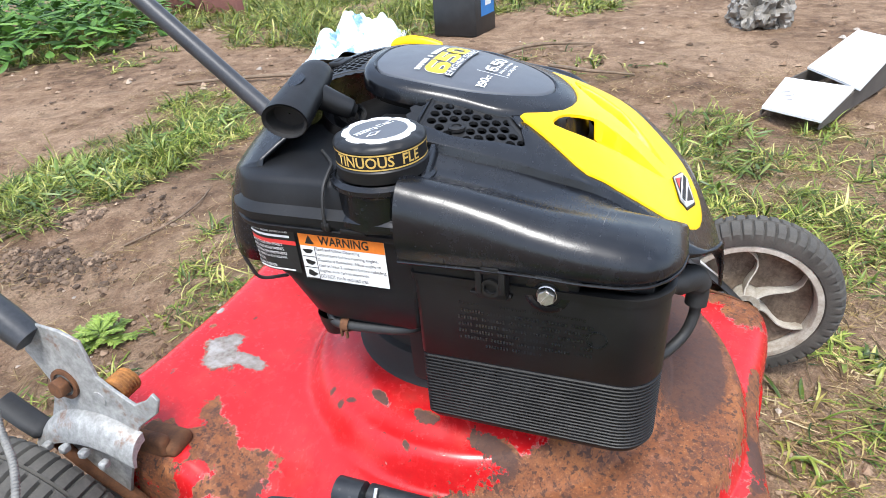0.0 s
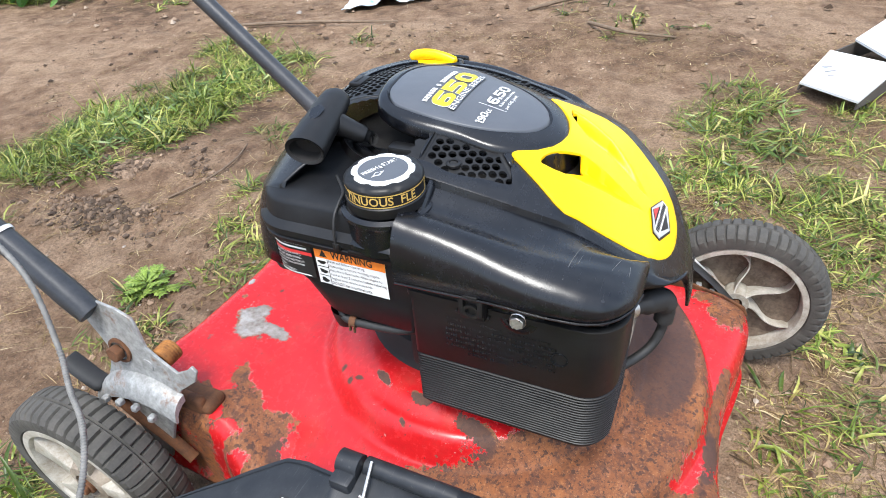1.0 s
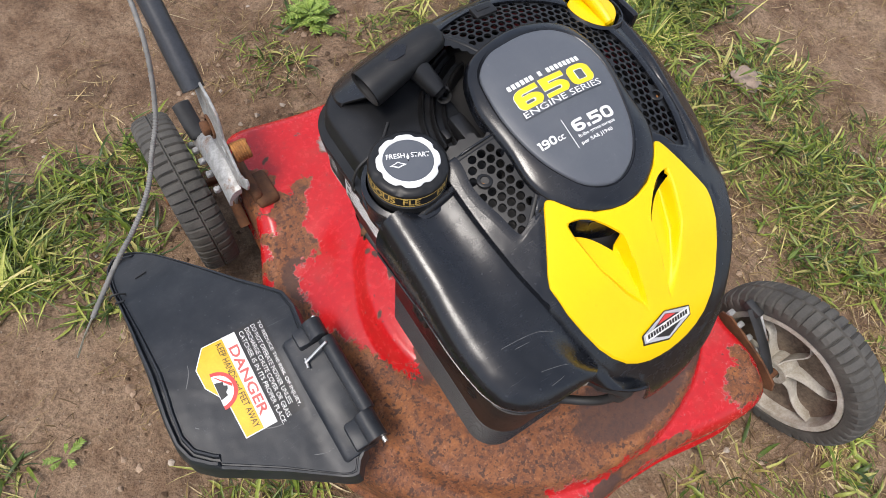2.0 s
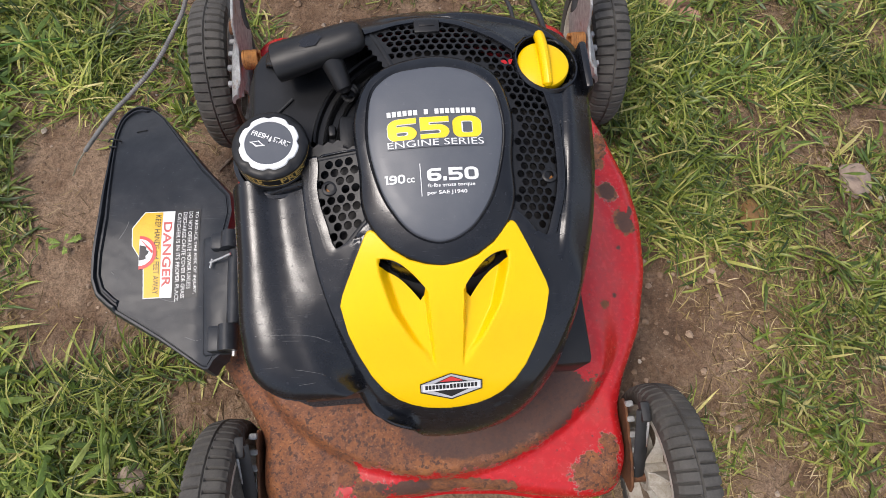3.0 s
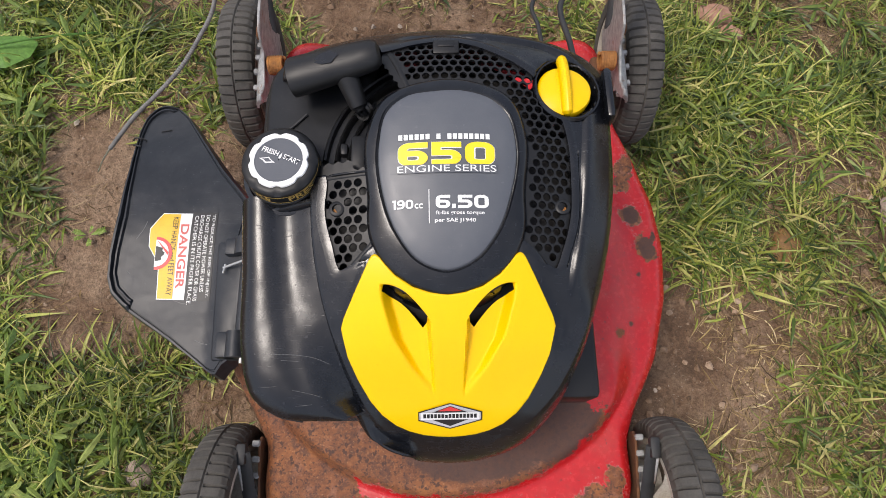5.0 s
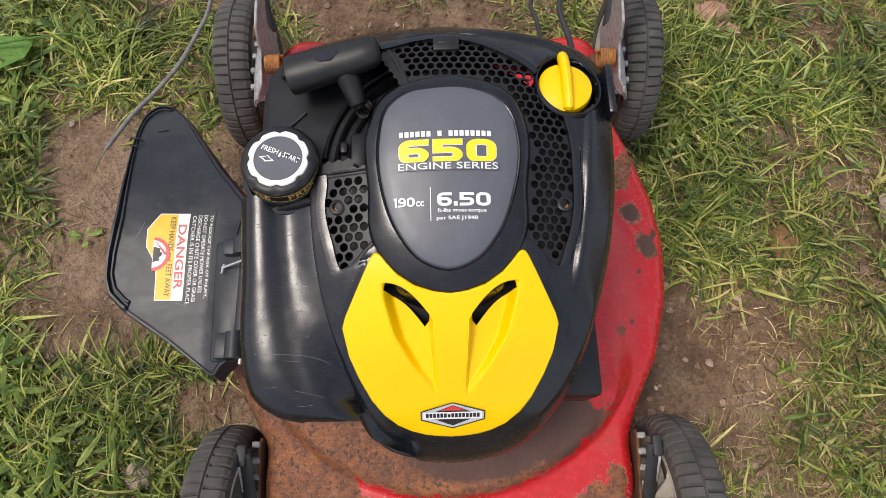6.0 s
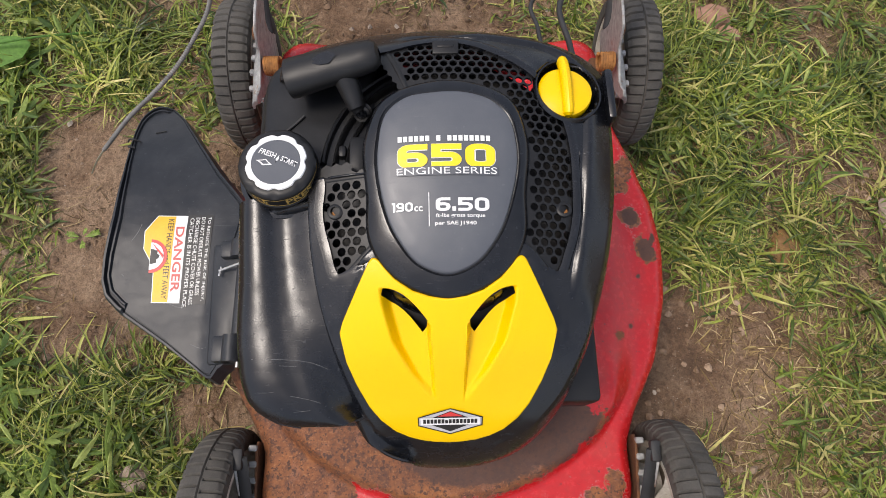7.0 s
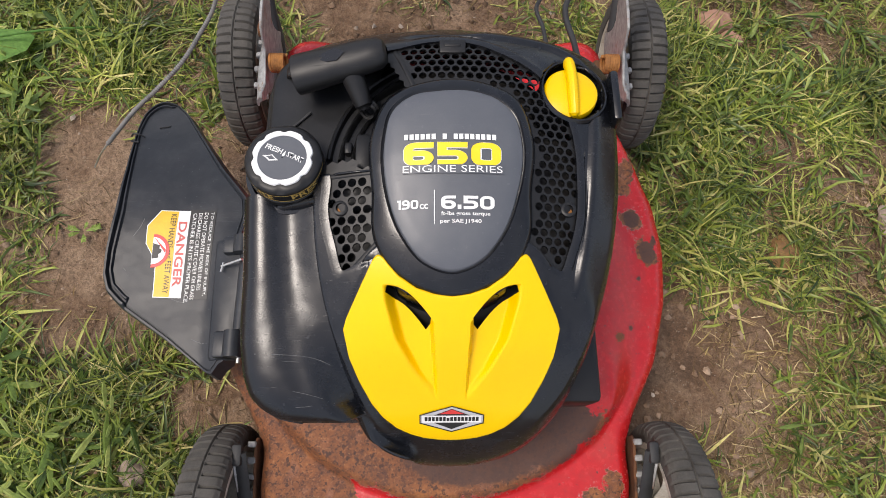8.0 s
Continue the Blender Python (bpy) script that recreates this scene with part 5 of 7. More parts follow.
part("dipstick_well", lathe_bm([(.0278, -.0015), (.0264, .0008), (.0252, .0006), (.0247, -.002), (.0245, -.030), (.0005, -.030)], 56, pose(DIP[0] + .0025, DIP[1] + .001, hood_z(*DIP) + 0.0008, -2, 12, 0)), BLACK, mower)
part("well_guard", box_bm(.1285, .1300, .411, .007, .044, .020, .003), BLACK, mower)
part("rim_tab", join_bm(box_bm(.0015, .1600, hood_z(.0015, .160) + .0012, .020, .012, .004, .0012), box_bm(.0015, .1612, hood_z(.0015, .1612) + .0032, .0125, .0035, .002, .0006)), BLACK_MATT, mower)

# -- starter grip --
def build_grip():
    a, b = Vector((-.1190, .1405, .4300)), Vector((-.0570, .1500, .4440))
    ax = (b - a).normalized()
    sd = Vector((0, 0, 1)).cross(ax).normalized()
    m = Matrix.Translation((a + b) / 2) @ Matrix((ax, sd, ax.cross(sd))).transposed().to_4x4()
    m = Matrix.Translation((.006, 0, 0)) @ m @ Matrix.Diagonal((1.10, 1.12, 1.08, 1))
    bar = [(-.0322, .0115), (-.0328, .0128), (-.030, .0130), (-.018, .0126), (-.006, .0120), (.008, .0114), (.020, .0108), (.0275, .0098), (.0310, .0075), (.0325, .003)]
    bm1 = lathe_bm([(r, z) for z, r in bar], 36, m @ pose(0, 0, 0, 0, 90, 0) @ Matrix.Diagonal((0.92, 1.10, 1, 1)))
    cav = lathe_bm([(r, z) for z, r in ((-.0332, .0122), (-.0320, .0105), (-.024, .0090), (-.024, .0005))], 36, m @ pose(0, 0, 0, 0, 90, 0) @ Matrix.Diagonal((0.92, 1.10, 1, 1)))
    stem = tube_bm(curve_points([(-.0800, .1470, .4385), (-.0755, .1400, .4345), (-.0712, .1310, .4285), (-.0668, .1210, .4225), (-.0645, .1160, .4195)], 24), [.0112] * 3 + [.0100 - .00018 * k for k in range(18)] + [.0058, .005, .0046, .004], 20)
    g = part("starter_grip", join_bm(bm1, stem), BLACK_MATT, mower, "black rubber starter pull grip")
    part("grip_hollow", cav, DARK, g)
    part("grip_mark", mesh_of("grip_mark", [tuple(m @ Vector((x - .004, y, .0112))) for x, y in ((-.010, 0), (-.003, .004), (.004, .0048), (.010, 0), (.004, -.0048), (-.003, -.004))], [tuple(range(6))], False), BLACK, g)
    part("grip_neck", lathe_bm([(.0052, -.010), (.0062, -.008), (.0052, -.006), (.0062, -.004), (.0052, -.002), (.0060, 0)], 20, pose(-.0640, .1140, .4190, 62, 0, -25)), RUBBER_BLACK, g)


build_grip()


# -- wheels --
WR, WW2 = .103, .0225


def build_tyre_mesh():
    """Two rows of thin tread blocks, staggered, with a worn crown."""
    lugs, sub = 54, 6
    n = lugs * sub
    prof = []
    for k in range(29):
        t = -1 + 2 * k / 28
        prof.append(t)
    verts, faces = [], []
    side_in = [(-.0196, .0800), (-.0222, .0815), (-.0230, .089), (-.0222, .096)]
    for i in range(n):
        a = 2 * math.pi * i / n
        cut = .0036 if i % sub == 0 else 0.0
        ring = [(x + (.0012 if cut and r > .095 else 0), r - (cut if r > .095 else 0)) for x, r in side_in]
        for t in prof:
            x = t * .0205
            r = WR - .0040 * abs(t) ** 2.4 - .0020 * max(0, abs(t) - .9) / .1
            rowi = 0 if t < 0 else 1
            ph = (i + (sub // 2) * rowi) % sub
            if 0.10 < abs(t) and ph == 0:
                r -= .0034
            if abs(t) < 0.05:
                r -= .0020
            ring.append((x, r))
        cut = .0036 if (i + sub // 2) % sub == 0 else 0.0
        ring += [(-x - (.0012 if cut and r > .095 else 0), r - (cut if r > .095 else 0)) for x, r in side_in[::-1]]
        verts += [(x, r * math.cos(a), r * math.sin(a)) for x, r in ring]
    m = len(side_in) * 2 + len(prof)
    for i in range(n):
        for k in range(m - 1):
            a, b = i * m + k, ((i + 1) % n) * m + k
            faces.append((a, b, b + 1, a + 1))
    return mesh_of("tyre", verts, faces, True, 40)


def build_rim_mesh():
    """Rim bands, hub barrel, and one thin bent fin of the inner side."""
    bm1 = lathe_bm([(.0805, -.0196), (.0795, -.0212), (.0735, -.0212), (.0722, -.0195), (.0700, .004)], 72, pose(0, 0, 0, 0, 90, 0))
    bm2 = lathe_bm([(.0805, .0200), (.0795, .0216), (.0725, .0216), (.0700, .0190), (.0680, .0085), (.0690, .0060)], 72, pose(0, 0, 0, 0, 90, 0))
    hub = lathe_bm([(.0150, .0100), (.0150, -.0230), (.0075, -.0230), (.0075, .0195)], 40, pose(0, 0, 0, 0, 90, 0))
    fins = []
    for a in (0.0,):
        vs, fs = [], []
        for q in range(9):
            t = q / 8
            r = .0145 + (.0705 - .0145) * t
            b = a + 0.42 * math.sin(math.pi * t * .85)
            depth = -.0215 + .006 * t + .007 * math.sin(math.pi * t)
            for off in (-.0008, .0008):
                for x in (depth, .0060):
                    vs.append((x, r * math.cos(b) - off * math.sin(b), r * math.sin(b) + off * math.cos(b)))
        for q in range(8):
            p = 4 * q
            fs += [(p, p + 4, p + 5, p + 1), (p + 2, p + 3, p + 7, p + 6), (p, p + 2, p + 6, p + 4)]
        bm = bmesh.new()
        bm.from_mesh(mesh_of("fin", vs, fs, False))
        fins.append(bm)
    made = []
    for name, bm, mat in (("rim", join_bm(bm1, bm2), RIM), ("hub", hub, RIM), ("fin", join_bm(*fins), RIM)):
        bmesh.ops.recalc_face_normals(bm, faces=bm.faces)
        me = bpy.data.meshes.new(name)
        bm.to_mesh(me)
        bm.free()
        me.polygons.foreach_set("use_smooth", [True] * len(me.polygons))
        me.set_sharp_from_angle(angle=radians(38))
        me.materials.append(mat)
        made.append(me)
    return made


def build_spoke_mesh():
    """One broad raised spoke of the outer face."""
    bm = prism_bm([(.015, -.0085), (.030, -.0075), (.052, -.0105), (.0690, -.0165), (.0690, .0165), (.052, .0105), (.030, .0075), (.015, .0085)], .0125, Matrix(((0, 0, 1, .0065), (1, 0, 0, 0), (0, 1, 0, 0), (0, 0, 0, 1))), .0016, 2)
    me = bpy.data.meshes.new("spoke")
    bmesh.ops.recalc_face_normals(bm, faces=bm.faces)
    bm.to_mesh(me)
    bm.free()
    me.polygons.foreach_set("use_smooth", [True] * len(me.polygons))
    me.set_sharp_from_angle(angle=radians(38))
    me.materials.append(RIM)
    return me


SPOKE_ME = build_spoke_mesh()
TYRE_ME = build_tyre_mesh()
RIM_ME, HUB_ME, FIN_ME = build_rim_mesh()


def build_disc_mesh():
    bm = lathe_bm([(.0700, .002), (.0690, .0060), (.060, .0065), (.030, .0075), (.024, .0190), (.016, .0205), (.0150, .0205), (.0150, .0050), (.022, .0050), (.040, .0045), (.062, .0030), (.0700, .002)], 72, pose(0, 0, 0, 0, 90, 0))
    me = bpy.data.meshes.new("wheel_disc")
    bm.to_mesh(me)
    bm.free()
    me.polygons.foreach_set("use_smooth", [True] * len(me.polygons))
    me.set_sharp_from_angle(angle=radians(38))
    return me


DISC_ME = build_disc_mesh()
MUD = plain("dried_mud", (.045, .030, .018), (.26, .20, .145), (.85, .98), 48.0, 0.0, 0.8, 300.0, 0.002)
MUD_ME = bpy.data.meshes.new("mud")
_mud = lathe_bm([(.0160, .0010), (.030, .0004), (.050, .0000), (.0660, -.0010), (.0698, -.0060)], 72, pose(0, 0, 0, 0, 90, 0))
_mud.to_mesh(MUD_ME)
_mud.free()
MUD_ME.polygons.foreach_set("use_smooth", [True] * len(MUD_ME.polygons))


def add_wheel(x, y, z, out, spin, label):
    """out: +1 if the outer face looks to +x."""
    w = new("wheel")
    w.parent = mower
    w.matrix_local = pose(x, y, z, 0, 0, 0 if out > 0 else 180) @ pose(0, 0, 0, spin, 0, 0)
    tagged(w, label)
    part("tyre", TYRE_ME, RUBBER, w)
    part("rim", RIM_ME, RIM, w)
    part("hub", HUB_ME, RIM, w)
    for k in range(6):
        part("fin", FIN_ME, RIM, w, at=pose(0, 0, 0, 60 * k, 0, 0))
    part("mud", MUD_ME, MUD, w, "dried brown mud inside the wheel")
    part("wheel_disc", DISC_ME, DIRTY_RIM, w, "mud-stained wheel disc")
    for k in range(5):
        part("spoke", SPOKE_ME, RIM, w, at=pose(0, 0, 0, 72 * k, 0, 0))
    part("axle_bolt", join_bm(lathe_bm([(.0095, .018), (.0095, .0215), (.008, .0225), (.0005, .0225)], 24, pose(0, 0, 0, 0, 90, 0)), prism_bm([(.0066 * math.cos(k * math.pi / 3), .0066 * math.sin(k * math.pi / 3)) for k in range(6)], .006, pose(.0215, 0, 0, 0, 90, 0), .0005, 1)), RUST, w, "rusty axle bolt")
    part("axle", lathe_bm([(.005, -.040), (.005, -.015)], 16, pose(0, 0, 0, 0, 90, 0), close=True), RUST, w)
    return w


FA, RA, WZ0 = -.2030, .3680, .1015
add_wheel(.2450, FA, WZ0, 1, 12, "cream spoked wheel with worn black tyre")
add_wheel(-.2420, FA, WZ0, -1, 40, "cream spoked wheel with worn black tyre")
add_wheel(.2560, RA, WZ0, 1, 75, "cream spoked wheel with worn black tyre")
add_wheel(-.2580, RA, WZ0, -1, 5, "cream spoked wheel with worn black tyre")


# -- height adjusters: toothed plates, levers and springs --
def plate_yz(points, x, thick, bevel=.0006):
    """An outline given as (y, z), standing at x."""
    return prism_bm(points, thick, Matrix(((0, 0, 1, x - thick / 2), (1, 0, 0, 0), (0, 1, 0, 0), (0, 0, 0, 1))), bevel, 1)


REAR_PLATE = [(.367, .262), (.345, .289), (.321, .287), (.303, .281), (.2985, .262), (.2965, .250), (.283, .241), (.265, .231), (.252, .238), (.244, .246), (.239, .241), (.244, .228), (.256, .218), (.267, .209), (.281, .183), (.312, .100), (.335, .112), (.356, .150), (.375, .164), (.381, .172), (.364, .196), (.353, .218), (.350, .236), (.357, .248)]
TEETH = ((.373, .167), (.354, .178), (.334, .181), (.313, .182), (.294, .176))
for s in (-1, 1):
    b = part("rear_bracket", plate_yz(REAR_PLATE, s * .2035, .0030), ZINC, mower, "galvanised toothed bracket with scratches")
    b.matrix_local = pose(s * .2035, 0, .237) @ pose(0, 0, 0, 0, -6 * s, 0) @ pose(-s * .2035, 0, -.237)
    for ty, tz in TEETH:
        part("tooth", box_bm(s * .2225, ty, tz + .004, .0075, .0068, .0070, .0014, 1), ZINC, b)
    shelf = []
    for y, z in curve_points([(.374, .176), (.352, .194), (.322, .202), (.294, .201), (.266, .193)], 20):
        shelf.append([(s * (.2040 + dx), y, z + dz) for dx, dz in ((0, .011), (.005, .0100), (.0105, .006), (.0140, .000), (.0155, -.006), (.0155, -.012), (.0130, -.013), (.0118, -.006), (.009, -.002), (.004, .002), (0, .003))])
    sv, sf, sn = [p for ring in shelf for p in ring], [], len(shelf[0])
    for q in range(len(shelf) - 1):
        sf += [(q * sn + k, q * sn + (k + 1) % sn, (q + 1) * sn + (k + 1) % sn, (q + 1) * sn + k) for k in range(sn)]
    sf += [tuple(range(sn)), tuple(range((len(shelf) - 1) * sn, len(shelf) * sn))]
    part("bracket_shelf", mesh_of("bracket_shelf", sv, sf, True, 40), ZINC, b)
    part("bracket_bolt", join_bm(lathe_bm([(.0135, 0), (.0135, .002), (.010, .0024)], 24, pose(s * .2050, .3320, .2370, 0, 90 * s, 0)), prism_bm([(.0085 * math.cos(k * math.pi / 3), .0085 * math.sin(k * math.pi / 3)) for k in range(6)], .0085, pose(s * .2065, .3320, .2370, 0, 90 * s, 0), .001, 1)), RUST, b, "rusty hex bolt")
    part("rivet", lathe_bm([(.0068, 0), (.0066, .0008), (.0005, .0010)], 20, pose(s * .2050, .3000, .2290, 0, 90 * s, 0)), ZINC, b)
    lever = part("height_lever", tube_bm(curve_points([(s * .2170, .2800, .1120), (s * .2160, .3020, .1300), (s * .2155, .3380, .1520), (s * .2165, .3660, .1840), (s * .2175, .3820, .1980)], 24), .0062, 8, True, lambda k: 0.45), RUST, mower, "rusted flat steel height lever")
    part("lever_grip", tube_bm(curve_points([(s * .2165, .3680, .1860), (s * .2180, .3800, .1965), (s * .2190, .3960, .2110), (s * .2195, .4010, .2150)], 18), [.008] + [.0105] * 15 + [.0085, .004], 12, True, lambda k: 0.6), RUBBER_BLACK, lever, "black rubber lever grip")
    coil = []
    for k in range(110):
        a = 2 * math.pi * k / 18
        coil.append((s * (.1985 - .00015 * k), .2905 + .0090 * math.cos(a), .2330 + .0090 * math.sin(a)))
    part("torsion_spring", tube_bm(coil, .0023, 6), ORANGE_RUST, mower, "orange rusted coil spring")
    part("corner_bracket", join_bm(box_bm(s * .193, .300, .172, .012, .070, .020, .005, 3), box_bm(s * .184, .280, .168, .026, .046, .014, .006, 3)), RUST, mower, "rusted folded steel bracket")
    # front toothed strip and crank plate
    f = part("front_bracket", plate_yz([(-.118, .106), (-.116, .130), (-.126, .136), (-.150, .132), (-.185, .124), (-.212, .112), (-.218, .100), (-.19, .070), (-.14, .075)], s * .2050, .0030), RUST, mower, "rusted front height plate")
    for k in range(5):
        part("tooth", box_bm(s * .2090, -.123 - .0165 * k, .1345 - .0020 * k - .0008 * k * k, .0090, .0068, .0070, .0012, 1), ZINC, f)
    part("front_lever", join_bm(tube_bm(curve_points([(s * .214, -.205, .10), (s * .214, -.175, .130), (s * .214, -.150, .150), (s * .2145, -.132, .162)], 16), .0075, 8, True, lambda k: 0.4), box_bm(s * .2165, -.134, .160, .011, .022, .010, .003)), RUBBER_BLACK, mower, "dark height lever with black grip")
    part("front_lever_clip", box_bm(s * .2195, -.152, .146, .003, .042, .012, .0015, 1, pose(0, 0, 0, 40, 0, 0)), ZINC, mower)

# -- push handle --
for s in (-1, 1):
    d = Vector((0, .130, .118)).normalized()
    p0 = Vector((s * .2050, .336, .268)) + d * .016
    pts = [p0 + d * t for t in (0, .01, .025, .045, .07, .12, .3, .6, .95)]
    bar = part("handle_bar", tube_bm(pts, [.0115, .0122, .0125, .012, .0115, .0112, .0112, .0112, .0112], 20, True, None), TUBE, mower, "dark grey painted steel handle tube")
part("zip_tie", lathe_bm([(.0128, -.002), (.0128, .002)], 20, Matrix.Translation(Vector((-.2050, .336, .268)) + Vector((0, .130, .118)).normalized() * .118) @ pose(0, 0, 0, -45, 0, 0)), WHITE, mower, "clear plastic cable tie")
part("zip_tail", tube_bm([(-.214, .420, .350), (-.226, .424, .352), (-.236, .421, .348)], .0014, 6), WHITE, mower)

# -- cables --
part("throttle_cable", tube_bm(curve_points([(-.218, .60, .525), (-.2195, .485, .424), (-.2195, .423, .374), (-.229, .365, .335), (-.249, .333, .284), (-.270, .305, .264), (-.289, .272, .257), (-.315, .244, .249), (-.346, .227, .231), (-.390, .208, .193)], 260), [.0027 if k % 2 else .0021 for k in range(261)], 10), CABLE, mower, "grey coiled cable sheath hanging free beside the handle")
part("wire_end", tube_bm(curve_points([(-.388, .209, .195), (-.408, .204, .173), (-.426, .200, .149)], 10), .0010, 6), BOLT, mower)
part("brake_cable", tube_bm(curve_points([(.120, .170, .330), (.126, .205, .335), (.126, .246, .325), (.121, .296, .322), (.150, .335, .325), (.185, .360, .314), (.204, .372, .303)], 50), .0030, 10), RUBBER_BLACK, mower, "black brake cable")
part("starter_rope", tube_bm(curve_points([(.092, .185, .330), (.096, .225, .335), (.096, .266, .325), (.093, .300, .320), (.125, .338, .318), (.170, .358, .308), (.203, .368, .299)], 50), .0022, 8), RUBBER_BLACK, mower)
part("tank_tube", tube_bm(curve_points([(-.085, .195, .395), (-.096, .209, .372), (-.100, .216, .348), (-.100, .220, .32), (-.099, .2155, .298), (-.094, .211, .284), (-.080, .195, .280)], 30), .0015, 8), RUBBER_BLACK, mower)

# -- side discharge chute --
CH_OUT = [(-.354, .296), (-.364, .290), (-.371, .275), (-.3715, .250), (-.3685, .215), (-.367, .181), (-.3675, .124), (-.3715, .075), (-.3715, .050), (-.366, .033), (-.352, .019), (-.297, -.018), (-.251, -.053), (-.243, -.056), (-.237, -.046), (-.228, -.041),
          (-.223, -.015), (-.223, .043), (-.223, .087), (-.219, .120), (-.222, .140), (-.233, .154), (-.255, .180), (-.290, .229), (-.320, .272), (-.338, .290)]
CHC = np.array((-.290, .105))


chute_line = smooth_line([-.06, .03, .12, .2, .29, .33], [.180, .187, .196, .183, .147, .128])


def chute_z(x, y):
    return chute_line(y) + .012 * float(smooth01(-.262, -.222, x)) * float(smooth01(.12, .06, y))


def build_chute():
    n = 220
    ang = np.linspace(0, 2 * np.pi, n, endpoint=False)
    R = ring_radius(CH_OUT, CHC, ang, 1)
    verts, faces = [], []
    rows = [(.02, 0, 0)] + [(k, 0, 0) for k in (.15, .3, .45, .6, .75, .85)] + [(1, -.0135, .0), (1, -.0122, .0030), (1, -.0105, .0032), (1, -.0092, -.0012), (1, -.0072, -.0014), (1, -.0058, .0034), (1, -.0034, .0034), (1, -.0015, .0006), (1, 0, -.005), (1, .0015, -.014), (1, .003, -.028)]
    for k, d, dz in rows:
        for a, r in zip(ang, R):
            out = CHC[0] + r * math.cos(a) < -.345
            q = k * r + (d if out or d > -.001 else max(d * 0.6, -.006))
            x, y = CHC[0] + q * math.cos(a), CHC[1] + q * math.sin(a)
            lift = dz if out or dz < 0 else 0.0
            verts.append((x, y, chute_z(x, y) + lift))
    for j in range(len(rows) - 1):
        for i in range(n):
            faces.append((j * n + i, j * n + (i + 1) % n, (j + 1) * n + (i + 1) % n, (j + 1) * n + i))
    faces.append(tuple(range(n)))
    return part("discharge_chute", mesh_of("discharge_chute", verts, faces, True, 45), CHUTE, mower, "faded black plastic discharge chute with danger sticker")


chute = build_chute()
part("hinge_flap", join_bm(loft_bm([(rounded(-.250, -.214, -.041, .088, (.004, .003, .003, .004), 3), lambda x, y: chute_z(x, y) - .002), (rounded(-.248, -.214, -.040, .087, (.004, .003, .003, .004), 3), lambda x, y: chute_z(x, y) + .004), (rounded(-.246, -.216, -.038, .085, (.004, .003, .003, .004), 3), lambda x, y: chute_z(x, y) + .005)])), CHUTE, chute)
for y0, y1 in ((-.041, -.014), (.069, .088)):
    part("hinge_knuckle", join_bm(tube_bm([(-.216, y0, .211), (-.216, y1, .211)], .0098, 20), box_bm(-.226, (y0 + y1) / 2, .206, .022, y1 - y0, .014, .003)), CHUTE, chute)
part("hinge_barrel", tube_bm([(-.211, -.013, .208), (-.211, .067, .208)], .0075, 20), CHUTE, chute)
part("hinge_pin", tube_bm([(-.2105, -.046, .2065), (-.2105, .094, .2065)], .0024, 10), BOLT, chute)
part("hinge_spring", join_bm(tube_bm([(-.2130, .060, .219), (-.238, .0560, .2065)], .0014, 8), tube_bm([(-.236, .0600, .2062), (-.238, .0500, .2058)], .0014, 8)), BOLT, chute, "bare spring wire")


def on_chute(u0, v0, lift=.0010):
    """u along the reading direction, v up the letters."""
    o, du, dv = Vector((-.2535, .1235)), Vector((-.030, -.999)).normalized(), Vector((.999, -.030)).normalized()
    def where(u, v):
        p = o + du * (u0 + u) + dv * (v0 + v)
        return (p.x, p.y, chute_z(p.x, p.y) + lift)
    return where


def chute_poly(name, pts, lift, mat, parent, label=""):
    """pts in the sticker's own (u, v); filled as a fan of fine strips."""
    bm = bmesh.new()
    f = bm.faces.new([bm.verts.new((u, v, 0)) for u, v in pts])
    bmesh.ops.triangulate(bm, faces=[f])
    bmesh.ops.subdivide_edges(bm, edges=bm.edges[:], cuts=5, use_grid_fill=True)
    for v in bm.verts:
        v.co = on_chute(0, 0, lift)(v.co.x, v.co.y)
    return part(name, bm, mat, parent, label)


STICKER = plain("sticker_yellow", (.66, .38, .015), (.80, .50, .03), (.35, .55), 70.0)
FADED_RED = plain("faded_red_print", (.50, .07, .06), (.62, .16, .13), (.45, .6), 160.0)
stick = chute_poly("danger_label", [(0, 0), (.099, 0), (.099, -.0290), (0, -.0290)], .0008, INK, chute, "black, white and yellow danger sticker, partly torn")
chute_poly("label_white", [(.0015, -.0290), (.0985, -.0290), (.0985, -.0585), (.060, -.0600), (.040, -.0725), (.0200, -.0735), (.0015, -.0610)], .0010, WHITE, stick)
chute_poly("label_white", [(.0015, -.0280), (.0985, -.0280), (.0985, -.0300), (.0015, -.0300)], .0011, WHITE, stick)
chute_poly("label_yellow", [(.0025, -.0410), (.0975, -.0410), (.0975, -.0575), (.060, -.0590), (.040, -.0715), (.0205, -.0725), (.0025, -.0605)], .0013, STICKER, stick)
for k, line in enumerate(("TO REDUCE THE RISK OF INJURY,", "DO NOT OPERATE MOWER UNLESS", "DISCHARGE CHUTE COVER OR GRASS", "CATCHER IS IN ITS PROPER PLACE.")):
    part("label_text", text_mesh(line, on_chute(.0025 + .0006 * k, -.0062 - .0062 * k, .0013), .0032 * len(line), .0042), WHITE, stick)
part("danger_word", text_mesh("DANGER", on_chute(.0145, -.0392, .0014), .072, .0092, thick=True), FADED_RED, stick)
part("keep_text", text_mesh("KEEP HANDS and FEET AWAY", on_chute(.0060, -.0485, .0016), .088, .0060), INK, stick)
ringp = lambda r0, k: [(.048 + r0 * math.cos(a) * 1.0, -.0640 + r0 * math.sin(a)) for a in np.linspace(0, math.pi, k)]
chute_poly("sign_ring", ringp(.0185, 18)[:], .0017, RED_PRINT, stick)
chute_poly("sign_field", ringp(.0150, 18)[:], .0020, WHITE, stick)
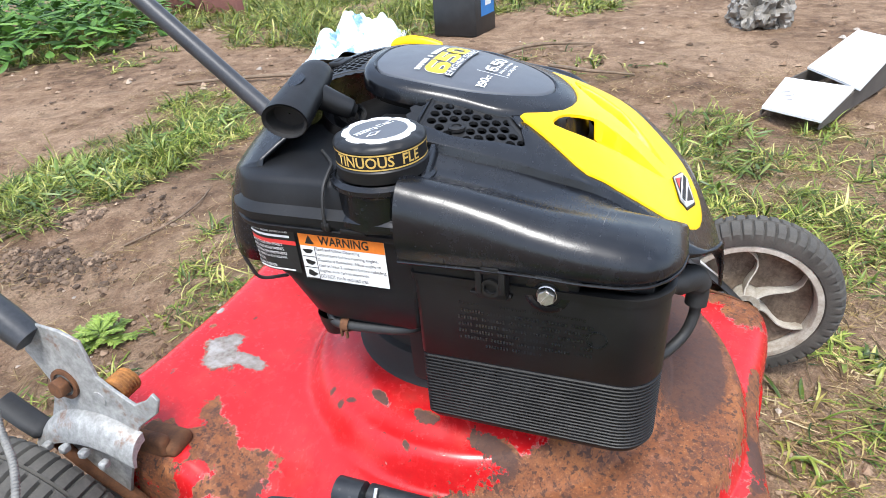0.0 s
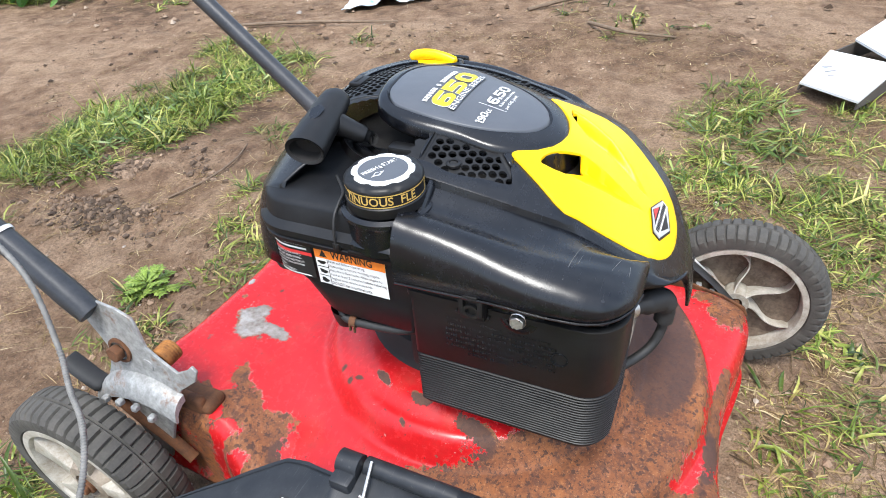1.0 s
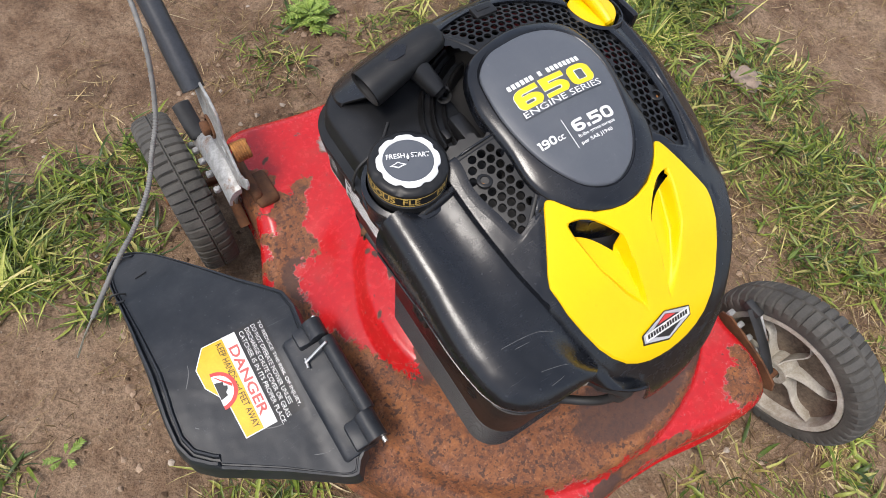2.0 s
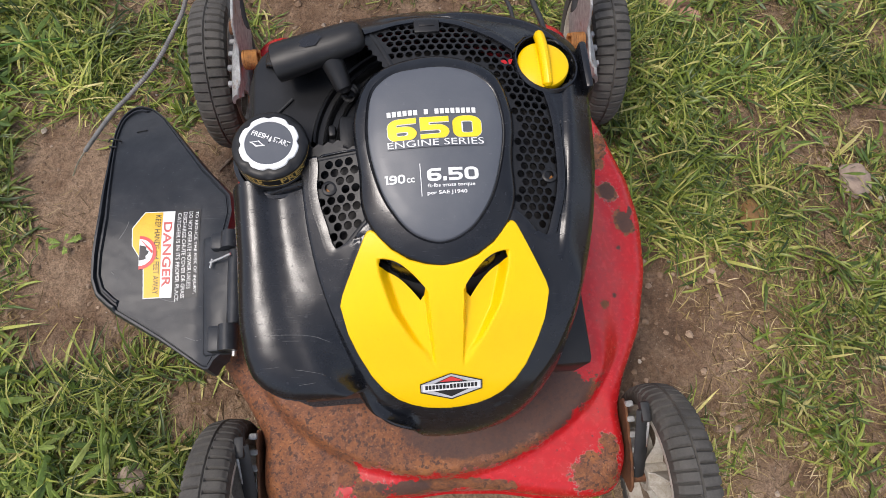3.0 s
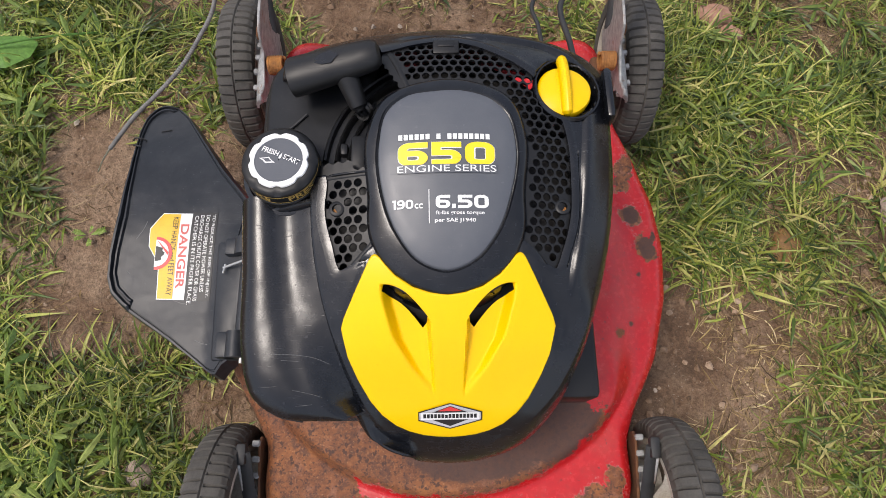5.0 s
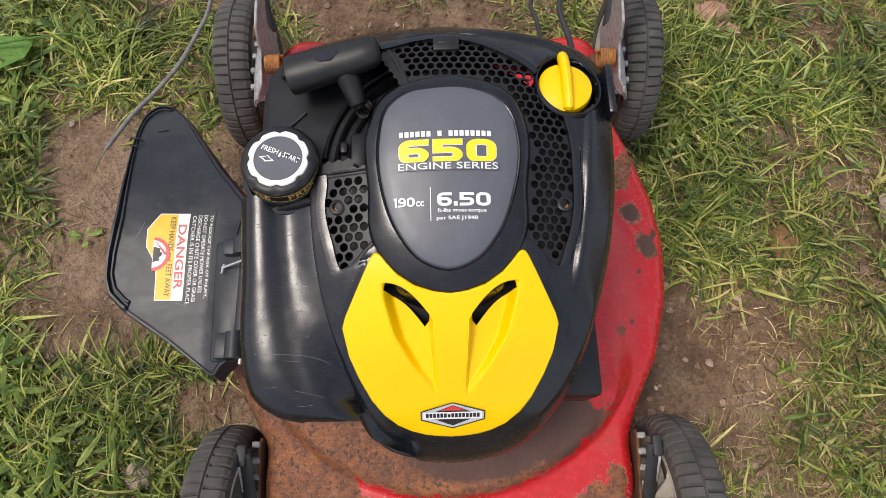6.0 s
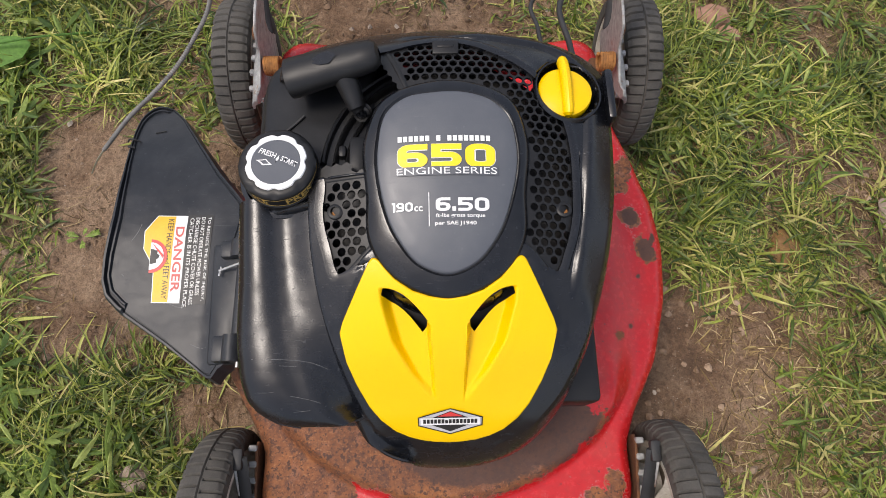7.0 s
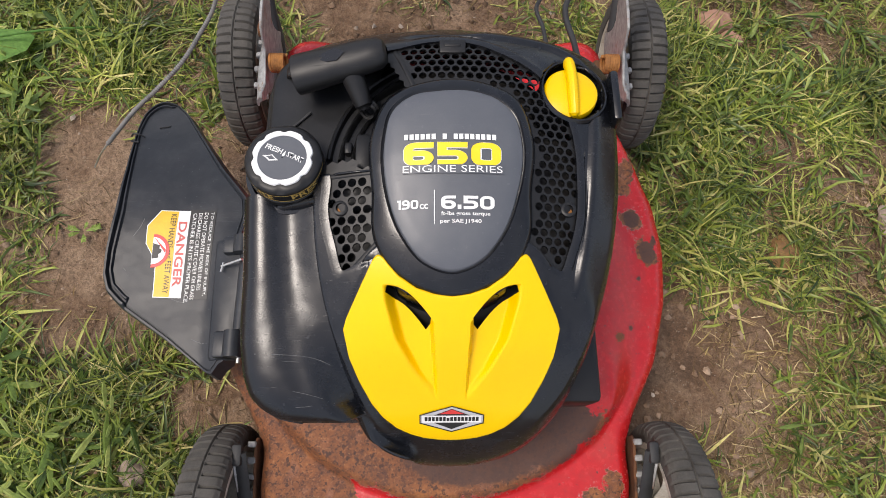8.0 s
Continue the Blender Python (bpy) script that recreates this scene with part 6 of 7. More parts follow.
chute_poly("sign_shape", [(.040, -.0635), (.042, -.056), (.0455, -.0565), (.047, -.0535), (.050, -.0545), (.052, -.057), (.0555, -.0565), (.057, -.0635)], .0023, INK, stick)
chute_poly("sign_stroke", [(.034, -.0625), (.0365, -.0595), (.050, -.0500), (.047, -.0490)], .0026, RED_PRINT, stick)
part("chute_nick", tube_bm([(-.345, .243, chute_z(-.345, .243) + .0006), (-.333, .246, chute_z(-.333, .246) + .0006)], .0009, 6), INK, chute)
part("edge_tie", tube_bm(curve_points([(-.3745, .229, chute_z(-.37, .229) + .000), (-.3700, .2292, chute_z(-.37, .229) + .0055), (-.3640, .2285, chute_z(-.364, .2285) + .0055), (-.3580, .2275, chute_z(-.358, .2275) + .001)], 12), .0011, 6), INK, chute, "thin black wire tie")
part("chute_nick", tube_bm([(-.369, .218, chute_z(-.367, .218) + .0045), (-.360, .216, chute_z(-.360, .216) + .0042)], .0012, 6), INK, chute)


for pts in (((-.330, .040), (-.305, .030), (-.285, .022), (-.270, .024)), ((-.345, .090), (-.335, .105), (-.330, .122)), ((-.275, -.015), (-.258, -.022), (-.246, -.020)), ((-.350, .060), (-.345, .055))):
    part("chute_scuff", tube_bm([(x, y, chute_z(x, y) - .0004) for x, y, _ in curve_points([(x, y, 0) for x, y in pts], 14)], [.0002, .0008, .0006, .0002], 6), SCUFF, chute, "pale scuff in the plastic")


# ---- grass, weeds and litter ----
rng = np.random.default_rng(7)
# patches: x, y, radius x, radius y, density 0..1, blade length, share of straw
PATCHES = [(-.66, .50, .20, .17, 1.0, .075, .05), (-.46, .56, .20, .10, .8, .06, .1), (-.40, .40, .07, .08, .55, .05, .1), (-.62, -.10, .24, .17, 1.0, .075, .05), (-.40, -.08, .16, .10, .9, .055, .2), (-.36, .00, .08, .05, .7, .05, .2),
           (-.66, .14, .09, .12, .6, .05, .2), (-.72, .30, .10, .12, .8, .06, .1), (-.45, -.20, .25, .08, .8, .055, .15), (-.22, .47, .06, .05, .5, .04, .2), (-.02, .62, .16, .06, .35, .04, .3),
           (.36, .42, .10, .16, 1.0, .065, .12), (.50, .30, .26, .20, 1.0, .065, .28), (.34, .22, .09, .10, 1.0, .065, .05), (.60, .50, .25, .16, 1.0, .06, .3), (.64, .08, .18, .14, .9, .05, .4), (.46, .08, .10, .08, .9, .05, .35), (.52, -.10, .18, .10, .6, .045, .5),
           (.66, -.12, .18, .16, .85, .05, .4), (.40, -.17, .10, .06, .6, .045, .5), (.40, -.02, .05, .04, .5, .05, .3), (.26, .47, .08, .08, .7, .05, .3), (.18, .53, .1, .06, .4, .04, .4),
           (.60, 1.26, .34, .20, 1.0, .075, .05), (.92, 1.15, .22, .16, .95, .07, .05), (.38, 1.36, .15, .13, .9, .07, .1), (.05, .68, .03, .03, .5, .04, .1), (.05, 1.09, .08, .07, .7, .05, .2), (.33, .60, .13, .12, .6, .05, .35),
           (1.02, -.19, .22, .13, .9, .06, .35), (.72, -.28, .26, .13, .7, .055, .55), (.52, -.40, .22, .12, .8, .055, .5), (.90, -.50, .30, .16, .8, .06, .45), (.20, -.30, .16, .10, .6, .045, .7), (.05, -.34, .14, .08, .5, .05, .5), (.36, -.26, .14, .10, .7, .05, .55),
           (1.78, .30, .34, .16, .45, .05, .6), (1.62, .02, .25, .12, .35, .05, .6), (1.13, 1.36, .12, .12, .85, .07, .05), (1.32, 1.0, .10, .12, .5, .06, .4), (1.65, 2.2, .25, .2, .5, .06, .4), (2.5, 1.30, .55, .35, 1.0, .13, .05), (3.1, 1.0, .5, .4, .9, .13, .1),
           (2.9, 2.2, .6, .5, .9, .13, .05), (2.3, 1.75, .35, .25, .9, .12, .1), (3.2, 3.3, .9, .5, .5, .12, .1), (1.95, 2.9, .5, .4, .7, .10, .1), (2.9, .35, .3, .2, .8, .10, .1), (1.0, .55, .14, .10, .35, .045, .6), (.75, .75, .2, .15, .25, .045, .6)]


WORN = [(-.535, .320, .085, .070), (-.485, .015, .070, .060), (.325, -.060, .085, .065), (-.320, -.085, .070, .030), (-.405, .605, .085, .065), (.425, .030, .070, .035), (.430, -.215, .050, .040)]


def worn(x, y):
    """1 in the middle of a bare trodden patch, 0 outside."""
    return max(0.0, max(1.25 - math.hypot((x - cx) / rx, (y - cy) / ry) for cx, cy, rx, ry in WORN))


def under_mower(x, y):
    return -.19 < x < .19 and -.22 < y < .42 or math.hypot(x, y - .09) < .24 or any(abs(x - wx) < .03 and abs(y - wy) < .085 for wx, wy in ((.245, FA), (-.242, FA), (.256, RA), (-.258, RA)))


def blades(name, rows, material, label, category):
    """rows of (x, y, z, heading, lean, length, width, curl, twist): each a tapered blade of four pieces, folded along its middle."""
    r = np.array(rows)
    n = len(r)
    head, pit, ln, w, curl, twist = r[:, 3].copy(), r[:, 4].copy(), r[:, 5], r[:, 6], r[:, 7], r[:, 8]
    cx, cy, up = r[:, 0].copy(), r[:, 1].copy(), np.zeros(n)
    verts = np.zeros((n, 13, 3))
    for q, ww in enumerate((0.55, 1.0, 0.95, 0.62)):
        sx, sy = -np.sin(head) * w * 0.5 * ww, np.cos(head) * w * 0.5 * ww
        z = r[:, 2] + up
        verts[:, 3 * q] = np.c_[cx - sx, cy - sy, z + 0.16 * w]
        verts[:, 3 * q + 1] = np.c_[cx, cy, z]
        verts[:, 3 * q + 2] = np.c_[cx + sx, cy + sy, z + 0.26 * w]
        step = ln / 4
        cx += np.cos(head) * np.cos(pit) * step
        cy += np.sin(head) * np.cos(pit) * step
        up = np.maximum(up + np.sin(pit) * step, 0.0015 + 0.001 * q)
        pit -= curl
        head += twist
    verts[:, 12] = np.c_[cx, cy, r[:, 2] + up]
    quads = np.array([(3 * q + c, 3 * q + c + 1, 3 * q + c + 4, 3 * q + c + 3) for q in range(3) for c in (0, 1)])
    tips = np.array([(9, 10, 12), (10, 11, 12)])
    base = np.arange(n)[:, None, None] * 13
    loops = np.concatenate([(base + quads).reshape(n, -1), (base + tips).reshape(n, -1)], 1).ravel()
    sizes = np.tile([4] * 6 + [3] * 2, n)
    me = bpy.data.meshes.new(name)
    me.vertices.add(n * 13)
    me.vertices.foreach_set("co", verts.ravel())
    me.loops.add(len(loops))
    me.loops.foreach_set("vertex_index", loops)
    me.polygons.add(len(sizes))
    me.polygons.foreach_set("loop_start", np.r_[0, np.cumsum(sizes)[:-1]])
    me.update(calc_edges=True)
    ob = part(name, me, material)
    return tagged(ob, label, category, kind="stuff")


def grow():
    green, dry, dead = [], [], []
    for px, py, rx, ry, dens, ln, straw in PATCHES:
        near = px < 1.3 and py < 1.6
        beside = px < 0.85 and py < 0.75
        area = rx * ry * math.pi
        tufts = max(3, int(dens * area * (6000 if beside else 4200 if near else 950)))
        for _ in range(tufts):
            r, a = math.sqrt(rng.random()) * 1.12, rng.random() * 2 * math.pi
            x, y = px + r * rx * math.cos(a), py + r * ry * math.sin(a)
            gap = noise.noise((x * 9, y * 9, 1.0)) + 0.5 * noise.noise((x * 27, y * 27, 3.0))
            if gap < (-0.09 if straw > .12 else -0.24) + 0.5 * (r - 0.75) + 1.1 * worn(x, y) or under_mower(x, y):
                continue
            head0 = 4 * math.pi * noise.noise((x * 5, y * 5, 9.0))
            size = ln * (0.45 + 0.7 * rng.random())
            isdry = rng.random() < straw
            broad = 1.0 + 0.9 * max(0.0, noise.noise((x * 7, y * 7, 12.0)))
            for _ in range(9):
                bx, by = x + rng.normal() * 0.009, y + rng.normal() * 0.009
                if under_mower(bx, by):
                    continue
                wide = (0.0010 + 0.0036 * rng.random() ** 2) * broad * (1.0 if near else 1.8)
                lean = abs(rng.normal(0.12, 0.15)) if isdry else abs(rng.normal(0.50, 0.38))
                row = (bx, by, ground_z(bx, by) - 0.002, head0 + rng.normal() * 1.5, lean, size * (0.35 + 1.0 * rng.random()), wide * (0.45 if isdry else 1.0), 0.12 + 0.34 * rng.random(), rng.normal() * 0.16)
                (dry if isdry else green).append(row)
        # brown thatch under the tufts
        for _ in range(int(dens * area * (9000 if near else 1200))):
            r, a = math.sqrt(rng.random()) * 1.15, rng.random() * 2 * math.pi
            x, y = px + r * rx * math.cos(a), py + r * ry * math.sin(a)
            if not under_mower(x, y) and worn(x, y) < rng.random():
                dead.append((x, y, ground_z(x, y), rng.random() * 6.28, abs(rng.normal(0.05, 0.10)), 0.012 + 0.040 * rng.random() ** 2, (0.0007 + 0.0020 * rng.random() ** 2) * (1 if near else 2), 0.04 + 0.04 * rng.random(), rng.normal() * 0.10))
    # loose straw strewn on the soil, thicker in drifts
    for x0, x1, y0, y1, count in ((-.8, .8, -.4, .75, 17000), (-.3, 1.5, .4, 1.7, 17000), (.1, 1.7, -.7, .4, 14000), (1.2, 3.2, -.8, 3.0, 4200)):
        for _ in range(count):
            x, y = x0 + (x1 - x0) * rng.random(), y0 + (y1 - y0) * rng.random()
            drift = noise.noise((x * 3.1, y * 3.1, 4.0)) + 0.6 * noise.noise((x * 11, y * 11, 6.0))
            if under_mower(x, y) or drift < -0.10 + 0.25 * rng.random() + 0.45 * worn(x, y):
                continue
            (dry if rng.random() < .6 else dead).append((x, y, ground_z(x, y) + 0.001, rng.random() * 6.28, abs(rng.normal(0.03, 0.06)), 0.006 + 0.050 * rng.random() ** 3, 0.0006 + 0.0013 * rng.random() ** 2, 0.03 * rng.normal(), rng.normal() * 0.12))
    blades("grass", green, GRASS, "green trampled grass growing in uneven tufts", "grass")
    blades("straw", dry, STRAW, "dry yellow straw and dead grass on soil", "straw")
    blades("thatch", dead, THATCH, "brown dead thatch matted under the grass", "thatch")


grow()


def broad_weeds():
    """Lance-shaped leaves mixed into the grass: docks and plantains."""
    rows = []
    for px, py, rx, ry, count, size in ((-.66, .46, .17, .13, 150, .050), (-.62, -.10, .20, .13, 300, .046), (-.45, -.17, .16, .06, 120, .036), (-.70, .18, .06, .10, 50, .05), (-.42, -.03, .12, .05, 60, .03), (.58, .46, .18, .10, 130, .036),
                                       (.66, .20, .14, .10, 80, .032), (.36, .26, .06, .10, 50, .034), (.60, -.12, .14, .08, 60, .028), (.62, 1.24, .28, .12, 330, .045), (.92, 1.15, .16, .10, 120, .045), (.95, -.20, .2, .1, 120, .04)):
        for _ in range(count // 7):
            r, a = math.sqrt(rng.random()), rng.random() * 6.283
            x, y = px + r * rx * math.cos(a), py + r * ry * math.sin(a)
            if under_mower(x, y) or worn(x, y) > .2:
                continue
            for k in range(5):
                rows.append((x + rng.normal() * .006, y + rng.normal() * .006, ground_z(x, y) + .004 + .022 * rng.random(), rng.random() * 6.283, rng.normal(.42, .30), size * (0.5 + 0.8 * rng.random())))
    tagged(part("broad_weeds", leaves_mesh("broad_weeds", rows, 0.34), DOCK), "lance-leaved green weeds scattered among the grass", "weeds", kind="stuff")


def leaf_rows(cx, cy, radius, count, size, height):
    out = []
    for _ in range(count):
        r, a = radius * math.sqrt(rng.random()), rng.random() * 6.283
        x, y = cx + r * math.cos(a), cy + r * math.sin(a)
        out.append((x, y, ground_z(x, y) + height * (0.15 + rng.random()) * (1 - 0.5 * (r / radius) ** 2), rng.random() * 6.283, rng.normal(0.15, 0.35), size * (0.6 + 0.7 * rng.random())))
    return out


def leaves_mesh(name, rows, slim=1.0):
    """Oval pointed leaves, folded along the midrib."""
    verts, faces = [], []
    for x, y, z, head, pit, ln in rows:
        d = Vector((math.cos(head) * math.cos(pit), math.sin(head) * math.cos(pit), math.sin(pit)))
        s = Vector((-math.sin(head), math.cos(head), 0))
        u = d.cross(s) * -1
        k0 = len(verts)
        o = Vector((x, y, z))
        for t, w in ((0.0, 0.05), (0.28, 0.30), (0.60, 0.44), (0.87, 0.30), (1.0, 0.04)):
            c = o + d * ln * t - Vector((0, 0, ln * 0.25 * t * t))
            verts += [tuple(c + s * ln * w * 0.55 * slim + u * ln * 0.16 * w), tuple(c), tuple(c - s * ln * w * 0.55 * slim + u * ln * 0.16 * w)]
        for q in range(4):
            p = k0 + 3 * q
            faces += [(p, p + 1, p + 4, p + 3), (p + 1, p + 2, p + 5, p + 4)]
    return mesh_of(name, verts, faces, False)


broad_weeds()
WEED = leaf_material("weed_rosette", [(0.0, (.13, .21, .030)), (0.5, (.20, .29, .05)), (1.0, (.31, .39, .09))], 0.45)


def rosette(cx, cy, count, size, label):
    """A low weed whose ragged leaves spread from one root; each leaf carries side lobes."""
    plant = new("weed")
    tagged(plant, label, "weed")
    for k in range(count):
        a = 2.4 * k + rng.random() * 0.5
        pit = 0.10 + 0.65 * k / count + rng.random() * .25
        ln = size * (1.2 - 0.6 * k / count) * (0.75 + 0.5 * rng.random())
        x, y, z = cx + .004 * math.cos(a), cy + .004 * math.sin(a), ground_z(cx, cy) + .004 + .0006 * k
        rows = [(x, y, z, a, pit, ln)]
        for t in (0.35, 0.55, 0.72, 0.86):
            bx, by, bz = x + math.cos(a) * math.cos(pit) * ln * t, y + math.sin(a) * math.cos(pit) * ln * t, z + math.sin(pit) * ln * t - ln * .25 * t * t
            for sg in (-1, 1):
                rows.append((bx, by, bz, a + sg * (0.75 + .3 * rng.random()), pit * .5 + .1 * rng.normal(), ln * .34 * (1.1 - .4 * t)))
        part("leaf", leaves_mesh("leaf", rows, 0.72), WEED, plant)


rosette(.062, .678, 30, .038, "low leafy green weed on bare soil")
for x, y, n, s in ((-.515, .170, 5, .018), (-.62, -.06, 10, .05), (-.66, -.14, 12, .05), (-.55, -.16, 10, .045), (-.68, .47, 12, .055)):
    rosette(x, y, n, s, "small broad-leaved weed among the grass")
big = part("broad_leaf", leaves_mesh("broad_leaf", [(-.745, .425, .055, 0.42, .10, .13)]), LEAF)
tagged(big, "large pale green pointed leaf on a stalk", "leaf")
part("leaf_stalk", tube_bm(curve_points([(-.80, .40, .05), (-.72, .44, .06), (-.62, .475, .05), (-.54, .50, .03)], 16), .0018, 6), LEAF, big)
fallen = [(.205, .965, 0.5), (.235, .935, 2.2), (.225, .955, 1.1)]
for x, y, a in fallen:
    ob = part("fallen_leaf", leaves_mesh("fallen_leaf", [(x, y, ground_z(x, y) + .004, a, .02, .035)]), plain("yellow_leaf", (.38, .40, .04), (.52, .50, .07), (.4, .6), 40.0))
    tagged(ob, "yellow-green fallen leaf lying on soil", "leaf")
bush = part("nettle_bush", leaves_mesh("nettle_bush", leaf_rows(1.95, 3.0, .62, 900, .085, .26) + leaf_rows(2.7, 3.5, .8, 700, .09, .30) + leaf_rows(1.6, 3.6, .6, 500, .085, .3)), LEAF)
tagged(bush, "dense clump of broad-leaved green weeds", "bush", kind="stuff")


def twig(points, r, label="thin brown twig lying on the soil"):
    pts = curve_points([(x, y, ground_z(x, y) + r + h) for x, y, h in points], 24)
    ob = part("twig", tube_bm(pts, [r, r * 1.1, r * 0.5], 8), TWIG)
    tagged(ob, label, "twig")


TWIG = plain("dry_twig", (.10, .065, .04), (.25, .18, .12), (.7, .9), 60.0)
twig([(.30, .87, 0), (.38, .83, .004), (.47, .83, .006), (.55, .86, 0)], .0022)
twig([(1.33, 1.62, 0), (1.40, 1.35, .01), (1.45, 1.15, .01), (1.50, .95, 0)], .006, "long bare stick lying on the soil")
twig([(1.62, .30, 0), (1.52, .22, .02), (1.46, .14, .03), (1.55, .02, 0)], .006, "curved pale stick lying on the soil")
twig([(1.75, .55, 0), (1.9, .40, .01), (2.0, .2, .0)], .007, "bare brown stick lying on the soil")
twig([(-.235, .235, .0), (-.275, .215, .008), (-.30, .214, .0)], .0016, "pale dry stalk lying on the soil")
twig([(-.30, .27, 0), (-.285, .285, .003), (-.27, .305, 0)], .0018)


def stones():
    """Crumbs and pebbles on the soil."""
    verts, faces = [], []
    for _ in range(10000):
        zone = rng.random()
        x, y = (rng.uniform(-.75, .75), rng.uniform(-.3, .7)) if zone < .5 else (rng.uniform(-.2, 1.6), rng.uniform(-.5, 1.6)) if zone < .8 else (rng.uniform(1.2, 3), rng.uniform(-.8, 2.6))
        if under_mower(x, y):
            continue
        s = 0.0009 + 0.0052 * rng.random() ** 4 * (1.0 if zone < .8 else 2.5)
        z = ground_z(x, y) + s * 0.3
        k0 = len(verts)
        jit, turn = rng.uniform(0.55, 1.35, 7), rng.random() * 6.28
        verts += [(x + s * jit[q] * math.cos(turn + 1.047 * q), y + s * jit[q] * math.sin(turn + 1.047 * q), z) for q in range(6)]
        verts += [(x + .3 * s * math.cos(turn + 1.05 * q), y + .3 * s * math.sin(turn + 1.05 * q), z + s * .7 * jit[6]) for q in (0, 2, 4)]
        faces += [(k0 + 2 * q, k0 + 2 * q + 1, k0 + 6 + q) for q in range(3)] + [(k0 + 2 * q + 1, k0 + (2 * q + 2) % 6, k0 + 6 + (q + 1) % 3, k0 + 6 + q) for q in range(3)] + [(k0 + 6, k0 + 7, k0 + 8)]
    mat = leaf_material("soil_crumbs", [(0, (.08, .05, .03)), (.5, (.23, .15, .095)), (.93, (.33, .24, .165)), (1, (.44, .39, .33))], .9, 0)
    tagged(part("pebbles", mesh_of("pebbles", verts, faces, False), mat), "crumbs of soil and small pebbles", "pebbles", kind="stuff")


stones()


def clods():
    """Dark damp crumbs of dug earth, thickest in one turned patch beside the grass."""
    verts, faces = [], []
    for _ in range(5200):
        if rng.random() < .7:
            x, y = .29 + .075 * rng.normal(), .99 + .085 * rng.normal()
        else:
            x, y = rng.uniform(-.15, 1.5), rng.uniform(.55, 2.0)
        if noise.noise((x * 8, y * 8, 20.0)) + 0.4 * noise.noise((x * 30, y * 30, 2.0)) < -0.05:
            continue
        s = 0.0015 + 0.0075 * rng.random() ** 3
        z = ground_z(x, y) + s * 0.1
        k0, jit, turn = len(verts), rng.uniform(0.6, 1.35, 13), rng.random() * 6.28
        for ring, (rr, zz) in enumerate(((1.0, 0.0), (0.72, 0.5))):
            verts += [(x + s * rr * jit[6 * ring + q] * math.cos(turn + 1.047 * q), y + s * rr * jit[6 * ring + q] * math.sin(turn + 1.047 * q), z + s * zz * jit[5 - q]) for q in range(6)]
        verts.append((x, y, z + s * .72 * jit[12]))
        faces += [(k0 + q, k0 + (q + 1) % 6, k0 + 6 + (q + 1) % 6, k0 + 6 + q) for q in range(6)] + [(k0 + 6 + q, k0 + 6 + (q + 1) % 6, k0 + 12) for q in range(6)]
    mat = leaf_material("damp_earth", [(0, (.065, .044, .030)), (.5, (.135, .092, .062)), (1, (.26, .18, .12))], .92, 0)
    tagged(part("clods", mesh_of("clods", verts, faces, False), mat), "dark damp crumbs of dug earth on soil", "soil clods", kind="stuff")


clods()


def lump(name, cx, cy, rx, ry, rz, mat, label, category, seed):
    bm = bmesh.new()
    bmesh.ops.create_icosphere(bm, subdivisions=4, radius=1.0)
    for v in bm.verts:
        d = v.co.normalized()
        k = 1 + 0.25 * noise.noise(d * 1.6 + Vector((seed, 0, 0))) + 0.10 * noise.noise(d * 5 + Vector((0, seed, 0)))
        v.co = Vector((cx + d.x * rx * k, cy + d.y * ry * k, ground_z(cx, cy) + rz * 0.35 + d.z * rz * k))
    tagged(part(name, bm, mat), label, category)


CLAY = plain("broken_brick", (.28, .13, .08), (.46, .27, .19), (.8, .95), 60.0, 0.0, 0.6)
CLOD = plain("dry_soil_clod", (.20, .14, .10), (.36, .28, .22), (.85, .97), 50.0, 0.0, 0.7)
lump("brick_shard", .448, .535, .030, .022, .014, CLAY, "broken piece of pale red brick in grass", "brick", 1.0)
lump("brick_shard", .470, .500, .020, .016, .012, CLAY, "small broken piece of red brick", "brick", 2.0)
lump("soil_clod", .665, .185, .025, .028, .014, CLOD, "grey dry clod of soil", "clod", 3.0)
lump("soil_clod", -.395, -.155, .018, .020, .014, CLOD, "pale clod of sandy soil", "clod", 4.0)
lump("dead_leaf_clump", .495, .135, .022, .030, .010, plain("brown_dead_leaf", (.10, .05, .015), (.28, .15, .05), (.6, .9), 120.0, 0, .6), "curled brown dead leaves in the grass", "leaf", 5.0)

# ---- things lying in the yard ----
battery = new("car_battery")
battery.location = (2.26, .800, ground_z(2.2, .8))
battery.rotation_euler = (0, 0, radians(-9))
tagged(battery, "black battery with blue label standing on soil", "battery")
BATT = plain("battery_case", (.010, .010, .011), (.025, .025, .026), (.35, .5), 20.0)
part("case", box_bm(0, 0, .085, .20, .205, .17, .006), BATT, battery)
part("lid", box_bm(0, 0, .182, .205, .210, .024, .005), BATT, battery)
part("label", box_bm(.018, -.1035, .115, .130, .0012, .080, 0), plain("blue_label", (.02, .14, .42), (.04, .22, .55), (.3, .5), 30.0), battery, "blue paper label")
part("label_bar", box_bm(.022, -.1045, .125, .055, .0012, .022, 0, 2), WHITE, battery)
for sx in (-.06, .06):
    part("terminal", lathe_bm([(.010, .193), (.009, .212), (.0005, .212)], 16, pose(sx, .05, 0)), BOLT, battery)


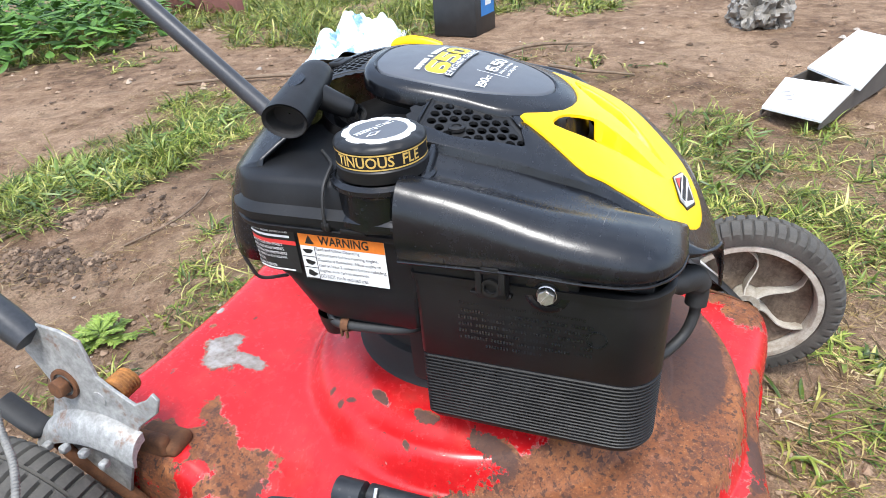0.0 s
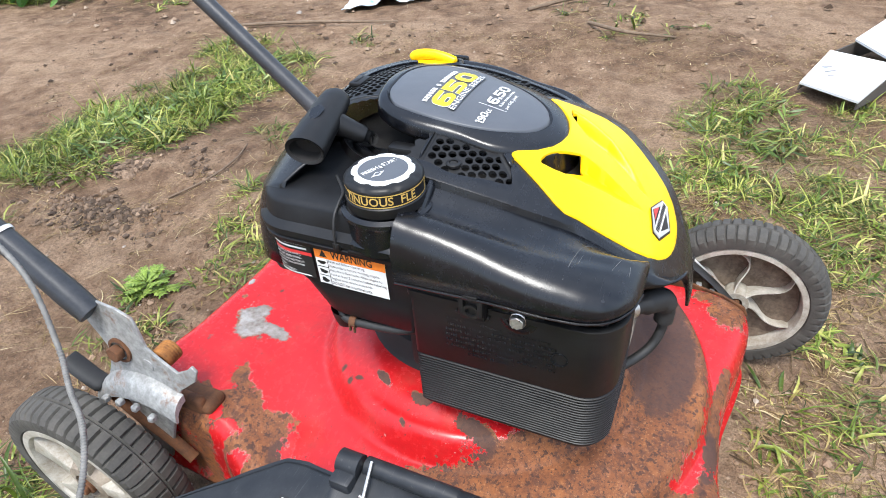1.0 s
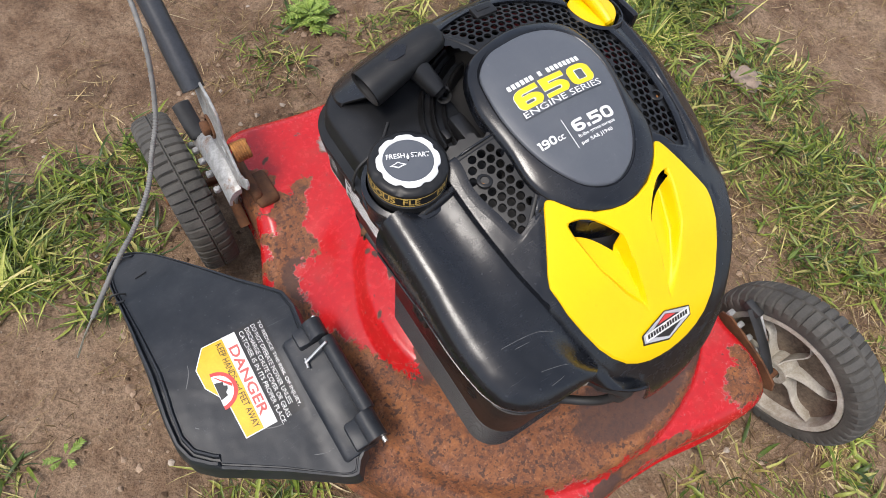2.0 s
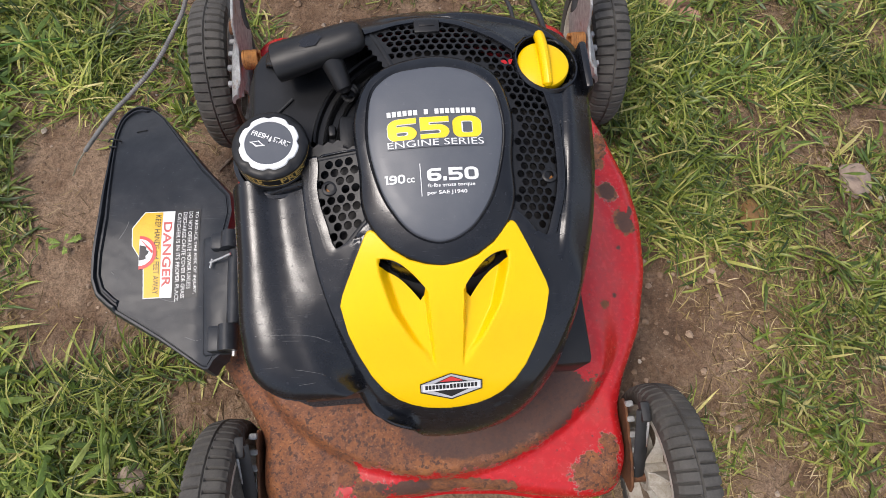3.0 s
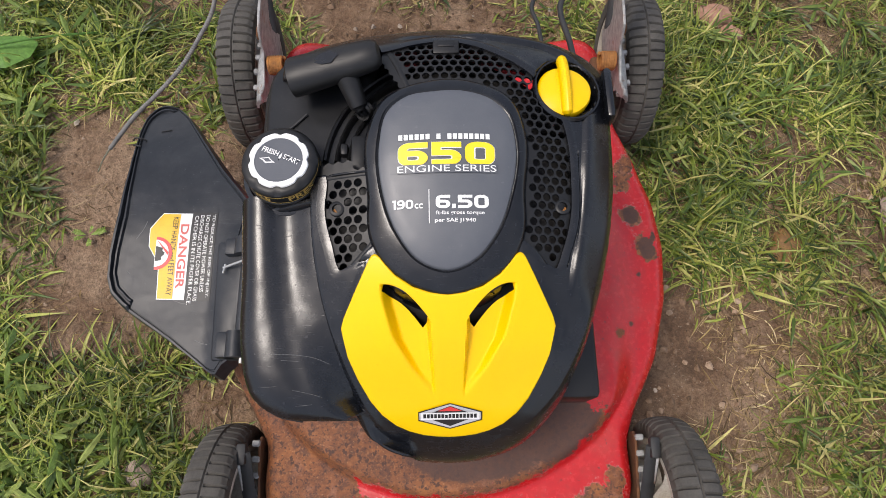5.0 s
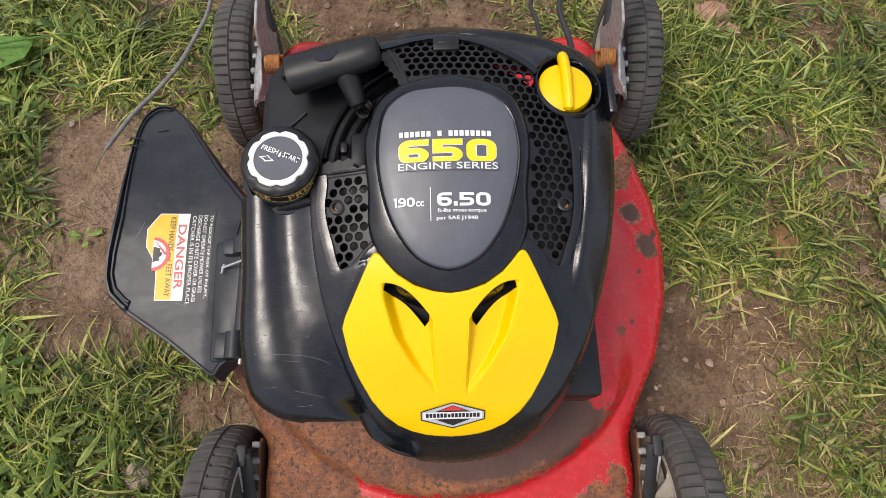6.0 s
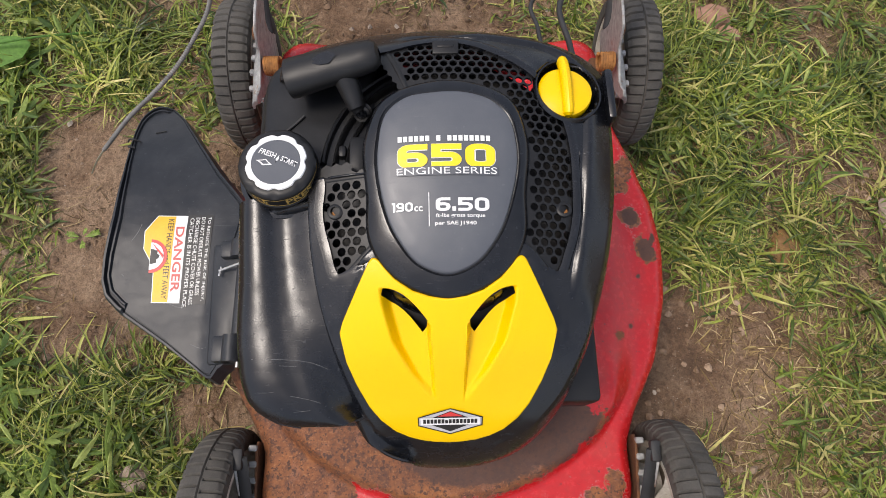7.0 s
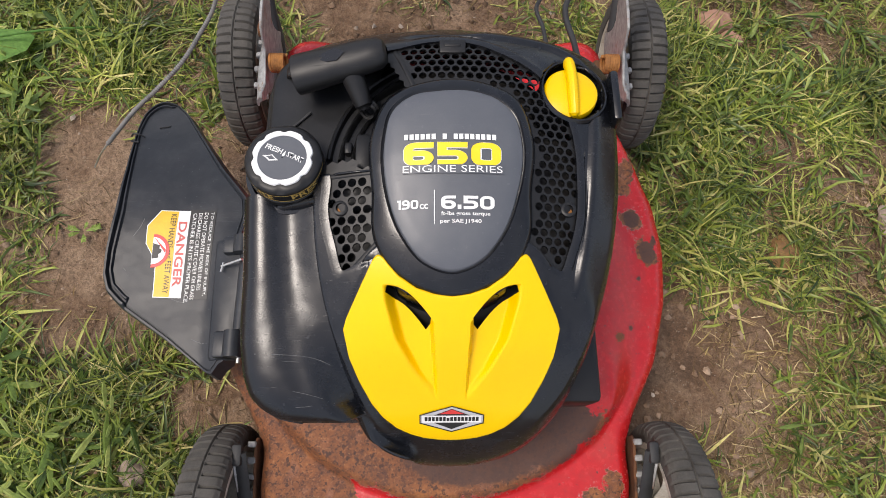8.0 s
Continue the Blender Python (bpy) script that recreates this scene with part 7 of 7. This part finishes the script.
def build_cloth():
    n = 64
    verts, faces = [], []
    for j in range(n + 1):
        for i in range(n + 1):
            u, v = i / n - .5, j / n - .5
            edge = 1 - 0.12 * noise.noise((u * 3, v * 3, 5.0))
            x = 1.93 + (u * .20 * edge + v * .46)
            y = 1.165 + (u * -.30 * edge + v * .10)
            fold = abs(noise.noise((u * 3.2, v * 4.0, 0.5))) + 0.5 * abs(noise.noise((u * 8, v * 9, 1.5)))
            bulge = max(0.0, 1 - (u * u + v * v) * 3.6)
            verts.append((x, y, ground_z(x, y) + 0.006 + 0.13 * bulge * (0.35 + fold) + 0.02 * fold))
    for j in range(n):
        for i in range(n):
            a = j * (n + 1) + i
            faces.append((a, a + 1, a + n + 2, a + n + 1))
    m, nt, bs = nodes_of("tie_dye_cotton")
    f = ramp(nt, noise_node(nt, 9.0, 4.0, 0.6), [(0.44, (.74, .78, .80)), (0.56, (.55, .68, .78)), (0.62, (.16, .32, .52)), (0.70, (.60, .70, .78))])
    nt.links.new(f, bs.inputs["Base Color"])
    bs.inputs["Roughness"].default_value = 0.9
    add_bump(nt, bs, noise_node(nt, 600.0, 2.0), 0.3, 0.001)
    ob = part("cloth", mesh_of("cloth", verts, faces), m)
    tagged(ob, "crumpled pale blue and white cloth on the ground", "cloth")
    solid(ob, 0.003, 1.0)


build_cloth()


def build_wrap():
    bm = bmesh.new()
    bmesh.ops.create_icosphere(bm, subdivisions=5, radius=1.0)
    for v in bm.verts:
        d = v.co.normalized()
        crease = 0.0
        for f, a in ((1.7, .55), (3.6, .34), (7.5, .20)):
            crease += a * (1 - 2.2 * abs(noise.noise(d * f + Vector((f, 2 * f, 0)))))
        k = 0.62 + 0.42 * crease
        z0 = ground_z(2.4, -.4)
        v.co = Vector((2.40 + .20 * d.x * k, -.395 + .125 * d.y * k, max(z0 - .002, z0 + .045 + .14 * d.z * k)))
    ob = part("plastic_wrap", bm, plain("grey_film", (.095, .082, .064), (.33, .305, .265), (.25, .5), 22.0, 0.0, 0.5, 90.0, 0.006))
    tagged(ob, "crumpled pale grey plastic sheet on soil", "plastic sheet")


build_wrap()

carton = new("open_carton")
carton.location = (0, 0, 0)
tagged(carton, "open white cardboard carton lying on bare soil", "carton")
CARD_W = plain("white_card", (.66, .66, .64), (.80, .80, .78), (.6, .8), 12.0, 0.0, 0.15)
# carton sides darker than the flaps: their shade is put into the colour
CARD_SHADE = plain("shaded_card", (.05, .042, .035), (.11, .095, .08), (.8, .9), 10.0, 0.0, 0.2)


def flap(pts, mat, name="flap"):
    bm = bmesh.new()
    f = bm.faces.new([bm.verts.new(p) for p in pts])
    up = bmesh.ops.extrude_face_region(bm, geom=[f])
    bmesh.ops.translate(bm, vec=(0, 0, .006), verts=[v for v in up["geom"] if isinstance(v, bmesh.types.BMVert)])
    return part(name, bm, mat, carton)


flap([(1.134, -.429, .018), (1.311, -.522, .048), (1.398, -.377, .046), (1.234, -.312, .016)], CARD_W)
flap([(1.283, -.527, .052), (1.56, -.67, .105), (1.70, -.585, .105), (1.493, -.440, .050)], CARD_W)
side_me = mesh_of("carton_side", [(1.140, -.430, .0), (1.300, -.520, .0), (1.56, -.668, .0), (1.56, -.668, .100), (1.300, -.520, .046), (1.140, -.430, .017)], [(0, 1, 4, 5), (1, 2, 3, 4)], False)
solid(part("carton_side", side_me, CARD_SHADE, carton), .004)
back_me = mesh_of("carton_back", [(1.235, -.314, .0), (1.40, -.379, .0), (1.49, -.442, .0), (1.69, -.586, .0), (1.69, -.586, .100), (1.49, -.442, .046), (1.40, -.379, .042), (1.235, -.314, .012)], [(0, 1, 6, 7), (1, 2, 5, 6), (2, 3, 4, 5)], False)
solid(part("carton_side", back_me, CARD_SHADE, carton), .004)
for k in range(3):
    part("print_bar", box_bm(1.265 + .018 * k, -.392 + .012 * k, .0352 + .0033 * k, .004, .05 - .012 * k, .0012, 0, 2, pose(0, 0, 0, 0, -9, 25)), plain("grey_print", (.25, .25, .25), (.4, .4, .4)), carton)

# low edging of reddish boards at the far bed
for k, (x, y) in enumerate(((3.30, 3.55), (3.02, 3.02), (2.80, 2.55))):
    e = part("edging_board", box_bm(0, 0, .06, .05, .50, .14, .008, 2), plain("red_brown_board", (.13, .05, .04), (.24, .10, .08), (.7, .9), 12.0, 0, .4))
    e.matrix_world = pose(x, y, ground_z(x, y) - .02, 0, 0, -28 + 3 * k)
    tagged(e, "weathered red-brown board edging a weedy bed", "board", "bed edging")
